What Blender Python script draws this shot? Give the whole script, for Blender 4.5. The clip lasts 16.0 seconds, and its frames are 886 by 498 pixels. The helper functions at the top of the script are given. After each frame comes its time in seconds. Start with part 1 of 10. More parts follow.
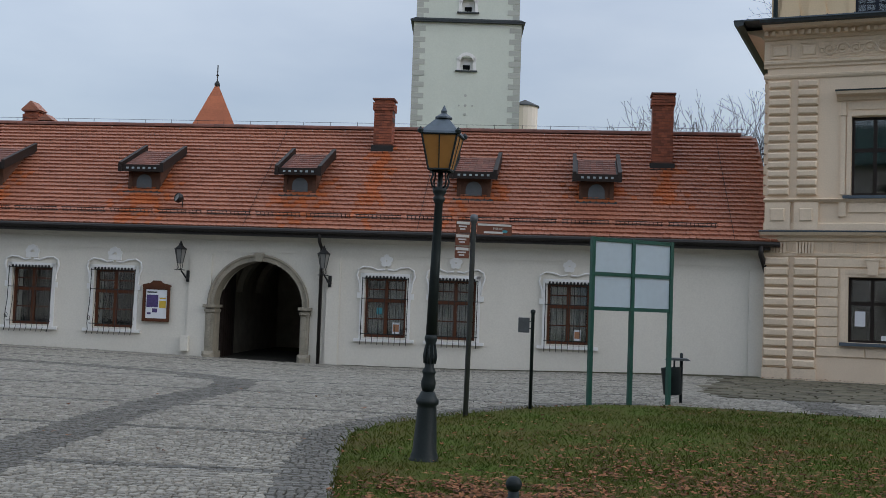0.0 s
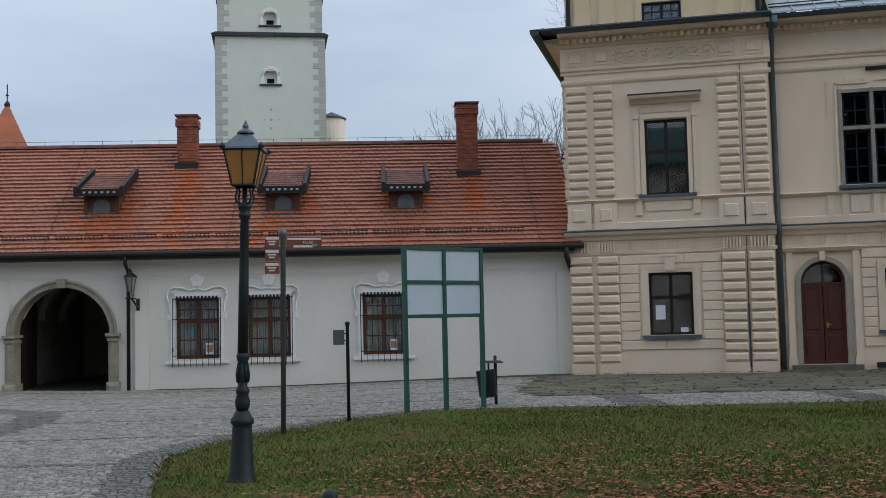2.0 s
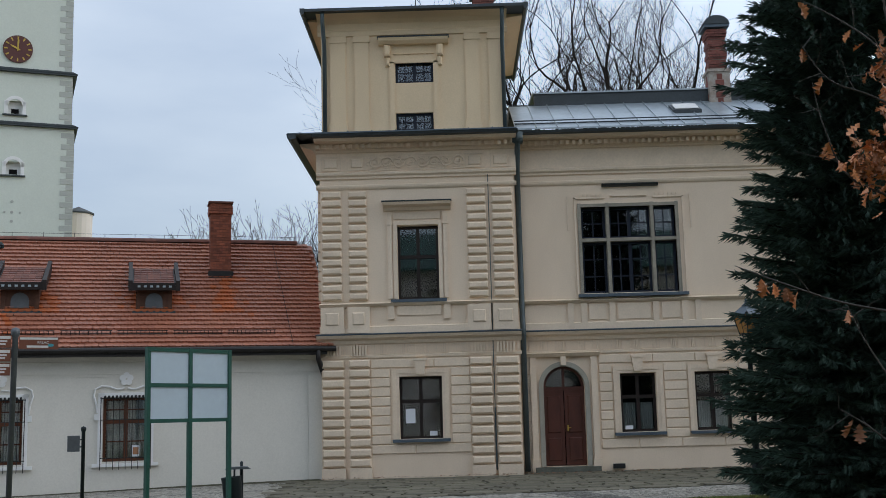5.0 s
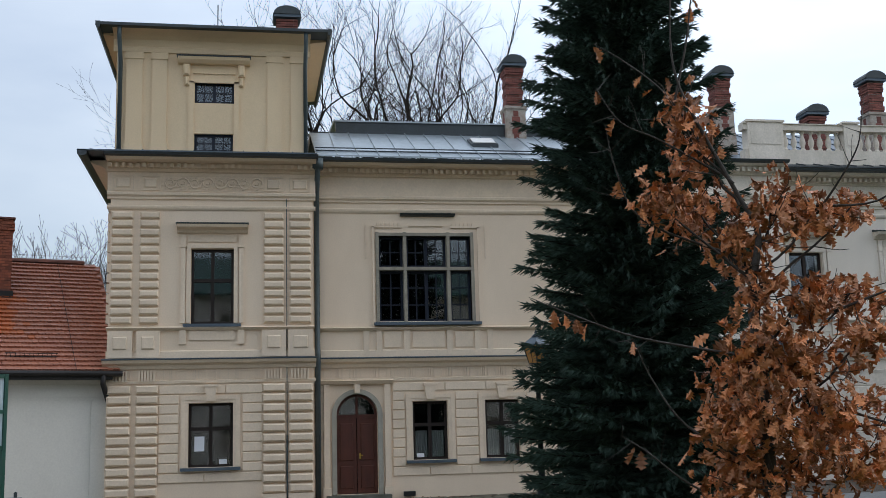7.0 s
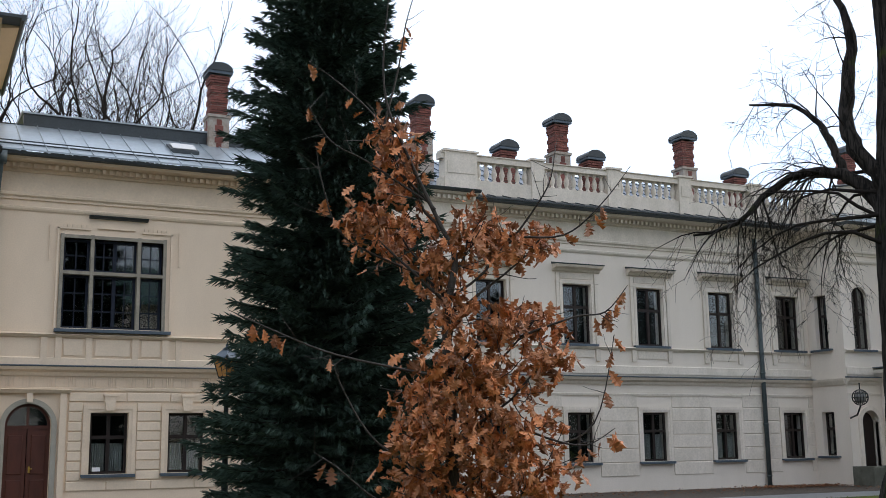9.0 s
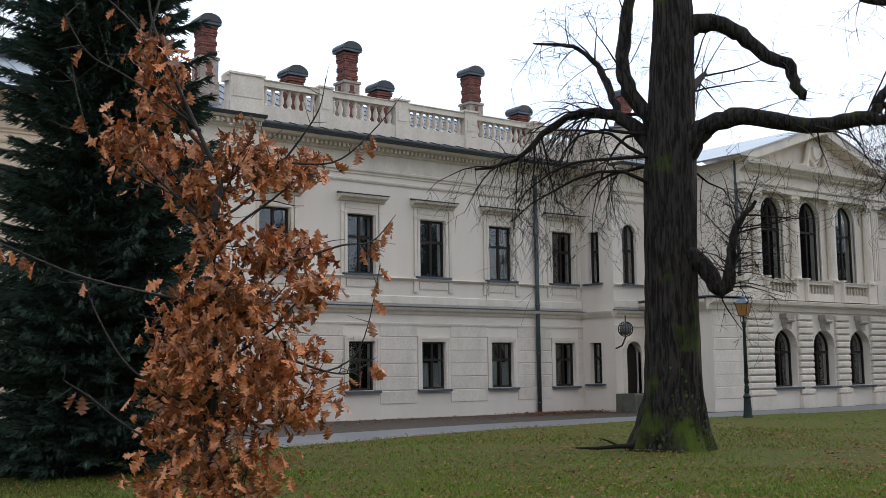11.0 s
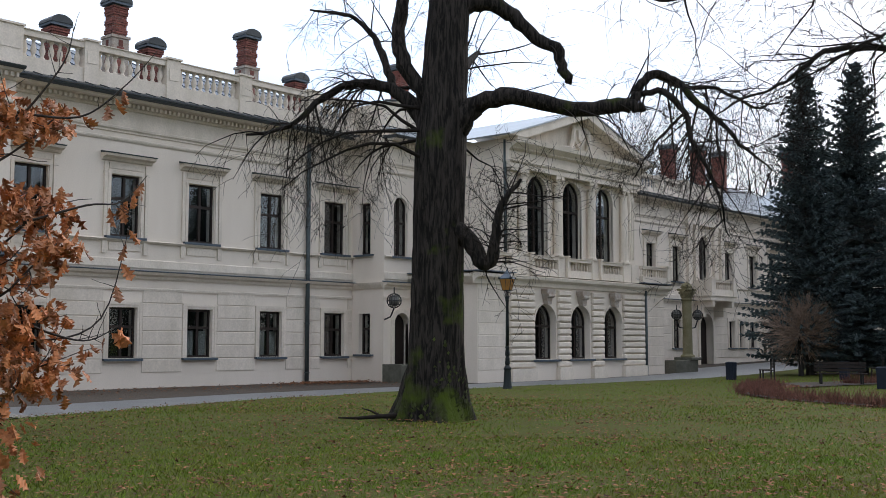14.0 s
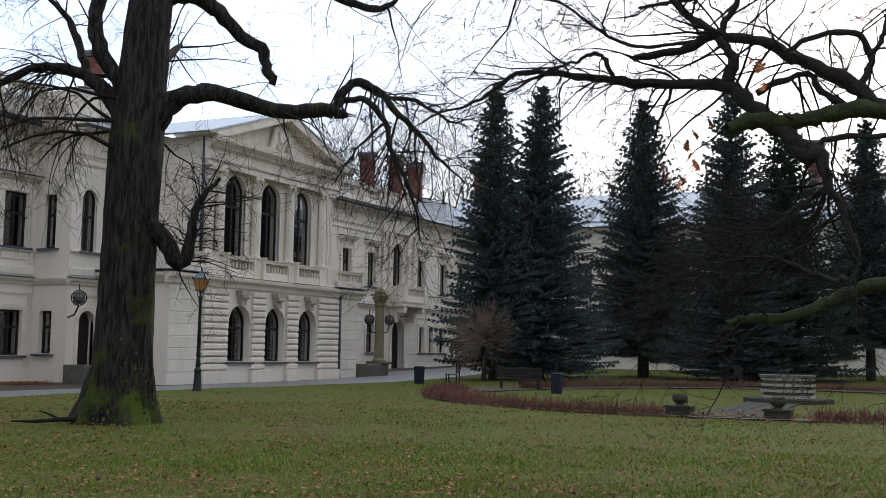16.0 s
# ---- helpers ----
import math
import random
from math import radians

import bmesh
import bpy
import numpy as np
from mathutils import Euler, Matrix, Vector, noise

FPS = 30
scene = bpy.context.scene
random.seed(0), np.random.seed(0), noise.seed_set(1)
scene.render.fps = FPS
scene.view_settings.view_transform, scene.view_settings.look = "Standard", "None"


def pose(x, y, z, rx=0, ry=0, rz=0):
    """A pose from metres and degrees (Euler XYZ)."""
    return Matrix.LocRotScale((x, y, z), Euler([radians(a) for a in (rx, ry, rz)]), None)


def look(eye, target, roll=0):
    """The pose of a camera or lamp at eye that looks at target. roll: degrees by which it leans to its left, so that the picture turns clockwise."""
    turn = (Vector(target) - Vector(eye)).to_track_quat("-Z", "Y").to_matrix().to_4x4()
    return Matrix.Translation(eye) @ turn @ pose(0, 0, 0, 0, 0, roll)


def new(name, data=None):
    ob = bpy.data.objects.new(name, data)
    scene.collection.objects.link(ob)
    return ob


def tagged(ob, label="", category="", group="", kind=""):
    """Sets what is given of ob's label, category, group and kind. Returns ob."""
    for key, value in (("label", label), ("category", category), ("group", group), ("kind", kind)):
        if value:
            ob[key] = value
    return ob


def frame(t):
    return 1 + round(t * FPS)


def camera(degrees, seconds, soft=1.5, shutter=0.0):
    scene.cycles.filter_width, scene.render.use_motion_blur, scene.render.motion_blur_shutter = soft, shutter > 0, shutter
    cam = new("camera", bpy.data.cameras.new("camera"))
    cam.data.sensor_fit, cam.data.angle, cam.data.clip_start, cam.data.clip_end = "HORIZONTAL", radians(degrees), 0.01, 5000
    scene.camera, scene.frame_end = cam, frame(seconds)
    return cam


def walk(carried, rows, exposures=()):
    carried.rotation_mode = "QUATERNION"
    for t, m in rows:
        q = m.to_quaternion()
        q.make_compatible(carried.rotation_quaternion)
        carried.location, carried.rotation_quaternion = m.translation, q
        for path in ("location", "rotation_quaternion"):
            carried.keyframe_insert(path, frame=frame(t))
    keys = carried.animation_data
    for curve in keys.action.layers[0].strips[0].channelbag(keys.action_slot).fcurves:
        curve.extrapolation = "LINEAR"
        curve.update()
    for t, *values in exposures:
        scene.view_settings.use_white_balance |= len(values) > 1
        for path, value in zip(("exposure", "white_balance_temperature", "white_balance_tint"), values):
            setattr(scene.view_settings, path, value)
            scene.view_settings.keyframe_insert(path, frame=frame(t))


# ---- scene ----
# Camera: stands on the lawn and pans from the gatehouse to the park.
cam = camera(43.46, 16.0, soft=0.85)
PATH = [
    (0.0, pose(-0.100, 0, 1.6, 93.05, -2.02, 22.69)),
    (0.5, pose(-0.090, 0, 1.6, 93.13, -1.72, 20.09)),
    (1.0, pose(-0.075, 0, 1.6, 93.35, -1.19, 17.84)),
    (1.5, pose(-0.055, 0, 1.6, 93.61, 0.43, 15.76)),
    (2.0, pose(-0.040, 0, 1.6, 93.71, 1.32, 13.33)),
    (2.5, pose(-0.020, 0, 1.6, 93.68, 1.46, 10.77)),
    (3.0, pose(-0.010, 0, 1.6, 94.46, 1.59, 8.04)),
    (3.5, pose(0.000, 0, 1.6, 95.94, 1.56, 6.38)),
    (6.0, pose(0.033, 0, 1.6, 99.38, 1.68, -4.60)),
    (6.5, pose(0.020, 0, 1.6, 99.61, 1.75, -7.56)),
    (7.0, pose(0.000, 0, 1.6, 99.81, 1.55, -9.85)),
    (7.5, pose(-0.020, 0, 1.6, 100.00, 1.37, -12.23)),
    (8.0, pose(-0.030, 0, 1.6, 99.96, 1.29, -16.79)),
    (8.5, pose(-0.060, 0, 1.6, 100.12, 1.09, -21.58)),
    (9.0, pose(-0.055, 0, 1.6, 100.26, 0.85, -25.83)),
    (9.5, pose(0.000, 0, 1.6, 98.69, 0.61, -29.16)),
    (10.0, pose(0.035, 0, 1.6, 97.64, 0.63, -31.77)),
    (12.5, pose(0.200, 0, 1.6, 95.26, 0.54, -42.90)),
    (13.0, pose(0.220, 0, 1.6, 94.94, 0.35, -44.23)),
    (13.5, pose(0.235, 0, 1.6, 94.80, 0.29, -45.93)),
    (14.0, pose(0.240, 0, 1.6, 94.87, -0.04, -48.55)),
    (14.5, pose(0.240, 0, 1.6, 95.88, -0.27, -52.57)),
    (15.0, pose(0.240, 0, 1.6, 95.69, -0.30, -55.76)),
    (15.5, pose(0.240, 0, 1.6, 95.34, -0.65, -58.65)),
    (16.0, pose(0.240, 0, 1.6, 95.16, -0.99, -64.20)),
]
EXPOSURES = [(0.0, -0.76, 6640, 11), (3.5, -0.64, 6480, 9), (6.0, -0.64, 6600, 9), (8.0, -0.32, 6700, 11), (10.0, -0.26, 6950, 14), (12.5, -0.26, 6950, 15), (16.0, -0.36, 6900, 14)]
walk(cam, PATH, EXPOSURES)

# World: overcast winter daylight.
world = bpy.data.worlds.new("sky")
scene.world = world
world.use_nodes = True
nt = world.node_tree
bg = nt.nodes["Background"]
sky = nt.nodes.new("ShaderNodeTexSky")
sky.sky_type = "NISHITA"
sky.sun_disc = False
sky.sun_elevation = radians(24)
sky.sun_rotation = radians(88)
sky.air_density, sky.dust_density, sky.ozone_density = 1.0, 1.0, 2.0
bg.inputs["Strength"].default_value = 1.0
# a layer of cloud over the clear sky, lit by the hidden sun to the east
co = nt.nodes.new("ShaderNodeTexCoord")
mp = nt.nodes.new("ShaderNodeMapping")
mp.inputs["Scale"].default_value = (1.0, 1.0, 3.2)
cloud = nt.nodes.new("ShaderNodeTexNoise")
cloud.inputs["Scale"].default_value, cloud.inputs["Detail"].default_value, cloud.inputs["Roughness"].default_value = 2.4, 6, 0.5
nt.links.new(co.outputs["Generated"], mp.inputs["Vector"])
nt.links.new(mp.outputs[0], cloud.inputs["Vector"])
ramp = nt.nodes.new("ShaderNodeValToRGB")
ramp.color_ramp.elements[0].position, ramp.color_ramp.elements[1].position = 0.33, 0.68
ramp.color_ramp.elements[0].color, ramp.color_ramp.elements[1].color = (0.48, 0.555, 0.68, 1), (0.72, 0.785, 0.87, 1)
nt.links.new(cloud.outputs["Fac"], ramp.inputs["Fac"])
scale_sky = nt.nodes.new("ShaderNodeVectorMath")
scale_sky.operation = "SCALE"
scale_sky.inputs["Scale"].default_value = 0.075
nt.links.new(sky.outputs[0], scale_sky.inputs[0])
# an overcast sky is brightest overhead
apart_ = nt.nodes.new("ShaderNodeSeparateXYZ")
nt.links.new(co.outputs["Generated"], apart_.inputs[0])
height = nt.nodes.new("ShaderNodeMapRange")
height.inputs["From Min"].default_value, height.inputs["From Max"].default_value = 0.0, 1.0
height.inputs["To Min"].default_value, height.inputs["To Max"].default_value = 0.78, 2.5
nt.links.new(apart_.outputs["Z"], height.inputs["Value"])
vault = nt.nodes.new("ShaderNodeVectorMath")
vault.operation = "SCALE"
nt.links.new(ramp.outputs[0], vault.inputs[0])
nt.links.new(height.outputs[0], vault.inputs["Scale"])
both = nt.nodes.new("ShaderNodeVectorMath")
both.operation = "ADD"
nt.links.new(scale_sky.outputs[0], both.inputs[0])
nt.links.new(vault.outputs[0], both.inputs[1])
# thinner cloud towards the hidden sun in the east
toward = nt.nodes.new("ShaderNodeVectorMath")
toward.operation = "DOT_PRODUCT"
toward.inputs[1].default_value = (0.90, 0.43, 0.0)
nt.links.new(co.outputs["Generated"], toward.inputs[0])
bright = nt.nodes.new("ShaderNodeMapRange")
bright.interpolation_type = "SMOOTHSTEP"
bright.inputs["From Min"].default_value, bright.inputs["From Max"].default_value = 0.15, 0.85
nt.links.new(toward.outputs["Value"], bright.inputs["Value"])
thin = nt.nodes.new("ShaderNodeMix")
thin.data_type = "RGBA"
thin.inputs[6].default_value, thin.inputs[7].default_value = (0.96, 0.98, 1.0, 1), (1.38, 1.40, 1.41, 1)
nt.links.new(bright.outputs[0], thin.inputs[0])
veil = nt.nodes.new("ShaderNodeVectorMath")
veil.operation = "MULTIPLY"
nt.links.new(both.outputs[0], veil.inputs[0])
nt.links.new(thin.outputs[2], veil.inputs[1])
nt.links.new(veil.outputs[0], bg.inputs["Color"])
sun_data = bpy.data.lights.new("sun", "SUN")
sun_data.energy, sun_data.angle, sun_data.color = 1.0, radians(40), (1.0, 0.97, 0.93)
sun = new("sun", sun_data)
sun.matrix_world = look((91, -12, 42), (0, 0, 0))

# ---- materials ----
def mat(name, base, rough=0.7, metal=0.0, vary=0.15, scale=3.0, fine=40.0, bump=0.15, spec=0.5, tint=None, random_piece=0.0, streak=0.0):
    """A surface with broad stains, fine grain and relief; tint is the second colour of the stains."""
    m = bpy.data.materials.new(name)
    m.use_nodes = True
    n, l = m.node_tree.nodes, m.node_tree.links
    p = n["Principled BSDF"]
    p.inputs["Roughness"].default_value, p.inputs["Metallic"].default_value = rough, metal
    p.inputs["Specular IOR Level"].default_value = spec
    co = n.new("ShaderNodeTexCoord")
    mp = n.new("ShaderNodeMapping")
    geo = n.new("ShaderNodeNewGeometry")
    l.new(geo.outputs["Position"], mp.inputs["Vector"])
    if streak:
        mp.inputs["Scale"].default_value = (1, 1, streak)
    a = n.new("ShaderNodeTexNoise")
    a.inputs["Scale"].default_value, a.inputs["Detail"].default_value, a.inputs["Roughness"].default_value = scale, 6, 0.65
    b = n.new("ShaderNodeTexNoise")
    b.inputs["Scale"].default_value, b.inputs["Detail"].default_value = fine, 4
    l.new(mp.outputs[0], a.inputs["Vector"])
    l.new(geo.outputs["Position"], b.inputs["Vector"])
    ramp = n.new("ShaderNodeMapRange")
    ramp.inputs["From Min"].default_value, ramp.inputs["From Max"].default_value = 0.3, 0.7
    l.new(a.outputs["Fac"], ramp.inputs["Value"])
    mix = n.new("ShaderNodeMix")
    mix.data_type = "RGBA"
    second = tint or tuple(c * (1 - vary) for c in base)
    mix.inputs[6].default_value, mix.inputs[7].default_value = (*base, 1), (*second, 1)
    l.new(ramp.outputs[0], mix.inputs[0])
    hsv = n.new("ShaderNodeHueSaturation")
    l.new(mix.outputs[2], hsv.inputs["Color"])
    grain = n.new("ShaderNodeMapRange")
    grain.inputs["From Min"].default_value, grain.inputs["From Max"].default_value = 0.25, 0.75
    grain.inputs["To Min"].default_value, grain.inputs["To Max"].default_value = 1 - vary * 0.6, 1 + vary * 0.4
    l.new(b.outputs["Fac"], grain.inputs["Value"])
    last = grain.outputs[0]
    if random_piece:
        info = n.new("ShaderNodeObjectInfo")
        add = n.new("ShaderNodeMath")
        add.operation = "ADD"
        l.new(info.outputs["Random"], add.inputs[0])
        l.new(geo.outputs["Random Per Island"], add.inputs[1])
        fr = n.new("ShaderNodeMath")
        fr.operation = "FRACT"
        l.new(add.outputs[0], fr.inputs[0])
        rr = n.new("ShaderNodeMapRange")
        rr.inputs["To Min"].default_value, rr.inputs["To Max"].default_value = 1 - random_piece, 1 + random_piece
        l.new(fr.outputs[0], rr.inputs["Value"])
        mul = n.new("ShaderNodeMath")
        mul.operation = "MULTIPLY"
        l.new(last, mul.inputs[0])
        l.new(rr.outputs[0], mul.inputs[1])
        last = mul.outputs[0]
    l.new(last, hsv.inputs["Value"])
    l.new(hsv.outputs[0], p.inputs["Base Color"])
    if bump:
        bp = n.new("ShaderNodeBump")
        bp.inputs["Strength"].default_value, bp.inputs["Distance"].default_value = bump, 0.02
        l.new(b.outputs["Fac"], bp.inputs["Height"])
        l.new(bp.outputs[0], p.inputs["Normal"])
    return m


def glass_mat(name, tint, rough=0.03):
    """Window glass seen from a bright yard: dark behind, with a clear reflection."""
    m = bpy.data.materials.new(name)
    m.use_nodes = True
    p = m.node_tree.nodes["Principled BSDF"]
    p.inputs["Base Color"].default_value = (*tint, 1)
    p.inputs["Roughness"].default_value = rough
    p.inputs["Transmission Weight"].default_value = 1.0
    p.inputs["IOR"].default_value = 1.75
    p.inputs["Specular IOR Level"].default_value = 0.5
    return m


def bark_mat(name, ridge, furrow, moss, moss_to=3.0, fine=16.0):
    """Deeply furrowed bark: pale ridges, black furrows, and moss that thins out upwards."""
    m = bpy.data.materials.new(name)
    m.use_nodes = True
    n, l = m.node_tree.nodes, m.node_tree.links
    p = n["Principled BSDF"]
    p.inputs["Roughness"].default_value, p.inputs["Specular IOR Level"].default_value = 0.9, 0.15
    geo = n.new("ShaderNodeNewGeometry")
    mp = n.new("ShaderNodeMapping")
    mp.inputs["Scale"].default_value = (1, 1, 0.13)
    l.new(geo.outputs["Position"], mp.inputs["Vector"])
    a = n.new("ShaderNodeTexNoise")
    a.inputs["Scale"].default_value, a.inputs["Detail"].default_value, a.inputs["Roughness"].default_value, a.inputs["Distortion"].default_value = fine, 5, 0.6, 0.6
    l.new(mp.outputs[0], a.inputs["Vector"])
    r = n.new("ShaderNodeMapRange")
    r.inputs["From Min"].default_value, r.inputs["From Max"].default_value = 0.42, 0.60
    l.new(a.outputs["Fac"], r.inputs["Value"])
    mix = n.new("ShaderNodeMix")
    mix.data_type = "RGBA"
    mix.inputs[6].default_value, mix.inputs[7].default_value = (*furrow, 1), (*ridge, 1)
    l.new(r.outputs[0], mix.inputs[0])
    b = n.new("ShaderNodeTexNoise")
    b.inputs["Scale"].default_value, b.inputs["Detail"].default_value = 1.3, 7
    l.new(geo.outputs["Position"], b.inputs["Vector"])
    xyz = n.new("ShaderNodeSeparateXYZ")
    l.new(geo.outputs["Position"], xyz.inputs[0])
    h = n.new("ShaderNodeMapRange")
    h.inputs["From Min"].default_value, h.inputs["From Max"].default_value = 0.0, moss_to
    h.inputs["To Min"].default_value, h.inputs["To Max"].default_value = 0.10, -0.10
    l.new(xyz.outputs["Z"], h.inputs["Value"])
    add = n.new("ShaderNodeMath")
    l.new(b.outputs["Fac"], add.inputs[0])
    l.new(h.outputs[0], add.inputs[1])
    s = n.new("ShaderNodeMapRange")
    s.inputs["From Min"].default_value, s.inputs["From Max"].default_value = 0.52, 0.66
    l.new(add.outputs[0], s.inputs["Value"])
    mo = n.new("ShaderNodeMix")
    mo.data_type = "RGBA"
    mo.inputs[7].default_value = (*moss, 1)
    l.new(mix.outputs[2], mo.inputs[6])
    l.new(s.outputs[0], mo.inputs[0])
    l.new(mo.outputs[2], p.inputs["Base Color"])
    bp = n.new("ShaderNodeBump")
    bp.inputs["Strength"].default_value, bp.inputs["Distance"].default_value = 1.0, 0.03
    l.new(a.outputs["Fac"], bp.inputs["Height"])
    l.new(bp.outputs[0], p.inputs["Normal"])
    return m


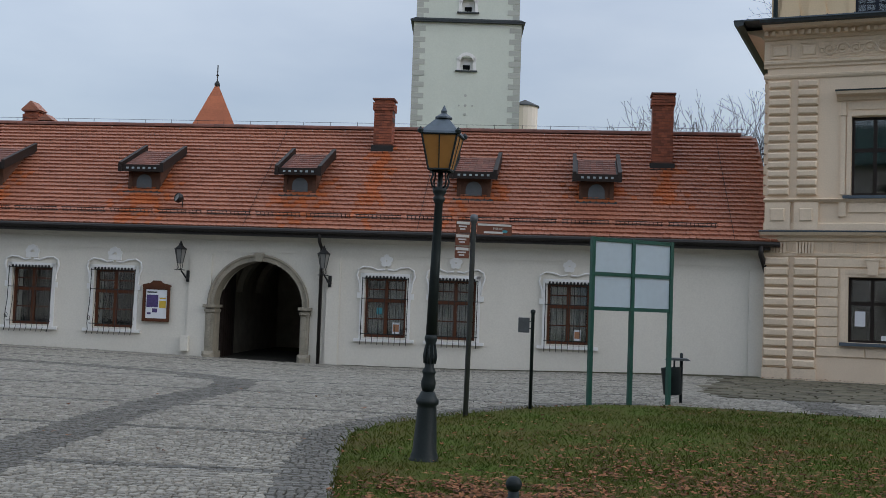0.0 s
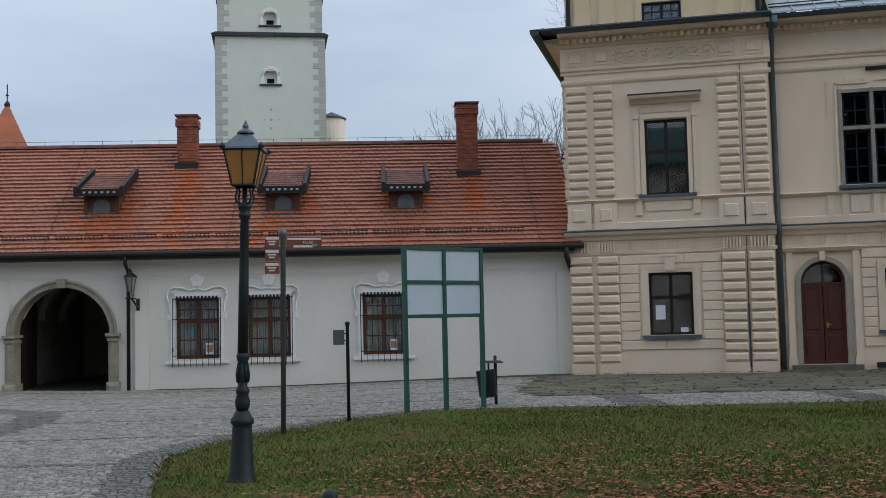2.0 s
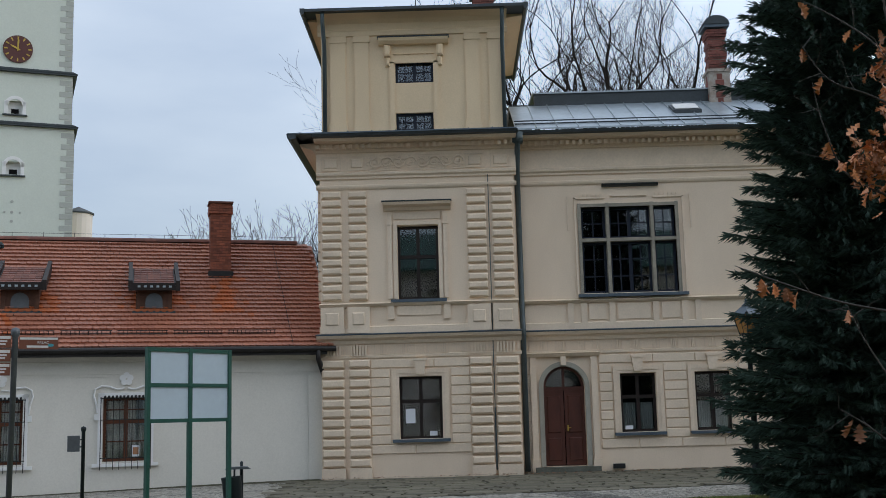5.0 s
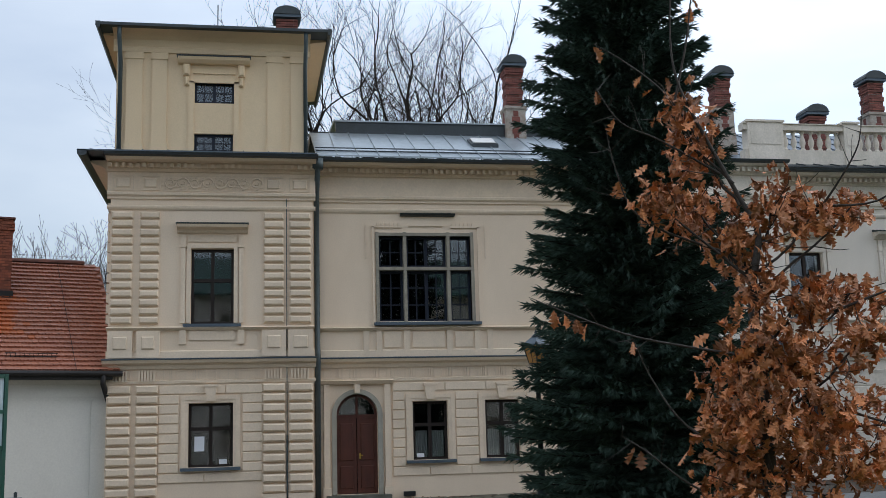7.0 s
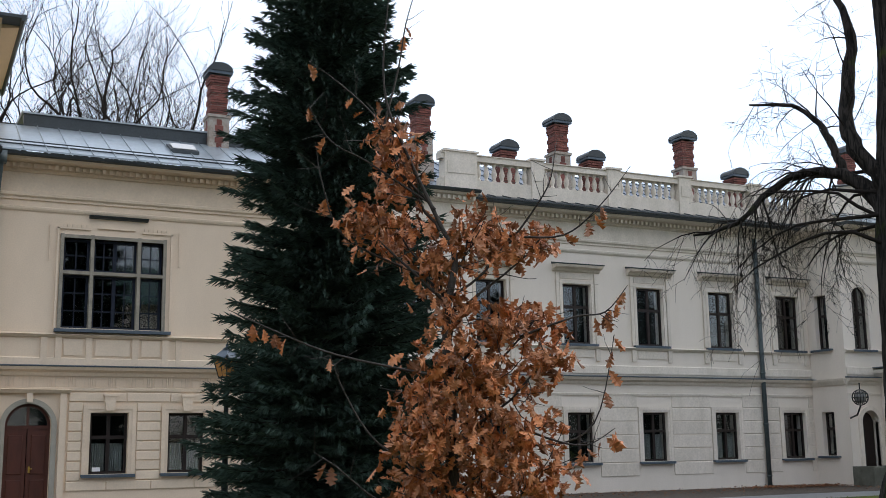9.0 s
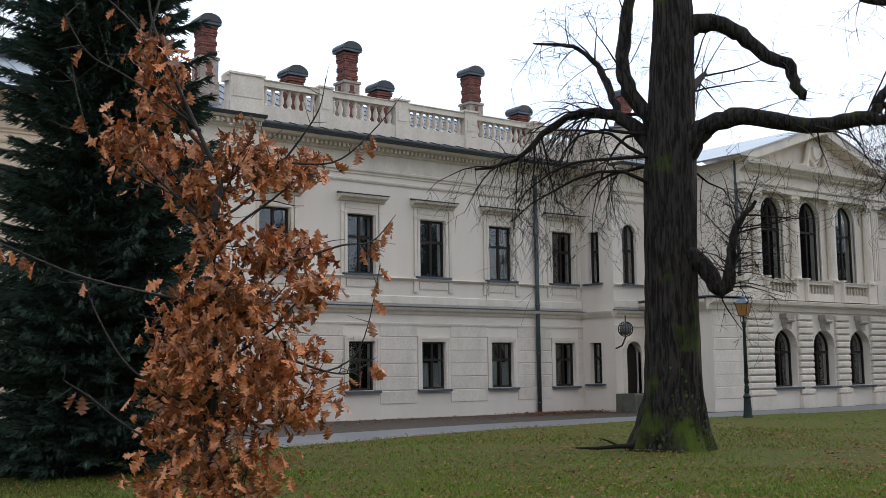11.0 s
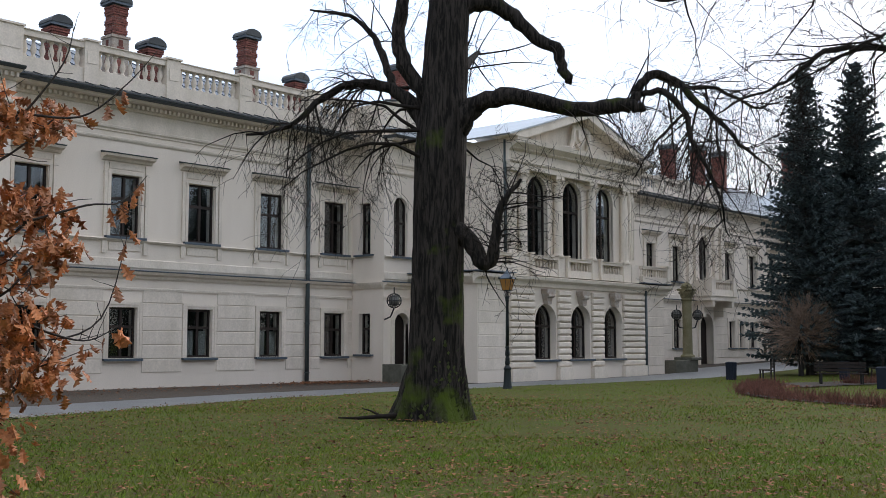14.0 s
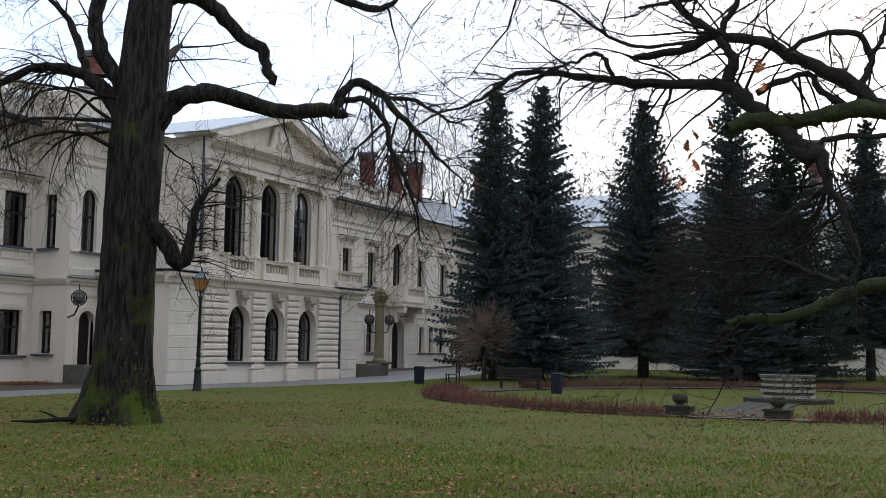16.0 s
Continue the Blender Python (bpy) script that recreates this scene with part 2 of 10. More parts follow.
M = {
    "lime_bark": bark_mat("lime_tree_bark", (0.046, 0.039, 0.034), (0.010, 0.009, 0.008), (0.055, 0.080, 0.010), 3.2),
    "cream": mat("cream_plaster", (0.80, 0.64, 0.48), 0.85, vary=0.10, scale=0.7, fine=25, bump=0.08, streak=0.4, tint=(0.73, 0.58, 0.43)),
    "cream_trim": mat("cream_trim_plaster", (0.79, 0.635, 0.475), 0.8, vary=0.12, scale=1.3, fine=18, bump=0.10, random_piece=0.05),
    "ochre": mat("ochre_plaster", (0.77, 0.585, 0.375), 0.85, vary=0.10, scale=0.8, fine=25, bump=0.08, streak=0.4),
    "pale": mat("pale_plaster", (0.80, 0.715, 0.62), 0.85, vary=0.10, scale=0.6, fine=22, bump=0.10, streak=0.25, tint=(0.71, 0.63, 0.535)),
    "pale_trim": mat("pale_trim_plaster", (0.785, 0.70, 0.605), 0.8, vary=0.2, scale=1.6, fine=16, bump=0.15, streak=0.35, tint=(0.63, 0.56, 0.465), random_piece=0.05),
    "white": mat("white_limewash", (0.71, 0.675, 0.60), 0.9, vary=0.10, scale=0.5, fine=20, bump=0.06, streak=0.5, tint=(0.645, 0.61, 0.54)),
    "white_trim": mat("white_stucco", (0.80, 0.79, 0.77), 0.8, vary=0.06, scale=2, fine=20, bump=0.06),
    "stone": mat("sandstone", (0.36, 0.32, 0.25), 0.9, vary=0.35, scale=2.2, fine=30, bump=0.3, tint=(0.22, 0.20, 0.16)),
    "mossy_stone": mat("mossy_ochre_stone", (0.26, 0.235, 0.155), 0.9, vary=0.4, scale=2.5, fine=30, bump=0.3, tint=(0.16, 0.15, 0.075), spec=0.2),
    "greystone": mat("grey_stone", (0.16, 0.155, 0.13), 0.9, vary=0.4, scale=2.5, fine=35, bump=0.35, tint=(0.09, 0.093, 0.07), spec=0.2),
    "tower": mat("pale_green_plaster", (0.64, 0.675, 0.60), 0.9, vary=0.08, scale=0.3, fine=10, bump=0.05),
    "tower_quoin": mat("grey_painted_quoin", (0.45, 0.46, 0.42), 0.9, vary=0.10, scale=0.6, fine=12, random_piece=0.06),
    "tile": mat("red_roof_tile", (0.39, 0.152, 0.088), 0.5, vary=0.25, scale=0.8, fine=14, bump=0.15, tint=(0.32, 0.122, 0.075), random_piece=0.07, spec=0.5),
    "tile_new": mat("orange_roof_tile", (0.43, 0.125, 0.05), 0.6, vary=0.25, scale=1.5, fine=14, bump=0.2, random_piece=0.15),
    "tile_clean": mat("rain_washed_roof_tile", (0.46, 0.125, 0.040), 0.5, vary=0.25, scale=1.5, fine=14, bump=0.15, random_piece=0.08, spec=0.5),
    "brick": mat("chimney_brick", (0.235, 0.075, 0.055), 0.85, vary=0.35, scale=4, fine=40, bump=0.4, tint=(0.15, 0.055, 0.045), random_piece=0.3),
    "gate_brick": mat("orange_red_brick", (0.33, 0.095, 0.045), 0.8, vary=0.35, scale=5, fine=40, bump=0.3, tint=(0.20, 0.06, 0.035), random_piece=0.3),
    "mortar": mat("pale_mortar", (0.42, 0.38, 0.33), 0.9, vary=0.2, scale=4, fine=40, bump=0.3),
    "zinc": mat("grey_sheet_metal", (0.40, 0.45, 0.48), 0.38, 0.55, vary=0.22, scale=0.8, fine=9, bump=0.04, random_piece=0.05),
    "dark_metal": mat("dark_sheet_metal", (0.055, 0.065, 0.07), 0.5, 0.3, vary=0.3, scale=2, fine=20, bump=0.05),
    "blue_metal": mat("blue_grey_sheet_metal", (0.10, 0.13, 0.16), 0.45, 0.3, vary=0.25, scale=2, fine=20, bump=0.05),
    "pipe": mat("green_grey_downpipe", (0.075, 0.10, 0.105), 0.5, 0.2, vary=0.3, scale=3, fine=25, bump=0.05),
    "rust_metal": mat("brown_gutter", (0.022, 0.018, 0.016), 0.55, 0.2, vary=0.4, scale=3, fine=30, bump=0.1),
    "iron": mat("painted_cast_iron", (0.014, 0.022, 0.023), 0.5, 0.0, vary=0.3, scale=5, fine=60, bump=0.12, spec=0.3),
    "green_paint": mat("green_painted_steel", (0.012, 0.085, 0.06), 0.4, 0.0, vary=0.25, scale=4, fine=50, bump=0.06),
    "wrought": mat("black_wrought_iron", (0.02, 0.02, 0.02), 0.5, 0.3, vary=0.3, scale=8, fine=60, bump=0.1),
    "brown_wood": mat("brown_window_wood", (0.11, 0.036, 0.014), 0.5, vary=0.3, scale=5, fine=50, bump=0.1, streak=0.3, spec=0.3),
    "dark_wood": mat("dark_brown_window_wood", (0.022, 0.014, 0.011), 0.55, vary=0.3, scale=5, fine=50, bump=0.1, spec=0.3),
    "navy_paint": mat("dark_navy_paint", (0.014, 0.02, 0.035), 0.6, vary=0.3, scale=4, fine=30, bump=0.05, spec=0.25),
    "pale_stone": mat("pale_beige_stone", (0.40, 0.37, 0.305), 0.85, vary=0.2, scale=3, fine=30, bump=0.2, spec=0.2),
    "base_stone": mat("weathered_chimney_stone", (0.46, 0.43, 0.38), 0.9, vary=0.4, scale=5, fine=30, bump=0.4, tint=(0.30, 0.22, 0.17)),
    "tile_dark": mat("old_dark_roof_tile", (0.20, 0.07, 0.045), 0.7, vary=0.35, scale=4, fine=20, bump=0.25, random_piece=0.25),
    "red_wood": mat("red_brown_door_wood", (0.10, 0.026, 0.014), 0.45, vary=0.35, scale=5, fine=50, bump=0.12, streak=0.25),
    "dormer_wood": mat("weathered_brown_boards", (0.10, 0.04, 0.02), 0.75, vary=0.4, scale=5, fine=40, bump=0.2, streak=0.3),
    "sett": mat("granite_sett", (0.325, 0.303, 0.258), 0.65, vary=0.30, scale=6, fine=70, bump=0.3, random_piece=0.30, spec=0.25),
    "sett_dark": mat("dark_basalt_sett", (0.172, 0.163, 0.143), 0.6, vary=0.30, scale=6, fine=70, bump=0.3, random_piece=0.28, spec=0.25),
    "joint": mat("sand_joint", (0.05, 0.048, 0.042), 0.85, vary=0.4, scale=2, fine=50, bump=0.4, spec=0.2),
    "slab": mat("mossy_stone_slab", (0.15, 0.132, 0.10), 0.8, vary=0.4, scale=3, fine=30, bump=0.35, tint=(0.085, 0.08, 0.05), random_piece=0.3, spec=0.3),
    "asphalt": mat("wet_grey_path", (0.17, 0.18, 0.185), 0.42, vary=0.3, scale=1.2, fine=60, bump=0.25, spec=0.6),
    "soil": mat("damp_soil", (0.075, 0.055, 0.038), 0.85, vary=0.45, scale=3, fine=40, bump=0.6),
    "moss_soil": mat("mossy_dirt", (0.055, 0.06, 0.03), 0.9, vary=0.5, scale=4, fine=40, bump=0.7, tint=(0.10, 0.085, 0.06), spec=0.15),
    "turf": mat("winter_turf", (0.072, 0.108, 0.018), 0.95, vary=0.5, scale=0.9, fine=24, bump=0.8, tint=(0.095, 0.075, 0.028), spec=0.08),
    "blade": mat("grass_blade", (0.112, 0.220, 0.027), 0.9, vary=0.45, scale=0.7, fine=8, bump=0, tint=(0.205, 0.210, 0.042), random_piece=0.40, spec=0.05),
    # darker copy of the blade: the left lawn's shade is in the colour
    "shaded_blade": mat("shaded_grass_blade", (0.052, 0.098, 0.018), 0.9, vary=0.5, scale=0.9, fine=8, bump=0, tint=(0.105, 0.095, 0.026), random_piece=0.45, spec=0.05),
    "leaf_litter": mat("fallen_brown_leaf", (0.26, 0.115, 0.055), 0.7, vary=0.4, scale=9, fine=30, bump=0.1, tint=(0.14, 0.060, 0.030), random_piece=0.75, spec=0.15),
    "oak_leaf": mat("dry_oak_leaf", (0.46, 0.150, 0.042), 0.5, vary=0.45, scale=9, fine=40, bump=0.2, tint=(0.45, 0.20, 0.092), random_piece=0.6, spec=0.45),
    "bark": mat("dark_furrowed_bark", (0.020, 0.017, 0.015), 0.9, vary=0.5, scale=5, fine=26, bump=1.0, tint=(0.022, 0.019, 0.016), streak=0.25),
    "moss_bark": mat("mossy_bark", (0.012, 0.012, 0.008), 0.9, vary=0.6, scale=7, fine=26, bump=1.0, tint=(0.048, 0.066, 0.008)),
    "moss_leaf": mat("bright_moss", (0.075, 0.10, 0.02), 0.85, vary=0.4, scale=4, fine=30, bump=0, tint=(0.03, 0.04, 0.012), random_piece=0.5),
    "dark_stone": mat("dark_weathered_stone", (0.07, 0.068, 0.056), 0.9, vary=0.4, scale=4, fine=40, bump=0.35, tint=(0.04, 0.046, 0.028), spec=0.12),
    "twig": mat("dark_twig", (0.028, 0.023, 0.020), 0.9, vary=0.3, scale=6, fine=30, bump=0, spec=0.1),
    "sap_bark": mat("young_oak_bark", (0.06, 0.05, 0.042), 0.85, vary=0.4, scale=9, fine=60, bump=0.4),
    "spruce": mat("dark_spruce_needle", (0.060, 0.102, 0.078), 0.75, vary=0.4, scale=1.5, fine=20, bump=0, random_piece=0.5, spec=0.25),
    "blue_spruce": mat("blue_spruce_needle", (0.088, 0.128, 0.134), 0.7, vary=0.4, scale=1.5, fine=20, bump=0, random_piece=0.65),
    "hedge": mat("bare_barberry_twig", (0.20, 0.088, 0.065), 0.85, vary=0.4, scale=3, fine=20, bump=0, random_piece=0.4, spec=0.2),
    "shrub": mat("bare_globe_twig", (0.37, 0.27, 0.21), 0.85, vary=0.3, scale=3, fine=20, bump=0, random_piece=0.3, spec=0.2),
    "glass": glass_mat("window_glass", (0.75, 0.82, 0.85)),
    # near-black, so the shade of unlit rooms is put into the colour
    "room": mat("room_shade_black", (0.008, 0.008, 0.009), 0.9, vary=0.3, scale=1, fine=8, bump=0, spec=0.1),
    "curtain": mat("pale_curtain", (0.48, 0.47, 0.43), 0.9, vary=0.15, scale=3, fine=20, bump=0.1, spec=0.1),
    "panel": mat("pale_blue_board", (0.50, 0.58, 0.64), 0.45, vary=0.06, scale=1, fine=10, bump=0.02),
    "sign_brown": mat("brown_sign", (0.16, 0.05, 0.025), 0.45, vary=0.1, scale=3, fine=20, bump=0),
    "sign_white": mat("white_sign_band", (0.62, 0.60, 0.57), 0.45, vary=0.08, scale=3, fine=20, bump=0),
    "sign_grey": mat("grey_sign_back", (0.12, 0.13, 0.14), 0.45, 0.4, vary=0.2, scale=3, fine=20, bump=0),
    "amber": mat("amber_lamp_glass", (0.42, 0.20, 0.055), 0.25, vary=0.2, scale=5, fine=20, bump=0),
    "milk": mat("smoky_lamp_glass", (0.22, 0.22, 0.21), 0.2, vary=0.2, scale=5, fine=20, bump=0),
    "red_dial": mat("dark_red_dial", (0.10, 0.028, 0.022), 0.6, vary=0.15, scale=2, fine=10, bump=0),
    "gold": mat("gilded_metal", (0.55, 0.36, 0.08), 0.35, 0.8, vary=0.15, scale=3, fine=20, bump=0),
    "paper": mat("white_paper", (0.75, 0.77, 0.80), 0.8, vary=0.05, scale=5, fine=30, bump=0),
    "poster_yellow": mat("yellow_print", (0.62, 0.42, 0.05), 0.6, vary=0.1, scale=5, fine=30, bump=0),
    "poster_violet": mat("violet_print", (0.09, 0.06, 0.20), 0.6, vary=0.4, scale=9, fine=30, bump=0),
    "orange_print": mat("orange_print", (0.42, 0.20, 0.10), 0.6, vary=0.1, scale=5, fine=30, bump=0),
    "teal_print": mat("teal_print", (0.05, 0.28, 0.33), 0.6, vary=0.1, scale=5, fine=30, bump=0),
}


# ---- mesh helpers ----
def box(bm, x0, x1, y0, y1, z0, z1, bevel=0.0):
    x0, x1, y0, y1, z0, z1 = min(x0, x1), max(x0, x1), min(y0, y1), max(y0, y1), min(z0, z1), max(z0, z1)
    b = min(bevel, (x1 - x0) / 3, (z1 - z0) / 3, (y1 - y0) / 1.5)
    if b > 0:
        # a block whose front (low y) edges are chamfered
        back = [bm.verts.new(c) for c in ((x0, y1, z0), (x1, y1, z0), (x1, y1, z1), (x0, y1, z1))]
        mid = [bm.verts.new(c) for c in ((x0, y0 + b, z0), (x1, y0 + b, z0), (x1, y0 + b, z1), (x0, y0 + b, z1))]
        front = [bm.verts.new(c) for c in ((x0 + b, y0, z0 + b), (x1 - b, y0, z0 + b), (x1 - b, y0, z1 - b), (x0 + b, y0, z1 - b))]
        bm.faces.new(front)
        bm.faces.new(back[::-1])
        for i in range(4):
            j = (i + 1) % 4
            bm.faces.new((mid[i], mid[j], front[j], front[i]))
            bm.faces.new((back[i], back[j], mid[j], mid[i]))
        return
    v = [bm.verts.new(c) for c in ((x0, y0, z0), (x1, y0, z0), (x1, y1, z0), (x0, y1, z0), (x0, y0, z1), (x1, y0, z1), (x1, y1, z1), (x0, y1, z1))]
    for f in ((3, 2, 1, 0), (4, 5, 6, 7), (0, 1, 5, 4), (1, 2, 6, 5), (2, 3, 7, 6), (3, 0, 4, 7)):
        bm.faces.new([v[i] for i in f])


def prism(bm, outline, y0, y1):
    """An outline of (x, z) points, counter-clockwise seen from low y, given depth from y0 to y1."""
    a = [bm.verts.new((x, y0, z)) for x, z in outline]
    b = [bm.verts.new((x, y1, z)) for x, z in outline]
    n = len(a)
    bm.faces.new(a)
    bm.faces.new(b[::-1])
    for i in range(n):
        j = (i + 1) % n
        bm.faces.new((a[j], a[i], b[i], b[j]))


def moulding(bm, profile, x0, x1):
    """A profile of (y, z) points swept along x."""
    a = [bm.verts.new((x0, y, z)) for y, z in profile]
    b = [bm.verts.new((x1, y, z)) for y, z in profile]
    n = len(a)
    bm.faces.new(a)
    bm.faces.new(b[::-1])
    for i in range(n):
        j = (i + 1) % n
        bm.faces.new((a[j], a[i], b[i], b[j]))


def lathe(bm, profile, n=16, cx=0.0, cy=0.0, flat=0.0):
    """Turn (r, z) points round the vertical axis at (cx, cy)."""
    rings = []
    for r, z in profile:
        rings.append([bm.verts.new((cx + max(r, 1e-4) * math.cos(2 * math.pi * (i + flat) / n), cy + max(r, 1e-4) * math.sin(2 * math.pi * (i + flat) / n), z)) for i in range(n)])
    for a, b in zip(rings, rings[1:]):
        for i in range(n):
            j = (i + 1) % n
            bm.faces.new((a[i], a[j], b[j], b[i]))
    bm.faces.new(rings[0][::-1])
    bm.faces.new(rings[-1])


def tube(bm, points, radii, n=6, cap=True):
    """A tube along points; radii one number or one for each point."""
    if not hasattr(radii, "__len__"):
        radii = [radii] * len(points)
    pts = [Vector(p) for p in points]
    rings, ref = [], None
    for i, p in enumerate(pts):
        d = (pts[min(i + 1, len(pts) - 1)] - pts[max(i - 1, 0)]).normalized()
        if ref is None:
            ref = d.cross(Vector((0, 0, 1)) if abs(d.z) < 0.9 else Vector((1, 0, 0))).normalized()
        ref = (ref - d * ref.dot(d)).normalized()
        other = d.cross(ref)
        rings.append([bm.verts.new(p + radii[i] * (math.cos(2 * math.pi * k / n) * ref + math.sin(2 * math.pi * k / n) * other)) for k in range(n)])
    for a, b in zip(rings, rings[1:]):
        for k in range(n):
            j = (k + 1) % n
            bm.faces.new((a[k], a[j], b[j], b[k]))
    if cap:
        bm.faces.new(rings[0][::-1])
        bm.faces.new(rings[-1])


def arc(cx, cz, r, a0, a1, n=12):
    return [(cx + r * math.cos(radians(a0 + (a1 - a0) * i / n)), cz + r * math.sin(radians(a0 + (a1 - a0) * i / n))) for i in range(n + 1)]


def mesh_of(bm, name, material, smooth=False):
    bmesh.ops.recalc_face_normals(bm, faces=bm.faces)
    me = bpy.data.meshes.new(name)
    bm.to_mesh(me)
    bm.free()
    me.materials.append(M[material])
    if smooth:
        me.shade_smooth()
    return me


def islands(bm):
    """The separate shells of a bmesh, each a list of faces, largest first."""
    seen, out = set(), []
    for f in bm.faces:
        if f in seen:
            continue
        stack, shell = [f], []
        seen.add(f)
        while stack:
            g = stack.pop()
            shell.append(g)
            for e in g.edges:
                for h in e.link_faces:
                    if h not in seen:
                        seen.add(h)
                        stack.append(h)
        out.append(shell)
    return sorted(out, key=lambda s: -sum(g.calc_area() for g in s))


def part(name, bm, material, parent, label="", smooth=False, at=None, pieces=""):
    """One mesh under a thing or part; with pieces, its further shells become sub-parts of that name."""
    if pieces:
        shells = islands(bm)
        main = None
        for shell in shells:
            one = bmesh.new()
            made = {}
            for f in shell:
                one.faces.new([made.setdefault(v, None) or made.update({v: one.verts.new(v.co)}) or made[v] for v in f.verts])
            if main is None:
                main = part(name, one, material, parent, label, smooth, at)
            else:
                part(pieces, one, material, main, "", smooth)
        bm.free()
        return main
    ob = new(name, mesh_of(bm, name, material, smooth))
    ob.parent = parent
    if at is not None:
        ob.matrix_basis = at
    if label:
        ob["label"] = label
    return ob


def thing(name, m, label, category, group="", kind=""):
    ob = new(name)
    ob.matrix_basis = m
    ob.empty_display_size = 0.2
    return tagged(ob, label, category, group, kind)


def lone(name, bm, material, label, category, m=None, group="", kind="", smooth=False):
    ob = new(name, mesh_of(bm, name, material, smooth))
    if m is not None:
        ob.matrix_basis = m
    return tagged(ob, label, category, group, kind)


def B():
    return bmesh.new()


def ground_z(x, y):
    """The lie of the land: it dips to the gate and climbs a little to the far wing."""
    z = max(0.0, x - 44.0) * 0.0145
    z -= 0.24 * math.exp(-((x + 14.5) ** 2 / 60 + (y - 29) ** 2 / 50))
    z -= 0.07 * math.exp(-((x - 1) ** 2 / 90 + (y - 33) ** 2 / 30))
    return z


# ---- wall helpers ----
def wall(bm, x0, x1, z0, z1, y0, y1, holes):
    """One connected wall with holes (xa, xb, za, zb) that go through; arched holes are filled round the head by arch_head."""
    xs = sorted({x0, x1, *[q for h in holes for q in h[:2] if x0 < q < x1]})
    zs = sorted({z0, z1, *[q for h in holes for q in h[2:] if z0 < q < z1]})
    corner = {}

    def at(i, k, y):
        if (i, k, y) not in corner:
            corner[i, k, y] = bm.verts.new((xs[i], y, zs[k]))
        return corner[i, k, y]

    def solid(i, k):
        if not (0 <= i < len(xs) - 1 and 0 <= k < len(zs) - 1):
            return False
        xm_, zm_ = (xs[i] + xs[i + 1]) / 2, (zs[k] + zs[k + 1]) / 2
        return not any(h[0] < xm_ < h[1] and h[2] < zm_ < h[3] for h in holes)

    for i in range(len(xs) - 1):
        for k in range(len(zs) - 1):
            if not solid(i, k):
                continue
            bm.faces.new((at(i, k, y0), at(i + 1, k, y0), at(i + 1, k + 1, y0), at(i, k + 1, y0)))
            bm.faces.new((at(i, k + 1, y1), at(i + 1, k + 1, y1), at(i + 1, k, y1), at(i, k, y1)))
            for di, dk, p, q in ((-1, 0, (i, k), (i, k + 1)), (1, 0, (i + 1, k), (i + 1, k + 1)), (0, -1, (i, k), (i + 1, k)), (0, 1, (i, k + 1), (i + 1, k + 1))):
                if not solid(i + di, k + dk):
                    bm.faces.new((at(*p, y0), at(*q, y0), at(*q, y1), at(*p, y1)))


def arch_head(bm, xc, half, zs, ztop, y0, y1, rise=None):
    """Fills the square head of an arched hole above its spring line."""
    rise = rise or half
    n = 10
    for s in (-1, 1):
        pts = [(xc + s * half * math.cos(math.pi / 2 * i / n), zs + rise * math.sin(math.pi / 2 * i / n)) for i in range(n + 1)]
        for p, q in zip(pts, pts[1:]):
            o = [p, (p[0], ztop), (q[0], ztop), q]
            prism(bm, o if s < 0 else o[::-1], y0, y1)


def arch_ring(bm, xc, zs, r0, r1, y0, y1, n=16):
    a, b = arc(xc, zs, r0, 0, 180, n), arc(xc, zs, r1, 0, 180, n)
    for i in range(n):
        prism(bm, [a[i], b[i], b[i + 1], a[i + 1]], y0, y1)


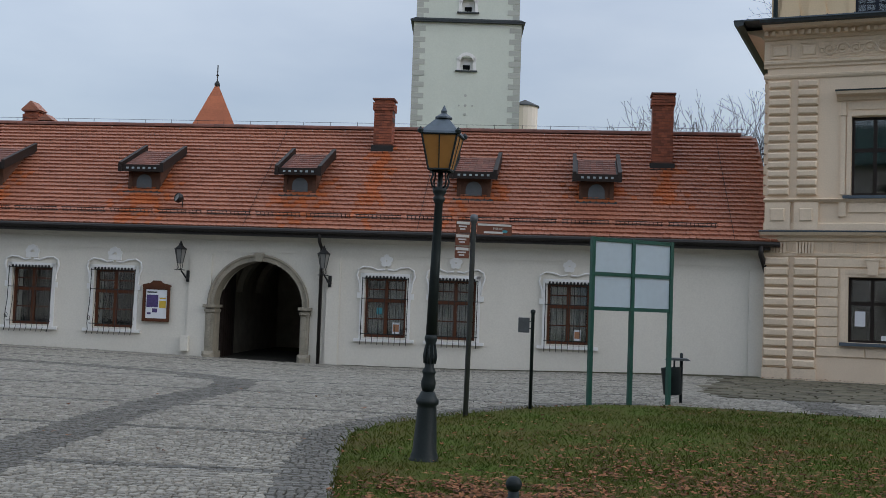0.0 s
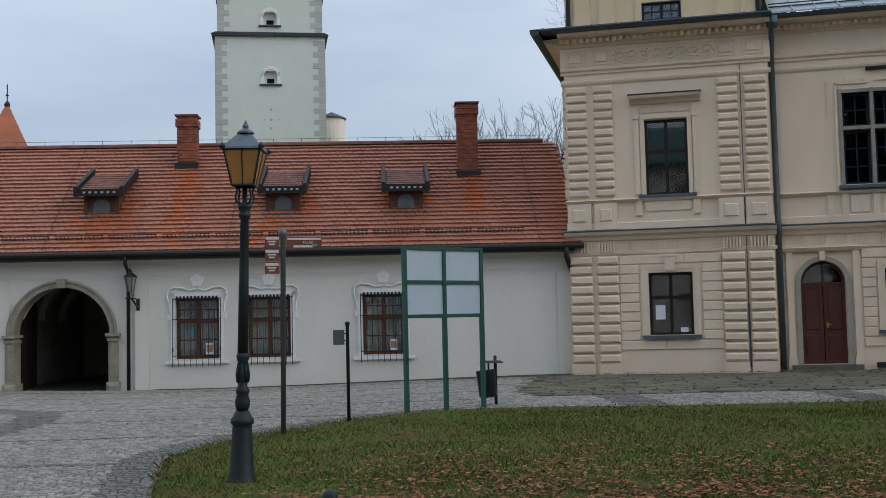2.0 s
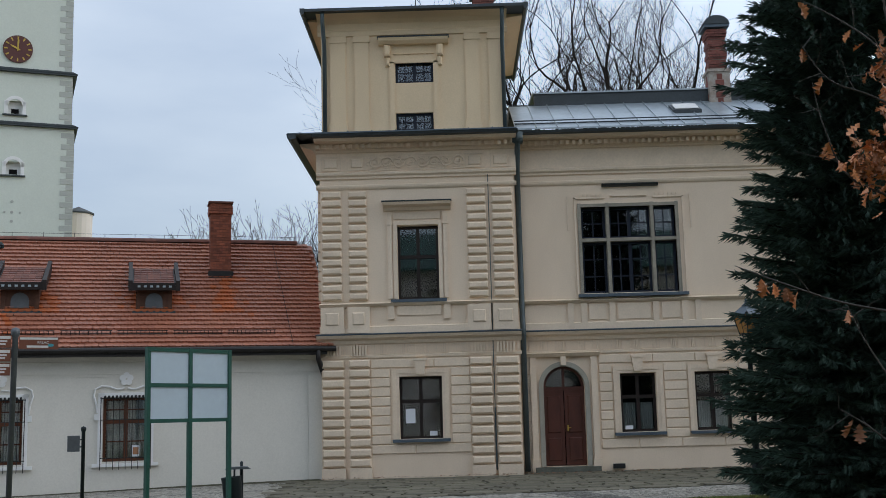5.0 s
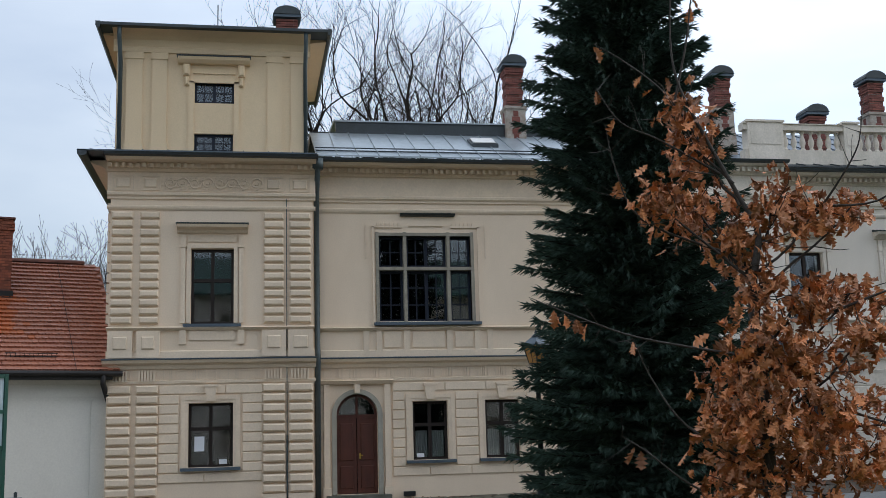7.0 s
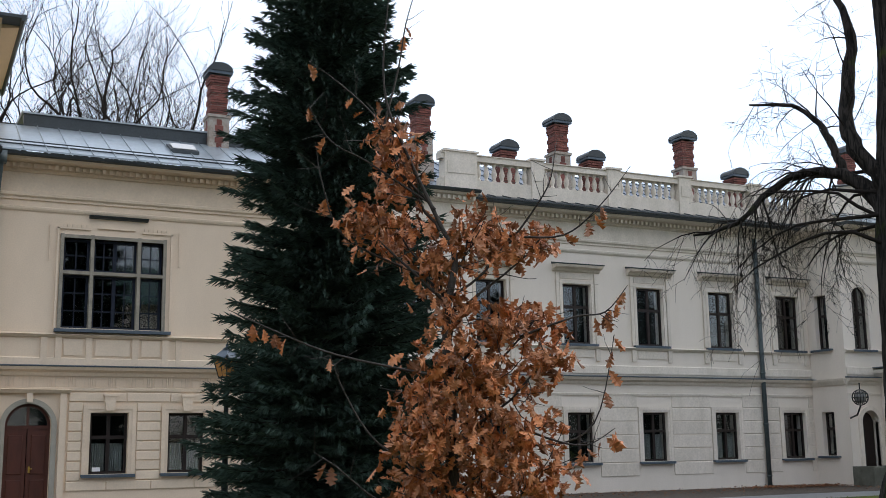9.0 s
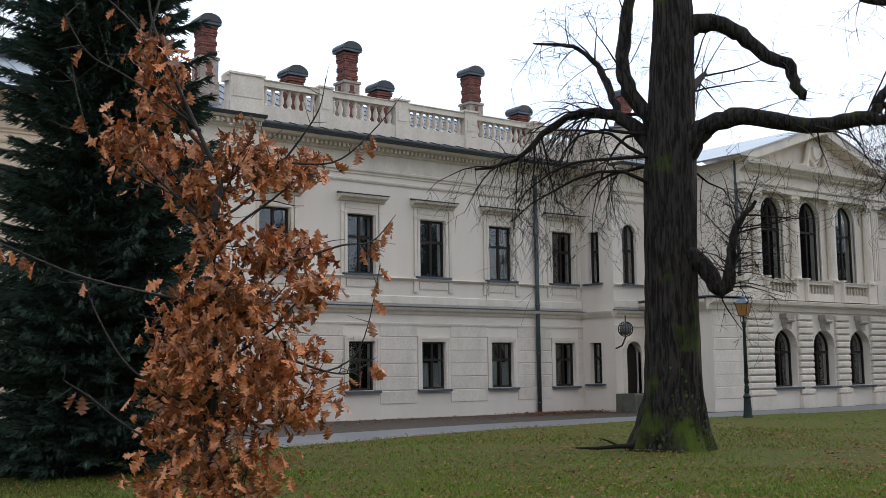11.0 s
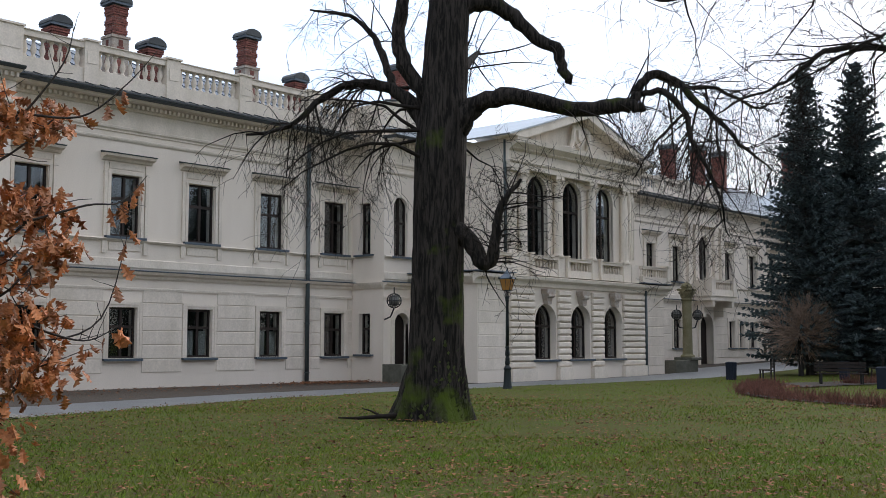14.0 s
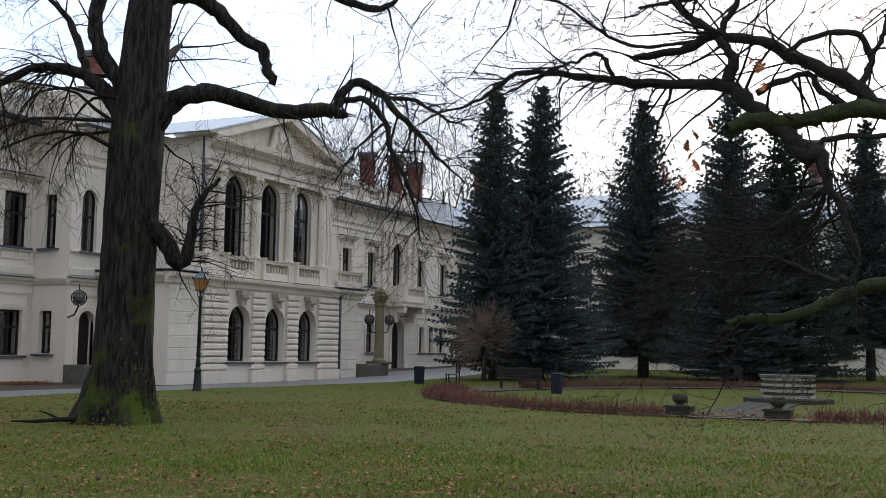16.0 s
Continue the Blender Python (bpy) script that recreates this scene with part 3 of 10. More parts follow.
def window(parent, xc, w, z0, z1, y, wood, cols=2, transom=0.62, bars=(0, 0), curtain=0, recess=0.16, arched=False, sill_mat="blue_metal", sill=0.14, name="window"):
    """A casement window in the hole at xc: frame, sash bars, panes, sill, and a near-black box behind it that holds the
    room's shade in its colour.
    """
    x0, x1 = xc - w / 2, xc + w / 2
    yf = y + recess
    zt = z1 - w / 2 if arched else z1
    bm = B()
    f = 0.075
    box(bm, x0, x0 + f, yf, yf + 0.09, z0, zt)
    box(bm, x1 - f, x1, yf, yf + 0.09, z0, zt)
    box(bm, x0 + f, x1 - f, yf, yf + 0.09, z0, z0 + f)
    if arched:
        arch_ring(bm, xc, zt, w / 2 - f, w / 2, yf, yf + 0.09, 12)
    else:
        box(bm, x0 + f, x1 - f, yf, yf + 0.09, z1 - f, z1)
    zm = z0 + (z1 - z0) * transom if transom else z1
    if transom:
        box(bm, x0 + f, x1 - f, yf - 0.015, yf + 0.09, zm - 0.05, zm + 0.05)
    for i in range(1, cols):
        xm = x0 + w * i / cols
        box(bm, xm - 0.05, xm + 0.05, yf - 0.01, yf + 0.088, z0 + f, (zt + w * 0.45 if arched else z1 - f))
    win = part(name, bm, wood, parent, pieces="frame_bar")
    if bars[0] or bars[1]:
        bm = B()
        for i in range(cols):
            a, b = x0 + w * i / cols, x0 + w * (i + 1) / cols
            for k in range(1, bars[0] + 1):
                xm = a + (b - a) * k / (bars[0] + 1)
                box(bm, xm - 0.018, xm + 0.018, yf + 0.02, yf + 0.05, z0 + f, z1 - f)
        for lo, hi, nb in ((z0, zm, bars[1]), (zm, z1, max(1, bars[1] // 2)) if transom else (z0, z0, 0)):
            for k in range(1, nb + 1):
                zz = lo + (hi - lo) * k / (nb + 1)
                box(bm, x0 + f, x1 - f, yf + 0.022, yf + 0.048, zz - 0.018, zz + 0.018)
        tagged(part("glazing_bar", bm, wood, win), kind="stuff")
    for i in range(cols):
        bm = B()
        a, b = x0 + w * i / cols, x0 + w * (i + 1) / cols
        box(bm, a + 0.04, b - 0.04, yf + 0.036, yf + 0.042, z0 + 0.05, z1 - 0.05 if not arched else zt)
        p = part("pane", bm, "glass", win)
        p.visible_shadow = False
    if arched:
        bm = B()
        prism(bm, arc(xc, zt, w / 2 - 0.03, 0, 180, 12), yf + 0.036, yf + 0.042)
        part("pane", bm, "glass", win).visible_shadow = False
    # box behind the panes; its black paint stands for the unlit room
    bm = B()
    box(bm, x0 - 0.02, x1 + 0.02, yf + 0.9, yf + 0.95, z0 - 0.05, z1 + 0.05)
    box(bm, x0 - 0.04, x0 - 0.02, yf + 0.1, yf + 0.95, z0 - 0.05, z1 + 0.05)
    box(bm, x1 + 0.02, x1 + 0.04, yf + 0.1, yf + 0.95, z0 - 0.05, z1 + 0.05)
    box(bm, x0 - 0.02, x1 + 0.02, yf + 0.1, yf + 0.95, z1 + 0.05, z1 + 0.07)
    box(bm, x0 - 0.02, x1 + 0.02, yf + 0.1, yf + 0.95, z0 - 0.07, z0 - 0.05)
    part("room_shade_box", bm, "room", win)
    if curtain:
        hi = z0 + (z1 - z0) * curtain
        for a, b in ((x0 + 0.09, xc - 0.06), (xc + 0.06, x1 - 0.09)):
            bm = B()
            n = 18
            top = [bm.verts.new((a + (b - a) * i / n, yf + 0.16 + 0.018 * math.sin(i * 2.1), hi)) for i in range(n + 1)]
            bot = [bm.verts.new((a + (b - a) * i / n, yf + 0.16 + 0.026 * math.sin(i * 2.1 + 0.4), z0 + 0.08)) for i in range(n + 1)]
            for i in range(n):
                bm.faces.new((bot[i], bot[i + 1], top[i + 1], top[i]))
            part("curtain", bm, "curtain", win)
    if sill:
        bm = B()
        box(bm, x0 - 0.22, x1 + 0.22, y - sill, y + recess, z0 - 0.075, z0 - 0.012)
        box(bm, x0 - 0.22, x1 + 0.22, y - sill - 0.012, y - sill, z0 - 0.1, z0 - 0.012)
        part("window_sill", bm, sill_mat, win)
    return win

# ---- ground ----
LAWN = [(-2.6, -14), (-2.4, -4), (-2.7, 2), (-3.4, 5.5), (-4.5, 8.2), (-5.7, 10.6), (-6.5, 12.4), (-6.6, 14.0), (-6.3, 15.8), (-5.8, 17.4), (-5.1, 18.8), (-4.0, 19.7),
        (-2.8, 20.0), (0, 20.2), (4, 21.1), (8, 21.8), (12, 22.5), (17, 23.9), (21.8, 25.2), (27, 25.6), (33, 25.4), (40, 25.0), (49, 24.6), (60, 26), (74, 27.5)]


def in_lawn(x, y):
    pts = LAWN + [(74, -14)]
    inside = False
    for (xa, ya), (xb, yb) in zip(pts, pts[1:] + pts[:1]):
        if (ya > y) != (yb > y) and x < (xb - xa) * (y - ya) / (yb - ya) + xa:
            inside = not inside
    return inside


def lawn_gap(x, y):
    """Distance from a place to the lawn's edge."""
    best = 1e9
    for (xa, ya), (xb, yb) in zip(LAWN, LAWN[1:]):
        dx, dy = xb - xa, yb - ya
        k = max(0, min(1, ((x - xa) * dx + (y - ya) * dy) / (dx * dx + dy * dy)))
        best = min(best, math.hypot(x - xa - k * dx, y - ya - k * dy))
    return best


def sheet(name, xs, ys, lift, material, label, bumps=0.0):
    bm = B()
    grid = [[bm.verts.new((x, y, ground_z(x, y) + lift + bumps * noise.noise((x * 0.35, y * 0.35, 0)))) for x in xs] for y in ys]
    for r, s in zip(grid, grid[1:]):
        for i in range(len(xs) - 1):
            bm.faces.new((r[i], r[i + 1], s[i + 1], s[i]))
    return lone(name, bm, material, label, "ground", kind="structure", smooth=True)


def ribbon(name, near, far, lift, material, label, n=60, rows=6):
    """A strip of ground between two lines."""
    def along(line, k):
        d = [0]
        for (xa, ya), (xb, yb) in zip(line, line[1:]):
            d.append(d[-1] + math.hypot(xb - xa, yb - ya))
        s = k * d[-1]
        for i in range(len(line) - 1):
            if s <= d[i + 1] + 1e-9:
                f = (s - d[i]) / (d[i + 1] - d[i])
                return line[i][0] + f * (line[i + 1][0] - line[i][0]), line[i][1] + f * (line[i + 1][1] - line[i][1])
    bm = B()
    grid = []
    for j in range(rows + 1):
        row = []
        for i in range(n + 1):
            (xa, ya), (xb, yb) = along(near, i / n), along(far, i / n)
            x, y = xa + (xb - xa) * j / rows, ya + (yb - ya) * j / rows
            row.append(bm.verts.new((x, y, ground_z(x, y) + lift)))
        grid.append(row)
    for r, s in zip(grid, grid[1:]):
        for i in range(n):
            bm.faces.new((r[i], r[i + 1], s[i + 1], s[i]))
    return lone(name, bm, material, label, "ground", kind="structure", smooth=True)


def spread(a, b, step):
    n = max(1, round((b - a) / step))
    return [a + (b - a) * i / n for i in range(n + 1)]


sheet("ground", [-900, -400, -150, *spread(-60, 120, 3), 250, 500, 900], [-600, -250, -80, *spread(-40, 60, 3), 120, 300, 900], -0.03, "turf", "damp winter ground round the castle")
bm = B()
rings = []
pts = LAWN + [(74, -14), (50, -14), (25, -14)]
fine_pts = []
for (xa, ya), (xb, yb) in zip(pts, pts[1:] + pts[:1]):
    k = max(1, int(math.hypot(xb - xa, yb - ya) / 1.0))
    fine_pts += [(xa + (xb - xa) * i / k, ya + (yb - ya) * i / k) for i in range(k)]
for q in (1.0, 0.995, *[1 - 0.04 * i for i in range(1, 25)]):
    ring = []
    for x, y in fine_pts:
        px_, py_ = 14 + (x - 14) * q, 6 + (y - 6) * q
        lift = -0.02 if q == 1.0 else 0.035 + 0.03 * noise.noise((px_ * 0.3, py_ * 0.3, 3))
        ring.append(bm.verts.new((px_, py_, ground_z(px_, py_) + lift)))
    rings.append(ring)
for r, s in zip(rings, rings[1:]):
    for i in range(len(r)):
        j = (i + 1) % len(r)
        bm.faces.new((r[i], r[j], s[j], s[i]))
bm.faces.new(rings[-1])
lawn = lone("lawn", bm, "turf", "patchy green winter lawn with fallen leaves", "lawn", kind="structure", smooth=True)
plaza = sheet("courtyard_paving", spread(-60, 13, 1.0), spread(-14, 27, 1.0) + [28.5, 30, 32, 34], 0.0, "joint", "grey cobbled courtyard with darker bands")
path = ribbon("footpath", LAWN[14:], [(4, 24), (8, 25.3), (12, 26.2), (17, 27.3), (21.8, 28.2), (27, 28.6), (33, 28.5), (40, 28.6), (50, 28.7), (58, 31.5), (73, 33.2)], 0.012, "asphalt", "wet grey footpath along the palace")
ribbon("soil_strip", [(11, 26.0), (17, 27.3), (21.8, 28.2), (27, 28.6), (33, 28.6)], [(11, 34), (17, 35), (21.8, 35), (27, 35), (33.3, 35)], 0.008, "soil", "dark damp soil between path and palace wall")
ribbon("soil_strip", [(33.0, 28.6), (40, 28.7), (50, 28.8), (58, 31.6), (73, 33.3)], [(33.3, 35), (40, 35), (50, 35), (58, 35), (75, 35)], 0.008, "soil", "dark damp soil between path and palace wall")


# ---- palace ----
palace = thing("palace", pose(0, 0, 0), "cream two-storey palace with tower, portico and balustraded roof", "palace")
TY, LY, RY = 33.0, 33.6, 34.5     # fronts of the tower, the near wing and the long wing
SILL, STR, EAVE = 5.06, 4.12, 10.25
TEAVE, LEAVE = 10.02, 10.10


def cornice(parent, x0, x1, y, z, material, out=0.75, name="cornice", roof_mat="dark_metal"):
    """The main cornice under the eaves: steps, dentils and the metal gutter edge."""
    bm = B()
    moulding(bm, [(y, z - 1.17), (y - 0.05, z - 1.16), (y - 0.06, z - 1.10), (y - 0.12, z - 1.05), (y - 0.13, z - 0.98), (y - 0.02, z - 0.94), (y - 0.02, z - 0.36), (y - 0.10, z - 0.34), (y - 0.12, z - 0.26), (y - 0.2, z - 0.24),
                  (y - 0.22, z - 0.12), (y - out * 0.8, z - 0.10), (y - out * 0.9, z - 0.02), (y, z)][::-1], x0, x1)
    moulding(bm, [(y, z - 1.48), (y - 0.035, z - 1.48), (y - 0.07, z - 1.42), (y - 0.075, z - 1.37), (y, z - 1.34)][::-1], x0, x1)
    part(name, bm, material, parent, pieces="fascia")
    bm = B()
    n = int((x1 - x0) / 0.19)
    for i in range(n):
        a = x0 + (x1 - x0) * i / n
        box(bm, a + 0.045, a + 0.135, y - 0.34, y - 0.1, z - 0.27, z - 0.135)
    tagged(part("dentil", bm, material, parent), kind="stuff")
    bm = B()
    moulding(bm, [(y - out * 0.9, z - 0.03), (y - out - 0.06, z - 0.01), (y - out - 0.09, z + 0.07), (y - out - 0.02, z + 0.09), (y + 0.3, z + 0.14), (y + 0.3, z - 0.0)][::-1], x0 - 0.05, x1 + 0.05)
    part("gutter", bm, roof_mat, parent)


def string_course(parent, x0, x1, y, z, material, frieze=True):
    bm = B()
    moulding(bm, [(y, z - 0.26), (y - 0.06, z - 0.26), (y - 0.10, z - 0.16), (y - 0.22, z - 0.10), (y - 0.27, z - 0.015), (y, z)][::-1], x0, x1)
    moulding(bm, [(y, z - 0.68), (y - 0.045, z - 0.68), (y - 0.055, z - 0.60), (y, z - 0.58)][::-1], x0, x1)
    part("string_course", bm, material, parent)
    bm = B()
    moulding(bm, [(y, z + 0.002), (y - 0.28, z - 0.012), (y - 0.29, z + 0.02), (y, z + 0.06)][::-1], x0 - 0.02, x1 + 0.02)
    part("flashing", bm, "blue_metal", parent)
    if frieze:
        bm = B()
        n = int((x1 - x0) / 0.56)
        for i in range(n):
            a = x0 + (x1 - x0) * i / n
            for k in range(3):
                box(bm, a + 0.04 + k * 0.055, a + 0.075 + k * 0.055, y - 0.04, y + 0.02, z - 0.57, z - 0.29)
            box(bm, a + 0.24, a + 0.27, y - 0.025, y + 0.02, z - 0.57, z - 0.29)
            box(bm, a + 0.48, a + 0.51, y - 0.025, y + 0.02, z - 0.57, z - 0.29)
            box(bm, a + 0.27, a + 0.48, y - 0.025, y + 0.02, z - 0.33, z - 0.30)
        tagged(part("triglyph_frieze", bm, material, parent), kind="stuff")


def sill_band(parent, x0, x1, y, z, material):
    bm = B()
    moulding(bm, [(y, z - 0.10), (y - 0.07, z - 0.09), (y - 0.14, z - 0.02), (y - 0.12, z), (y, z + 0.03)][::-1], x0, x1)
    moulding(bm, [(y, z - 0.98), (y - 0.05, z - 0.98), (y - 0.05, z - 0.70), (y, z - 0.67)][::-1], x0, x1)
    part("sill_band", bm, material, parent)


def upper_surround(parent, xc, w, z0, z1, y, material, hood=True):
    """Moulded frame, panel below and a metal-topped hood over a first-floor window."""
    bm = B()
    for s in (-1, 1):
        box(bm, xc + s * (w / 2 + 0.02), xc + s * (w / 2 + 0.14), y - 0.05, y + 0.02, z0, z1 + 0.14)
        box(bm, xc + s * (w / 2 + 0.17), xc + s * (w / 2 + 0.30), y - 0.07, y + 0.02, z0, z1 + 0.42)
        box(bm, xc + s * (w / 2 + 0.15), xc + s * (w / 2 + 0.32), y - 0.10, y + 0.02, z1 + 0.03, z1 + 0.10)
        box(bm, xc + s * (w / 2 + 0.14), xc + s * (w / 2 + 0.33), y - 0.07, y + 0.02, z0 - 0.62, z0 - 0.14)
    box(bm, xc - w / 2 - 0.02, xc + w / 2 + 0.02, y - 0.05, y + 0.02, z1 + 0.02, z1 + 0.14)
    box(bm, xc - w / 2 - 0.1, xc + w / 2 + 0.1, y - 0.03, y + 0.02, z1 + 0.20, z1 + 0.40)
    box(bm, xc - w / 2 - 0.05, xc + w / 2 + 0.05, y - 0.035, y + 0.02, z0 - 0.50, z0 - 0.22)
    part("window_surround", bm, material, parent, pieces="trim_block")
    if hood:
        bm = B()
        a = w / 2 + 0.42
        moulding(bm, [(y, z1 + 0.46), (y - 0.08, z1 + 0.47), (y - 0.13, z1 + 0.55), (y - 0.33, z1 + 0.60), (y - 0.37, z1 + 0.68), (y, z1 + 0.72)][::-1], xc - a, xc + a)
        part("window_hood", bm, material, parent)
        bm = B()
        moulding(bm, [(y, z1 + 0.722), (y - 0.38, z1 + 0.683), (y - 0.39, z1 + 0.72), (y, z1 + 0.80)][::-1], xc - a - 0.03, xc + a + 0.03)
        part("hood_flashing", bm, "dark_metal", parent)


def lower_surround(parent, xc, w, z0, z1, y, material, keystone=False):
    bm = B()
    for s in (-1, 1):
        box(bm, xc + s * (w / 2 + 0.01), xc + s * (w / 2 + 0.10), y - 0.04, y + 0.02, z0, z1 + 0.1)
        box(bm, xc + s * (w / 2 + 0.10), xc + s * (w / 2 + 0.21), y - 0.06, y + 0.02, z0, z1 + 0.21)
    box(bm, xc - w / 2 - 0.01, xc + w / 2 + 0.01, y - 0.04, y + 0.02, z1 + 0.01, z1 + 0.1)
    box(bm, xc - w / 2 - 0.10, xc + w / 2 + 0.10, y - 0.06, y + 0.02, z1 + 0.10, z1 + 0.21)
    part("window_surround", bm, material, parent, pieces="trim_block")
    if keystone:
        bm = B()
        prism(bm, [(xc - 0.12, z1 + 0.06), (xc + 0.12, z1 + 0.06), (xc + 0.18, z1 + 0.52), (xc - 0.18, z1 + 0.52)], y - 0.13, y + 0.02)
        box(bm, xc - 0.20, xc + 0.20, y - 0.15, y + 0.02, z1 + 0.47, z1 + 0.54)
        part("keystone", bm, material, parent)


def courses(parent, x0, x1, z0, z1, y, holes, material, step=0.33, joints=True, proud=0.04, name="ashlar_block"):
    """Ashlar blocks laid in courses, with open joints, round the holes."""
    n = round((z1 - z0) / step)
    for k in range(n):
        a, b = z0 + (z1 - z0) * k / n + 0.015, z0 + (z1 - z0) * (k + 1) / n - 0.015
        cuts = [(x0, x1)]
        for h in holes:
            if h[2] < b and h[3] > a:
                nxt = []
                for c, d in cuts:
                    if h[1] <= c or h[0] >= d:
                        nxt.append((c, d))
                    else:
                        if h[0] - c > 0.08:
                            nxt.append((c, h[0]))
                        if d - h[1] > 0.08:
                            nxt.append((h[1], d))
                cuts = nxt
        for c, d in cuts:
            if joints and d - c > 0.9:
                m = max(2, round((d - c) / 1.25))
                edges = [c] + [c + (d - c) * (i + (0.28 if k % 2 else -0.12)) / m for i in range(1, m)] + [d]
            else:
                edges = [c, d]
            for e, g in zip(edges, edges[1:]):
                bm = B()
                box(bm, e + 0.012, g - 0.012, y - proud, y + 0.01, a, b, 0.012)
                part(name, bm, material, parent)


def quoins(parent, x0, x1, z0, z1, y, material, step=0.31, proud=0.09):
    """A pilaster of rusticated blocks, all on one shared mesh."""
    n = round((z1 - z0) / step)
    h = (z1 - z0) / n
    bm = B()
    box(bm, x0, x1, y - proud * 1.15, y + 0.01, 0.028, h - 0.028, 0.045)
    me = mesh_of(bm, "quoin_block", material)
    for k in range(n):
        ob = new("quoin_block", me)
        ob.parent = parent
        ob.matrix_basis = Matrix.Translation((0, 0, z0 + k * h))


def downpipe(parent, x, y, z0, z1, r=0.07, material="pipe"):
    bm = B()
    tube(bm, [(x, y, z0), (x, y, z1)], r, 10)
    k = int((z1 - z0) / 2.0)
    for i in range(k + 1):
        z = z0 + 0.4 + i * 2.0
        if z < z1:
            tube(bm, [(x, y, z), (x, y, z + 0.05)], r * 1.3, 10)
    part("downpipe", bm, material, parent, smooth=True)


# -- tower section --
TX0, TX1 = -3.95, 1.93
bm = B()
th = [(-1.66, -0.40, 1.05, 2.86), (-1.63, -0.40, 5.16, 7.38)]
wall(bm, TX0, TX1, -0.3, 10.2, TY, TY + 0.5, th)
box(bm, TX0, TX0 + 0.5, TY + 0.5, 40, -0.3, 10.2)
box(bm, TX1 - 0.5, TX1, TY + 0.5, 40, -0.3, 10.2)
box(bm, TX0 + 0.5, TX1 - 0.5, 39.5, 40, -0.3, 10.2)
part("wall", bm, "cream", palace, "cream plastered tower wall")
UX0, UX1, UY = -3.90, 1.80, 33.25
bm = B()
wall(bm, UX0, UX1, 10.2, 14.1, UY, UY + 0.4, [(-1.60, -0.42, 11.92, 12.62), (-1.60, -0.45, 10.40, 10.96)])
box(bm, UX0, UX0 + 0.4, UY + 0.4, 39.3, 10.2, 14.1)
box(bm, UX1 - 0.4, UX1, UY + 0.4, 39.3, 10.2, 14.1)
box(bm, UX0 + 0.4, UX1 - 0.4, 38.9, 39.3, 10.2, 14.1)
part("wall", bm, "ochre", palace, "ochre plastered upper tower wall")
for a, b, c, d in ((-1.60, -0.42, 11.92, 12.62), (-1.60, -0.45, 10.40, 10.96)):
    window(palace, (a + b) / 2, b - a, c, d, UY, "navy_paint", cols=2, transom=0, bars=(1, 1), recess=0.10, sill=0)
# upper tower trim: pilasters, hood on brackets, cornice
for a, b in ((-3.62, -3.14), (-2.86, -2.42), (0.58, 1.02), (1.30, 1.72)):
    bm = B()
    box(bm, a, b, UY - 0.05, UY + 0.02, 10.35, 13.35)
    box(bm, a - 0.04, b + 0.04, UY - 0.08, UY + 0.02, 10.35, 10.62)
    box(bm, a - 0.03, b + 0.03, UY - 0.08, UY + 0.02, 13.25, 13.45)
    part("pilaster", bm, "ochre", palace)
bm = B()
moulding(bm, [(UY, 13.45), (UY - 0.06, 13.46), (UY - 0.08, 13.6), (UY - 0.04, 13.64), (UY - 0.06, 13.85), (UY - 0.2, 13.95), (UY - 0.5, 14.05), (UY - 0.5, 14.12), (UY, 14.12)][::-1], UX0 - 0.1, UX1 + 0.1)
part("cornice", bm, "ochre", palace)
bm = B()
for s in (-1, 1):
    xc = -1.02
    box(bm, xc + s * 0.60, xc + s * 0.76, UY - 0.04, UY + 0.02, 10.4, 12.6)
    box(bm, xc + s * 0.72, xc + s * 0.92, UY - 0.16, UY + 0.02, 12.75, 13.12, 0.05)
    box(bm, xc + s * 0.74, xc + s * 0.88, UY - 0.1, UY + 0.02, 12.45, 12.75, 0.05)
box(bm, -1.78, -0.26, UY - 0.04, UY + 0.02, 12.55, 12.64)
for i in range(9):
    lathe(bm, [(0.0, 12.82), (0.06, 12.84), (0.0, 12.88)], 6, -1.6 + i * 0.145, UY - 0.01)
part("window_surround", bm, "ochre", palace, pieces="trim_block")
bm = B()
moulding(bm, [(UY, 13.12), (UY - 0.16, 13.13), (UY - 0.26, 13.22), (UY - 0.3, 13.3), (UY, 13.33)][::-1], -2.1, 0.06)
part("window_hood", bm, "ochre", palace)
bm = B()
moulding(bm, [(UY, 13.332), (UY - 0.31, 13.302), (UY - 0.32, 13.34), (UY, 13.40)][::-1], -2.13, 0.09)
part("hood_flashing", bm, "dark_metal", palace)
# tower roof and eaves
bm = B()
box(bm, UX0 - 0.54, UX1 + 0.72, UY - 0.72, 40.0, 14.05, 14.14)
prism(bm, [(UX0 - 0.54, 14.2), (UX1 + 0.72, 14.2), ((UX0 + UX1) / 2 + 0.6, 15.0), ((UX0 + UX1) / 2 - 0.6, 15.0)], UY + 2.0, 38)
part("roof", bm, "dark_metal", palace, "dark metal tower roof with wide eaves")
for s, x in ((-1, UX0 + 0.18), (1, UX1)):
    bm = B()
    prism(bm, [(x, 13.86), (x + s * 0.06, 13.86), (x + s * 0.12, 13.93), (x + s * 0.60, 14.0), (x + s * 0.60, 14.1), (x, 14.1)][::s], UY, 39.4)
    part("eaves_soffit", bm, "ochre", palace)
    bm = B()
    prism(bm, [(x + s * 0.74, 14.15), (x + s * 0.74, 14.03), (x + s * 0.68, 13.95), (x + s * 0.605, 13.97), (x + s * 0.605, 14.15)][::-s], UY - 0.74, 40.0)
    part("side_gutter", bm, "dark_metal", palace)
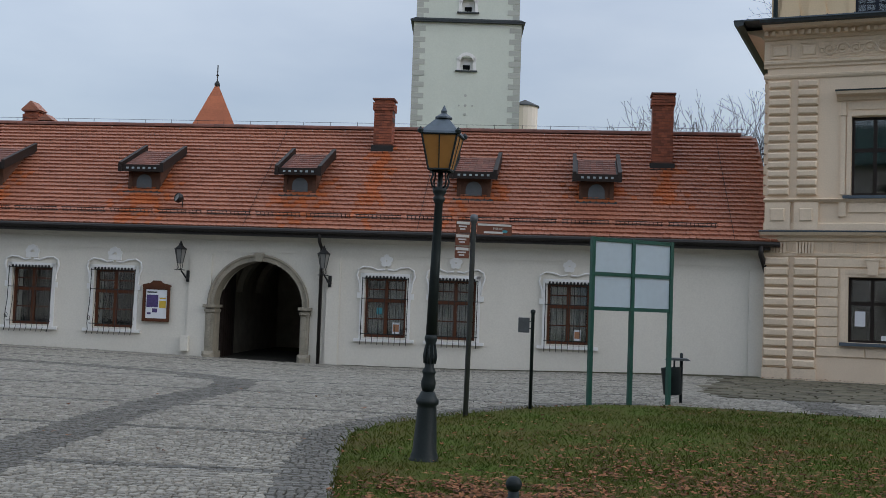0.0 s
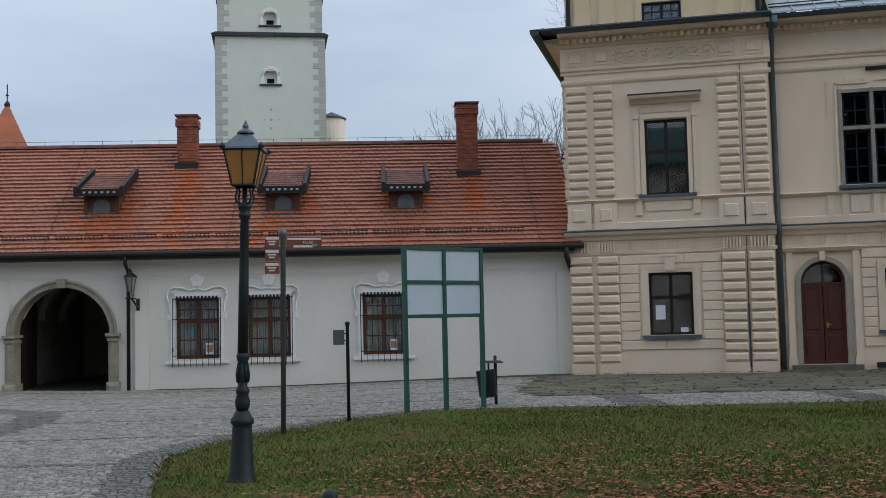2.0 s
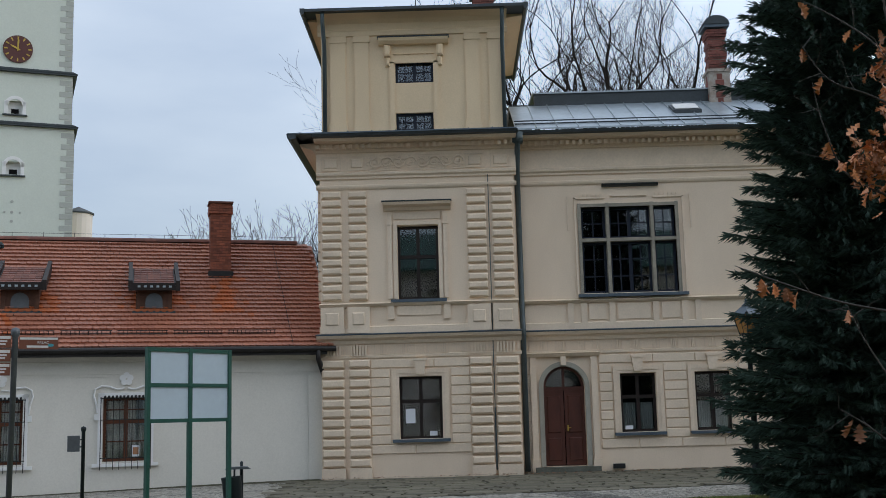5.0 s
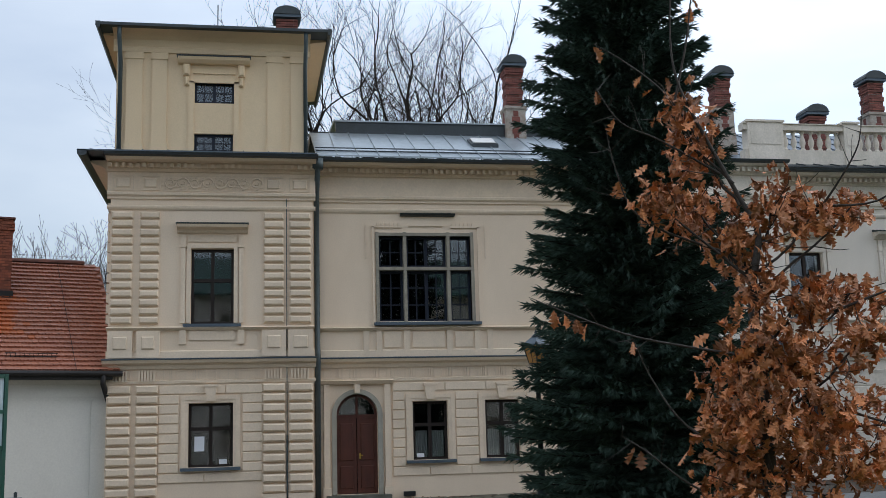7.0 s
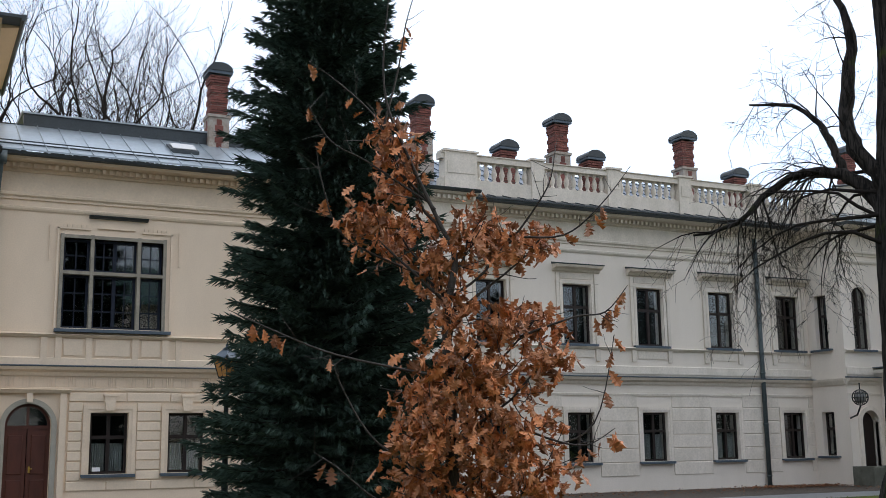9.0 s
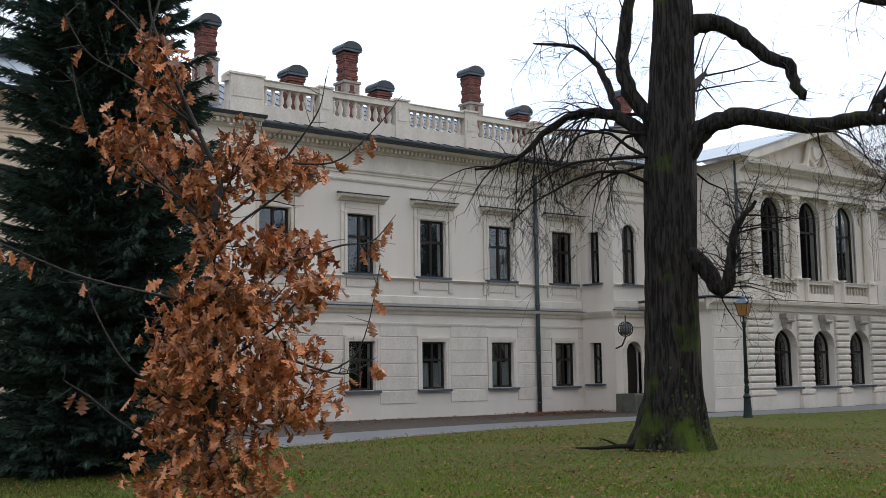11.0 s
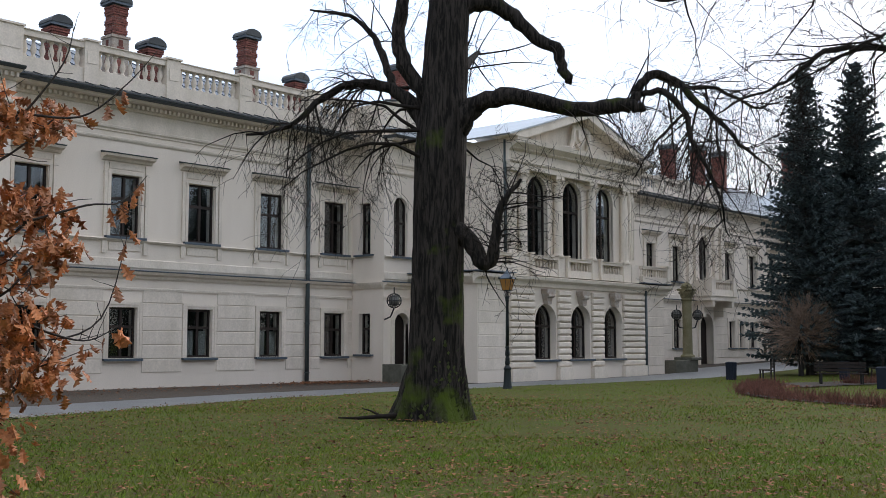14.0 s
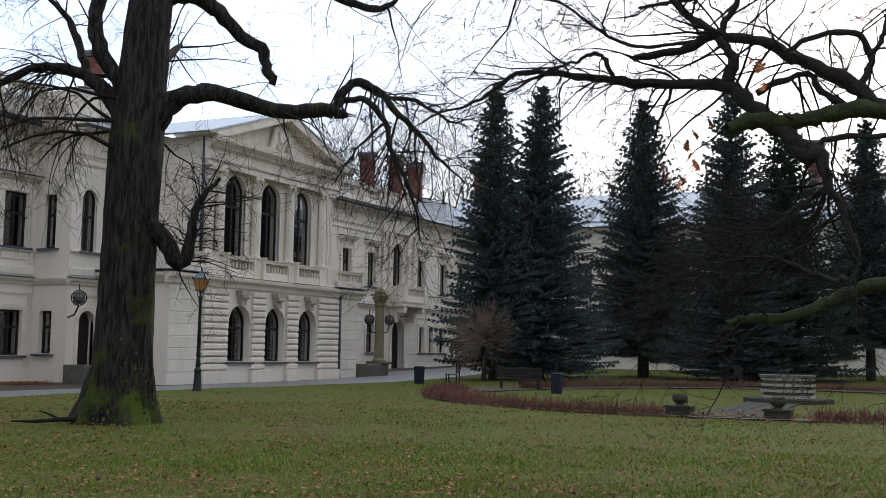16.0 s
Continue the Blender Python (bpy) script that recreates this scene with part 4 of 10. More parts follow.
for x in (UX0 + 0.12, UX1 - 0.06):
    bm = B()
    tube(bm, [(x, UY - 0.6, 14.1), (x, UY - 0.6, 13.75), (x, UY - 0.12, 13.1), (x, UY - 0.12, 10.35)], 0.065, 10)
    part("downpipe", bm, "pipe", palace, smooth=True)
bm = B()
tube(bm, [(-1.0, 36, 14.9), (-1.0, 36, 16.2)], 0.02, 6)
for k in range(4):
    a = k * math.pi / 2
    tube(bm, [(-1.0, 36, 15.2), (-1.0 + 0.2 * math.cos(a), 36 + 0.2 * math.sin(a), 15.35), (-1.0 + 0.12 * math.cos(a), 36 + 0.12 * math.sin(a), 15.5)], 0.014, 5)
tube(bm, [(-3.0, 35, 14.75), (0.9, 35, 14.75)], 0.012, 5)
part("weathervane", bm, "wrought", palace, "thin wrought iron roof finial")
# tower main cornice and decoration
cornice(palace, TX0 - 0.1, TX1 + 0.08, TY, TEAVE, "cream_trim")
bm = B()
z = TEAVE
prism(bm, [(TX0 + 0.02, z - 1.05), (TX0 - 0.08, z - 1.05), (TX0 - 0.09, z - 0.96), (TX0 - 0.02, z - 0.92), (TX0 - 0.02, z - 0.36), (TX0 - 0.12, z - 0.33), (TX0 - 0.22, z - 0.22), (TX0 - 0.56, z - 0.10), (TX0 - 0.64, z - 0.02), (TX0 + 0.02, z)][::-1], TY, 39.8)
part("eaves_cornice", bm, "cream_trim", palace)
bm = B()
prism(bm, [(TX0 - 0.88, z + 0.09), (TX0 - 0.86, z - 0.03), (TX0 - 0.76, z - 0.09), (TX0 - 0.60, z - 0.05), (TX0 - 0.60, z + 0.09)], TY - 0.86, 40.0)
part("side_gutter", bm, "dark_metal", palace)
bm = B()
moulding(bm, [(TY - 0.86, z + 0.07), (TY - 0.86, z + 0.11), (UY + 0.02, z + 0.34), (UY + 0.02, z + 0.1)][::-1], TX0 - 0.86, TX1 + 0.1)
prism(bm, [(TX0 - 0.86, z + 0.095), (UX0, z + 0.09), (UX0, z + 0.32), (TX0 - 0.86, z + 0.11)], UY, 40.0)
part("roof_skirt", bm, "blue_metal", palace)
for i in range(9):
    a = TX0 - 0.5 + i * 0.72
    bm = B()
    moulding(bm, [(TY - 0.84, z + 0.11), (TY - 0.84, z + 0.14), (UY, z + 0.37), (UY, z + 0.33)][::-1], a - 0.012, a + 0.012)
    part("skirt_seam", bm, "blue_metal", palace)
string_course(palace, TX0 - 0.12, TX1 + 0.06, TY, STR, "cream_trim")
sill_band(palace, TX0 - 0.04, TX1 + 0.02, TY, SILL, "cream_trim")
for a, b in ((-3.90, -3.30), (-3.10, -2.54), (0.47, 1.06), (1.23, 1.86)):
    quoins(palace, a, b, 5.14, 8.50, TY, "cream_trim", 0.265)
    quoins(palace, a - 0.03, b + 0.03, 0.25, 3.42, TY, "cream_trim", 0.30, 0.11)
    bm = B()
    box(bm, a - 0.05, b + 0.05, TY - 0.11, TY + 0.01, STR + 0.06, SILL - 0.1)
    box(bm, a + 0.1, b - 0.1, TY - 0.15, TY - 0.1, STR + 0.30, SILL - 0.27, 0.03)
    box(bm, a - 0.05, b + 0.05, TY - 0.13, TY + 0.01, -0.2, 0.25)
    for i in range(6):
        x = a + 0.03 + i * (b - a - 0.06) / 6
        box(bm, x, x + 0.05, TY - 0.10, TY + 0.01, 3.50, 3.82)
    for c, d in ((9.12, 9.15), (9.54, 9.57)):
        box(bm, a, b, TY - 0.055, TY - 0.01, c, d)
    for c in (a, b - 0.03):
        box(bm, c, c + 0.03, TY - 0.053, TY - 0.01, 9.15, 9.54)
    box(bm, a + 0.10, b - 0.10, TY - 0.06, TY - 0.01, 9.20, 9.49, 0.03)
    part("pilaster_base", bm, "cream_trim", palace, pieces="trim_block")
for k in range(12):
    bm = B()
    box(bm, TX0 - 0.08, TX0 + 0.01, TY + 0.1, TY + 1.1, 5.2 + k * 0.30, 5.45 + k * 0.30)
    part("quoin_block", bm, "cream_trim", palace)
bm = B()
tube(bm, [(1.145, TY - 0.05, 1.9), (1.145, TY - 0.05, 8.9)], 0.014, 6)
tube(bm, [(1.145, TY - 0.05, 0.1), (1.145, TY - 0.05, 1.9)], 0.026, 6)
part("earth_cable", bm, "pipe", palace, "thin grey lightning cable")
upper_surround(palace, -1.02, 1.2, 5.18, 7.38, TY, "cream_trim")
lower_surround(palace, -1.03, 1.24, 1.05, 2.86, TY, "cream_trim", True)
window(palace, -1.015, 1.22, 5.16, 7.38, TY, "dark_wood", transom=0.58)
window(palace, -1.03, 1.25, 1.05, 2.86, TY, "dark_wood", transom=0.60)
courses(palace, -2.5, 0.44, 0.62, 3.4, TY, [(-1.92, -0.14, 0.9, 3.1)], "cream_trim", 0.278)
# scrollwork frieze: a running vine of spirals with leaves and a bloom in each
bm = B()
for i in range(8):
    xc, s = -2.27 + i * 0.36, 1 if i % 2 else -1
    pts = [(xc + 0.19 * (1 - k / 19) * math.cos(k * 0.6), TY - 0.045, 9.345 + s * 0.18 * (1 - k / 19) * math.sin(k * 0.6)) for k in range(17)]
    tube(bm, pts, [0.034 - 0.0012 * k for k in range(17)], 6)
    for k in range(9):
        a = k * 0.7 + i
        x, z = xc + 0.2 * math.cos(a), 9.345 + 0.17 * math.sin(a)
        prism(bm, [(x + 0.055 * math.cos(a + t), z + 0.035 * math.sin(a + t)) for t in [q * math.pi / 3 for q in range(6)]], TY - 0.05 - 0.002 * k, TY)
    prism(bm, [(xc + 0.05 * math.cos(t), 9.345 + 0.05 * math.sin(t)) for t in [q * math.pi / 4 for q in range(8)]], TY - 0.09, TY)
for c, d in ((9.56, 9.59), (9.10, 9.13)):
    box(bm, -2.48, 0.44, TY - 0.04, TY, c, d)
tagged(part("scroll_frieze", bm, "cream_trim", palace), kind="stuff")

# -- near wing --
lh = [(2.63, 3.86, 0.12, 3.1), (4.93, 6.0, 1.07, 2.81), (7.17, 8.24, 1.07, 2.81), (9.4, 10.45, 1.07, 2.81), (3.98, 6.86, 5.25, 7.9)]
LX1 = 13.2
bm = B()
wall(bm, TX1, LX1, -0.3, 10.2, LY, LY + 0.5, lh)
arch_head(bm, 3.245, 0.615, 2.45, 3.1, LY, LY + 0.5, 0.64)
box(bm, TX1, LX1, LY + 6, LY + 6.4, -0.3, 10.2)
part("wall", bm, "cream", palace, "cream plastered palace wall")
cornice(palace, TX1 + 0.08, LX1, LY, LEAVE, "cream_trim")
string_course(palace, TX1 + 0.06, LX1, LY, STR, "cream_trim")
sill_band(palace, TX1 + 0.02, LX1, LY, SILL, "cream_trim")
courses(palace, TX1 + 0.02, LX1, 0.60, 3.4, LY, [(2.25, 4.30, -1, 3.6), (4.70, 6.23, 0.93, 3.05), (6.94, 8.47, 0.93, 3.05), (9.17, 10.7, 0.93, 3.05)], "cream_trim", 0.28)
for a, b in ((4.93, 6.0), (7.17, 8.24), (9.4, 10.45)):
    window(palace, (a + b) / 2, b - a, 1.07, 2.81, LY, "dark_wood", transom=0.60, curtain=0.5)
    lower_surround(palace, (a + b) / 2, b - a, 1.07, 2.81, LY, "cream_trim", True)
# big stone-mullioned window
bw = part("mullioned_window", B(), "greystone", palace)
bm = B()
for a, b in ((3.88, 3.98), (4.74, 4.84), (6.10, 6.20), (6.86, 6.96)):
    box(bm, a, b, LY - 0.05, LY + 0.3, 5.22, 8.02)
box(bm, 3.98, 6.86, LY - 0.045, LY + 0.3, 6.83, 6.93)
box(bm, 3.88, 6.96, LY - 0.055, LY + 0.3, 7.9, 8.0)
part("stone_mullion", bm, "stone", bw, "weathered sandstone mullions", pieces="mullion_bar")
for a, b in ((3.98, 4.74), (4.84, 6.10), (6.20, 6.86)):
    for c, d, bars in ((5.25, 6.83, (1, 2)), (6.93, 7.9, (1, 1))):
        window(palace, (a + b) / 2, b - a, c, d, LY, "navy_paint", cols=2 if b - a > 0.9 else 1, transom=0, bars=bars if b - a > 0.9 else (1, bars[1]), recess=0.18, sill=0)
bm = B()
box(bm, 3.8, 7.12, LY - 0.2, LY + 0.1, 5.12, 5.21)
part("window_sill", bm, "blue_metal", palace)
bm = B()
for a, b in ((4.1, 4.62), (4.98, 5.96), (6.3, 6.84)):
    box(bm, a, b, LY - 0.035, LY + 0.01, 4.45, 4.93)
for x in (3.55, 3.95, 4.8, 6.12, 7.0, 7.4):
    box(bm, x - 0.09, x + 0.09, LY - 0.055, LY + 0.01, 4.2, 5.0)
for s in (-1, 1):
    box(bm, 5.46 + s * 1.62, 5.46 + s * 1.68, LY - 0.05, LY + 0.01, 5.2, 8.2)
    box(bm, 5.46 + s * 1.86, 5.46 + s * 1.90, LY - 0.04, LY + 0.01, 7.2, 8.25)
    box(bm, 5.46 + s * 0.75, 5.46 + s * 1.68, LY - 0.05, LY + 0.01, 8.16, 8.22)
    for k in range(6):
        box(bm, 5.46 + s * (0.85 + k * 0.13) - 0.035, 5.46 + s * (0.85 + k * 0.13) + 0.035, LY - 0.055, LY + 0.01, 8.22, 8.30)
box(bm, 5.46 - 0.55, 5.46 + 0.55, LY - 0.05, LY + 0.01, 8.22, 8.27)
part("window_surround", bm, "cream_trim", palace, pieces="trim_block")
bm = B()
moulding(bm, [(LY, 8.52), (LY - 0.12, 8.54), (LY - 0.18, 8.60), (LY, 8.64)][::-1], 4.66, 6.38)
part("window_hood", bm, "dark_metal", palace)
# arched door
bm = B()
arch_ring(bm, 3.245, 2.45, 0.62, 0.76, LY - 0.06, LY + 0.28, 18)
for s in (-1, 1):
    box(bm, 3.245 + s * 0.62, 3.245 + s * 0.76, LY - 0.06, LY + 0.28, 0.12, 2.45)
part("door_surround", bm, "pale_stone", palace, "grey stone arch round the door")
bm = B()
for s in (-1, 1):
    box(bm, 3.245 + s * 0.82, 3.245 + s * 1.0, LY - 0.10, LY + 0.02, 0.3, 3.36)
    box(bm, 3.245 + s * 0.78, 3.245 + s * 1.04, LY - 0.16, LY + 0.02, -0.1, 0.32)
moulding(bm, [(LY, 3.36), (LY - 0.12, 3.36), (LY - 0.2, 3.46), (LY, 3.5)][::-1], 2.15, 4.34)
box(bm, 3.245 - 0.08, 3.245 + 0.08, LY - 0.14, LY, 3.1, 3.36)
part("door_surround", bm, "cream_trim", palace)
door = part("door", B(), "red_wood", palace, "red-brown panelled double door with arched fanlight")
for s in (-1, 1):
    bm = B()
    a, b = sorted((3.245 + s * 0.012, 3.245 + s * 0.61))
    box(bm, a, b, LY + 0.2, LY + 0.26, 0.14, 2.36)
    for c, d in ((0.28, 0.95), (1.10, 2.2)):
        box(bm, a + 0.1, b - 0.1, LY + 0.17, LY + 0.2, c, d, 0.03)
    leaf = part("door_leaf", bm, "red_wood", door)
bm = B()
box(bm, 3.31, 3.36, LY + 0.13, LY + 0.2, 1.15, 1.32)
tube(bm, [(3.335, LY + 0.13, 1.25), (3.42, LY + 0.13, 1.25)], 0.014, 6)
part("door_handle", bm, "gold", door)
bm = B()
box(bm, 2.63, 3.86, LY + 0.18, LY + 0.28, 2.36, 2.46)
arch_ring(bm, 3.245, 2.45, 0.54, 0.615, LY + 0.18, LY + 0.28, 14)
box(bm, 3.21, 3.28, LY + 0.18, LY + 0.27, 2.46, 3.04)
part("fanlight_frame", bm, "red_wood", door)
bm = B()
prism(bm, arc(3.245, 2.46, 0.58, 0, 180, 12), LY + 0.22, LY + 0.226)
part("pane", bm, "glass", door).visible_shadow = False
# black sheet behind the fanlight, painted as the shade indoors
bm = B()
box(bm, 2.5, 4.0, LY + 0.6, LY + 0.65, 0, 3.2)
part("room_shade_box", bm, "room", door)
bm = B()
box(bm, 2.3, 4.2, LY - 0.5, LY + 0.5, -0.25, 0.11)
part("doorstep", bm, "greystone", palace)
# downpipe at the tower corner
bm = B()
x = TX1 + 0.14
tube(bm, [(x, LY - 0.85, LEAVE), (x, LY - 0.85, LEAVE - 0.35), (x, LY - 0.16, EAVE - 1.2), (x, LY - 0.16, STR + 0.4), (x, LY - 0.3, STR + 0.15), (x, LY - 0.3, STR - 0.2), (x, LY - 0.14, STR - 0.5), (x, LY - 0.14, 0.0)], 0.085, 10)
box(bm, x - 0.16, x + 0.16, LY - 1.0, LY - 0.7, LEAVE - 0.32, LEAVE + 0.0)
part("downpipe", bm, "pipe", palace, smooth=True)
# metal roof over the near wing
def metal_roof(parent, x0, x1, y0, z0, y1, z1, name="roof", pitch=0.62, label="grey standing-seam metal roof", guard=True, sheet_mat="zinc"):
    bm = B()
    moulding(bm, [(y0, z0), (y0, z0 + 0.05), (y1, z1 + 0.05), (y1, z1)], x0, x1)
    r = part(name, bm, sheet_mat, parent, label)
    d = Vector((0, y1 - y0, z1 - z0)).normalized()
    n = Vector((0, -d.z, d.y))
    bm = B()
    k = int((x1 - x0) / pitch)
    for i in range(k + 1):
        x = x0 + (x1 - x0) * i / k
        a, b = Vector((x, y0, z0 + 0.05)), Vector((x, y1, z1 + 0.05))
        for p, q in ((a, b),):
            v = [bm.verts.new(c) for c in (p + Vector((-0.012, 0, 0)), p + Vector((0.012, 0, 0)), q + Vector((0.012, 0, 0)), q + Vector((-0.012, 0, 0)))]
            w = [bm.verts.new(c.co + n * 0.035) for c in v]
            bm.faces.new(w)
            for s in range(4):
                bm.faces.new((v[s], v[(s + 1) % 4], w[(s + 1) % 4], w[s]))
    tagged(part("standing_seam", bm, sheet_mat, r), kind="stuff")
    if not guard:
        return r
    bm = B()
    tube(bm, [(x0, y0 + 0.55, z0 + 0.42), (x1, y0 + 0.55, z0 + 0.42)], 0.02, 6)
    tube(bm, [(x0, y0 + 0.50, z0 + 0.32), (x1, y0 + 0.50, z0 + 0.32)], 0.02, 6)
    part("snow_guard", bm, "dark_metal", r)
    return r


metal_roof(palace, TX1 + 0.1, LX1 + 1.0, LY - 0.8, LEAVE + 0.1, LY + 2.6, EAVE + 1.62)
metal_roof(palace, 2.85, LX1 + 1.0, LY + 2.45, EAVE + 2.02, LY + 5.5, EAVE + 2.30, guard=False)
bm = B()
box(bm, 2.9, LX1, LY + 2.5, LY + 2.8, EAVE + 1.50, EAVE + 2.04)
box(bm, TX1 + 0.1, 2.9, LY + 2.5, LY + 5.5, EAVE + 1.2, EAVE + 1.66)
part("roof_monitor", bm, "dark_metal", palace, pieces="monitor_end")
bm = B()
a = (EAVE + 1.52 - LEAVE) / 3.4
for y, z in ((LY + 0.68, LEAVE + 0.15 + 1.48 * a),):
    moulding(bm, [(y, z - 0.1), (y, z + 0.12), (y + 0.75, z + 0.75 * a + 0.12), (y + 0.75, z + 0.75 * a - 0.1)][::-1], 7.15, 8.05)
sk = part("skylight", bm, "dark_metal", palace, "small roof window in a dark frame")
# opaque white pane: the sky's reflection is put into its colour
bm = B()
moulding(bm, [(y + 0.06, z + 0.17), (y + 0.06, z + 0.19), (y + 0.62, z + 0.62 * a + 0.19), (y + 0.62, z + 0.62 * a + 0.17)][::-1], 7.22, 7.98)
part("skylight_pane", bm, "sign_white", sk, "pane painted pale as if reflecting the sky")


def chimney(x, y, z0, z1, w=0.62, d=0.62, base=1.0, m=None, label="red brick chimney with stone base and curved metal cap"):
    """A brick stack: stone base, brick courses, corbelled neck and a barrel-shaped sheet-metal cap."""
    ch = thing("chimney", pose(x, y, z0), label, "chimney", "palace chimneys")
    h = z1 - z0
    if base:
        bm = B()
        box(bm, -w * 0.62, w * 0.62, -d * 0.62, d * 0.62, -0.6, base)
        box(bm, -w * 0.70, w * 0.70, -d * 0.70, d * 0.70, base, base + 0.1)
        box(bm, -w * 0.66, w * 0.66, -d * 0.66, d * 0.66, -0.6, 0.25)
        base_ = part("stone_base", bm, "base_stone", ch, "weathered pale stone base")
        for k in range(5):
            q = 0.16 if k % 2 else 0.10
            z = 0.3 + k * (base - 0.36) / 5
            bm = B()
            box(bm, -w * q * 1.6, w * q * 1.6, -d * 0.635, -d * 0.6, z, z + (base - 0.36) / 5 - 0.01)
            box(bm, -w * 0.635, -w * 0.6, -d * q * 1.6, d * q * 1.6, z, z + (base - 0.36) / 5 - 0.01)
            part("brick_infill", bm, "brick", base_)
    bm = B()
    box(bm, -w / 2 + 0.012, w / 2 - 0.012, -d / 2 + 0.012, d / 2 - 0.012, base, h - 0.18)
    part("mortar_core", bm, "mortar", ch)
    n = max(3, int((h - 0.3 - base) / 0.085))
    for k in range(n):
        z = base + 0.1 + k * (h - 0.3 - base) / n
        grow = (0.07 * max(0, (k - n * 0.72) / (n * 0.28)) + (0.03 if k % 4 in (1, 2) else 0.0)) if n > 5 else 0.03
        bm = B()
        off = 0.5 if k % 2 else 0
        t = 0.012
        a, c = w / 2 + grow, d / 2 + grow
        for i in range(3):
            f0, f1 = max(0, (i - off) / 2.5), min(1, (i + 1 - off) / 2.5)
            if f1 <= f0:
                continue
            box(bm, -a + 2 * a * f0 + 0.004, -a + 2 * a * f1 - 0.004, -c, -c + 0.1, z, z + 0.072)
            box(bm, -a + 2 * a * f0 + 0.004, -a + 2 * a * f1 - 0.004, c - 0.1, c, z, z + 0.072)
            box(bm, -a, -a + 0.1, -c + 0.11 + (2 * c - 0.22) * f0, -c + 0.106 + (2 * c - 0.22) * f1, z, z + 0.072)
            box(bm, a - 0.1, a, -c + 0.11 + (2 * c - 0.22) * f0, -c + 0.106 + (2 * c - 0.22) * f1, z, z + 0.072)
        part("brick_course", bm, "brick", ch)
    bm = B()
    a, c = w / 2 + 0.14, d / 2 + 0.14
    box(bm, -a, a, -c, c, h - 0.16, h - 0.06)
    part("cap_slab", bm, "blue_metal", ch, "grey metal cap rim")
    bm = B()
    prism(bm, [(a + 0.03, h - 0.06), *[(a * math.cos(t), h - 0.04 + 0.28 * math.sin(t)) for t in [math.pi * i / 10 for i in range(11)]], (-a - 0.03, h - 0.06)], -c - 0.03, c + 0.03)
    part("cap", bm, "dark_metal", ch, "curved dark metal cap")
    return ch


# -- middle bay behind the spruce, and the long wing --
bm = B()
wall(bm, LX1, 17.2, -0.3, 10.2, RY - 1.3, RY - 0.8, [(14.6, 15.6, 5.3, 7.6), (14.7, 15.5, 0.2, 2.8)])
box(bm, LX1, LX1 + 0.4, RY - 0.8, 40, -0.3, 10.2)
box(bm, 16.8, 17.2, RY - 0.8, RY + 0.2, -0.3, 10.2)
part("wall", bm, "pale", palace, "pale plastered projecting bay")
string_course(palace, LX1, 17.25, RY - 1.3, 4.17, "pale_trim", False)
bm = B()
box(bm, LX1 + 0.3, 17.45, RY - 2.1, RY - 1.3, 4.3, 4.42)
part("balcony_slab", bm, "blue_metal", palace)
cornice(palace, LX1, 17.3, RY - 1.3, EAVE, "pale_trim", 0.5)
window(palace, 15.1, 1.0, 5.3, 7.6, RY - 1.3, "dark_wood", transom=0.65)
window(palace, 15.1, 0.8, 0.2, 2.8, RY - 1.3, "dark_wood", transom=0.7)
RWX = [18.62, 22.22, 25.5, 28.92, 32.35]
hol = []
for xc in RWX:
    hol += [(xc - 0.56, xc + 0.56, 1.08, 2.87), (xc - 0.6, xc + 0.6, 5.38, 7.57)]
bm = B()
wall(bm, 16.8, 33.4, -0.3, 10.2, RY, RY + 0.5, hol)
box(bm, 16.8, 33.4, RY + 6, RY + 6.4, -0.3, 11)
part("wall", bm, "pale", palace, "pale plastered long wing wall")


def long_wing(xs, x0, x1, y, z=0.0):
    for xc in xs:
        window(palace, xc, 1.12, 1.08, 2.87, y, "dark_wood", transom=0.62, recess=0.13, curtain=0.56 if xc in (25.5, 28.92) else 0)
        window(palace, xc, 1.2, 5.38, 7.57, y, "dark_wood", transom=0.62, recess=0.13)
        upper_surround(palace, xc, 1.2, 5.38, 7.57, y, "pale_trim")
        lower_surround(palace, xc, 1.12, 1.08, 2.87, y, "pale_trim")
    courses(palace, x0, x1, 0.55, 3.55, y, [(xc - 0.78, xc + 0.78, 0.93, 3.1) for xc in xs], "pale_trim", 0.50, False, 0.03, "plaster_course")
    string_course(palace, x0, x1, y, 4.17, "pale_trim", False)
    sill_band(palace, x0, x1, y, 5.28, "pale_trim")
    cornice(palace, x0, x1, y, EAVE, "pale_trim")


long_wing(RWX, 17.2, 33.4, RY)


def baluster_mesh():
    bm = B()
    lathe(bm, [(0.075, 0), (0.075, 0.05), (0.045, 0.08), (0.05, 0.12), (0.085, 0.24), (0.075, 0.33), (0.04, 0.46), (0.045, 0.52), (0.07, 0.55), (0.07, 0.6)], 8)
    return mesh_of(bm, "baluster", "pale_trim", True)


BALUSTER = baluster_mesh()


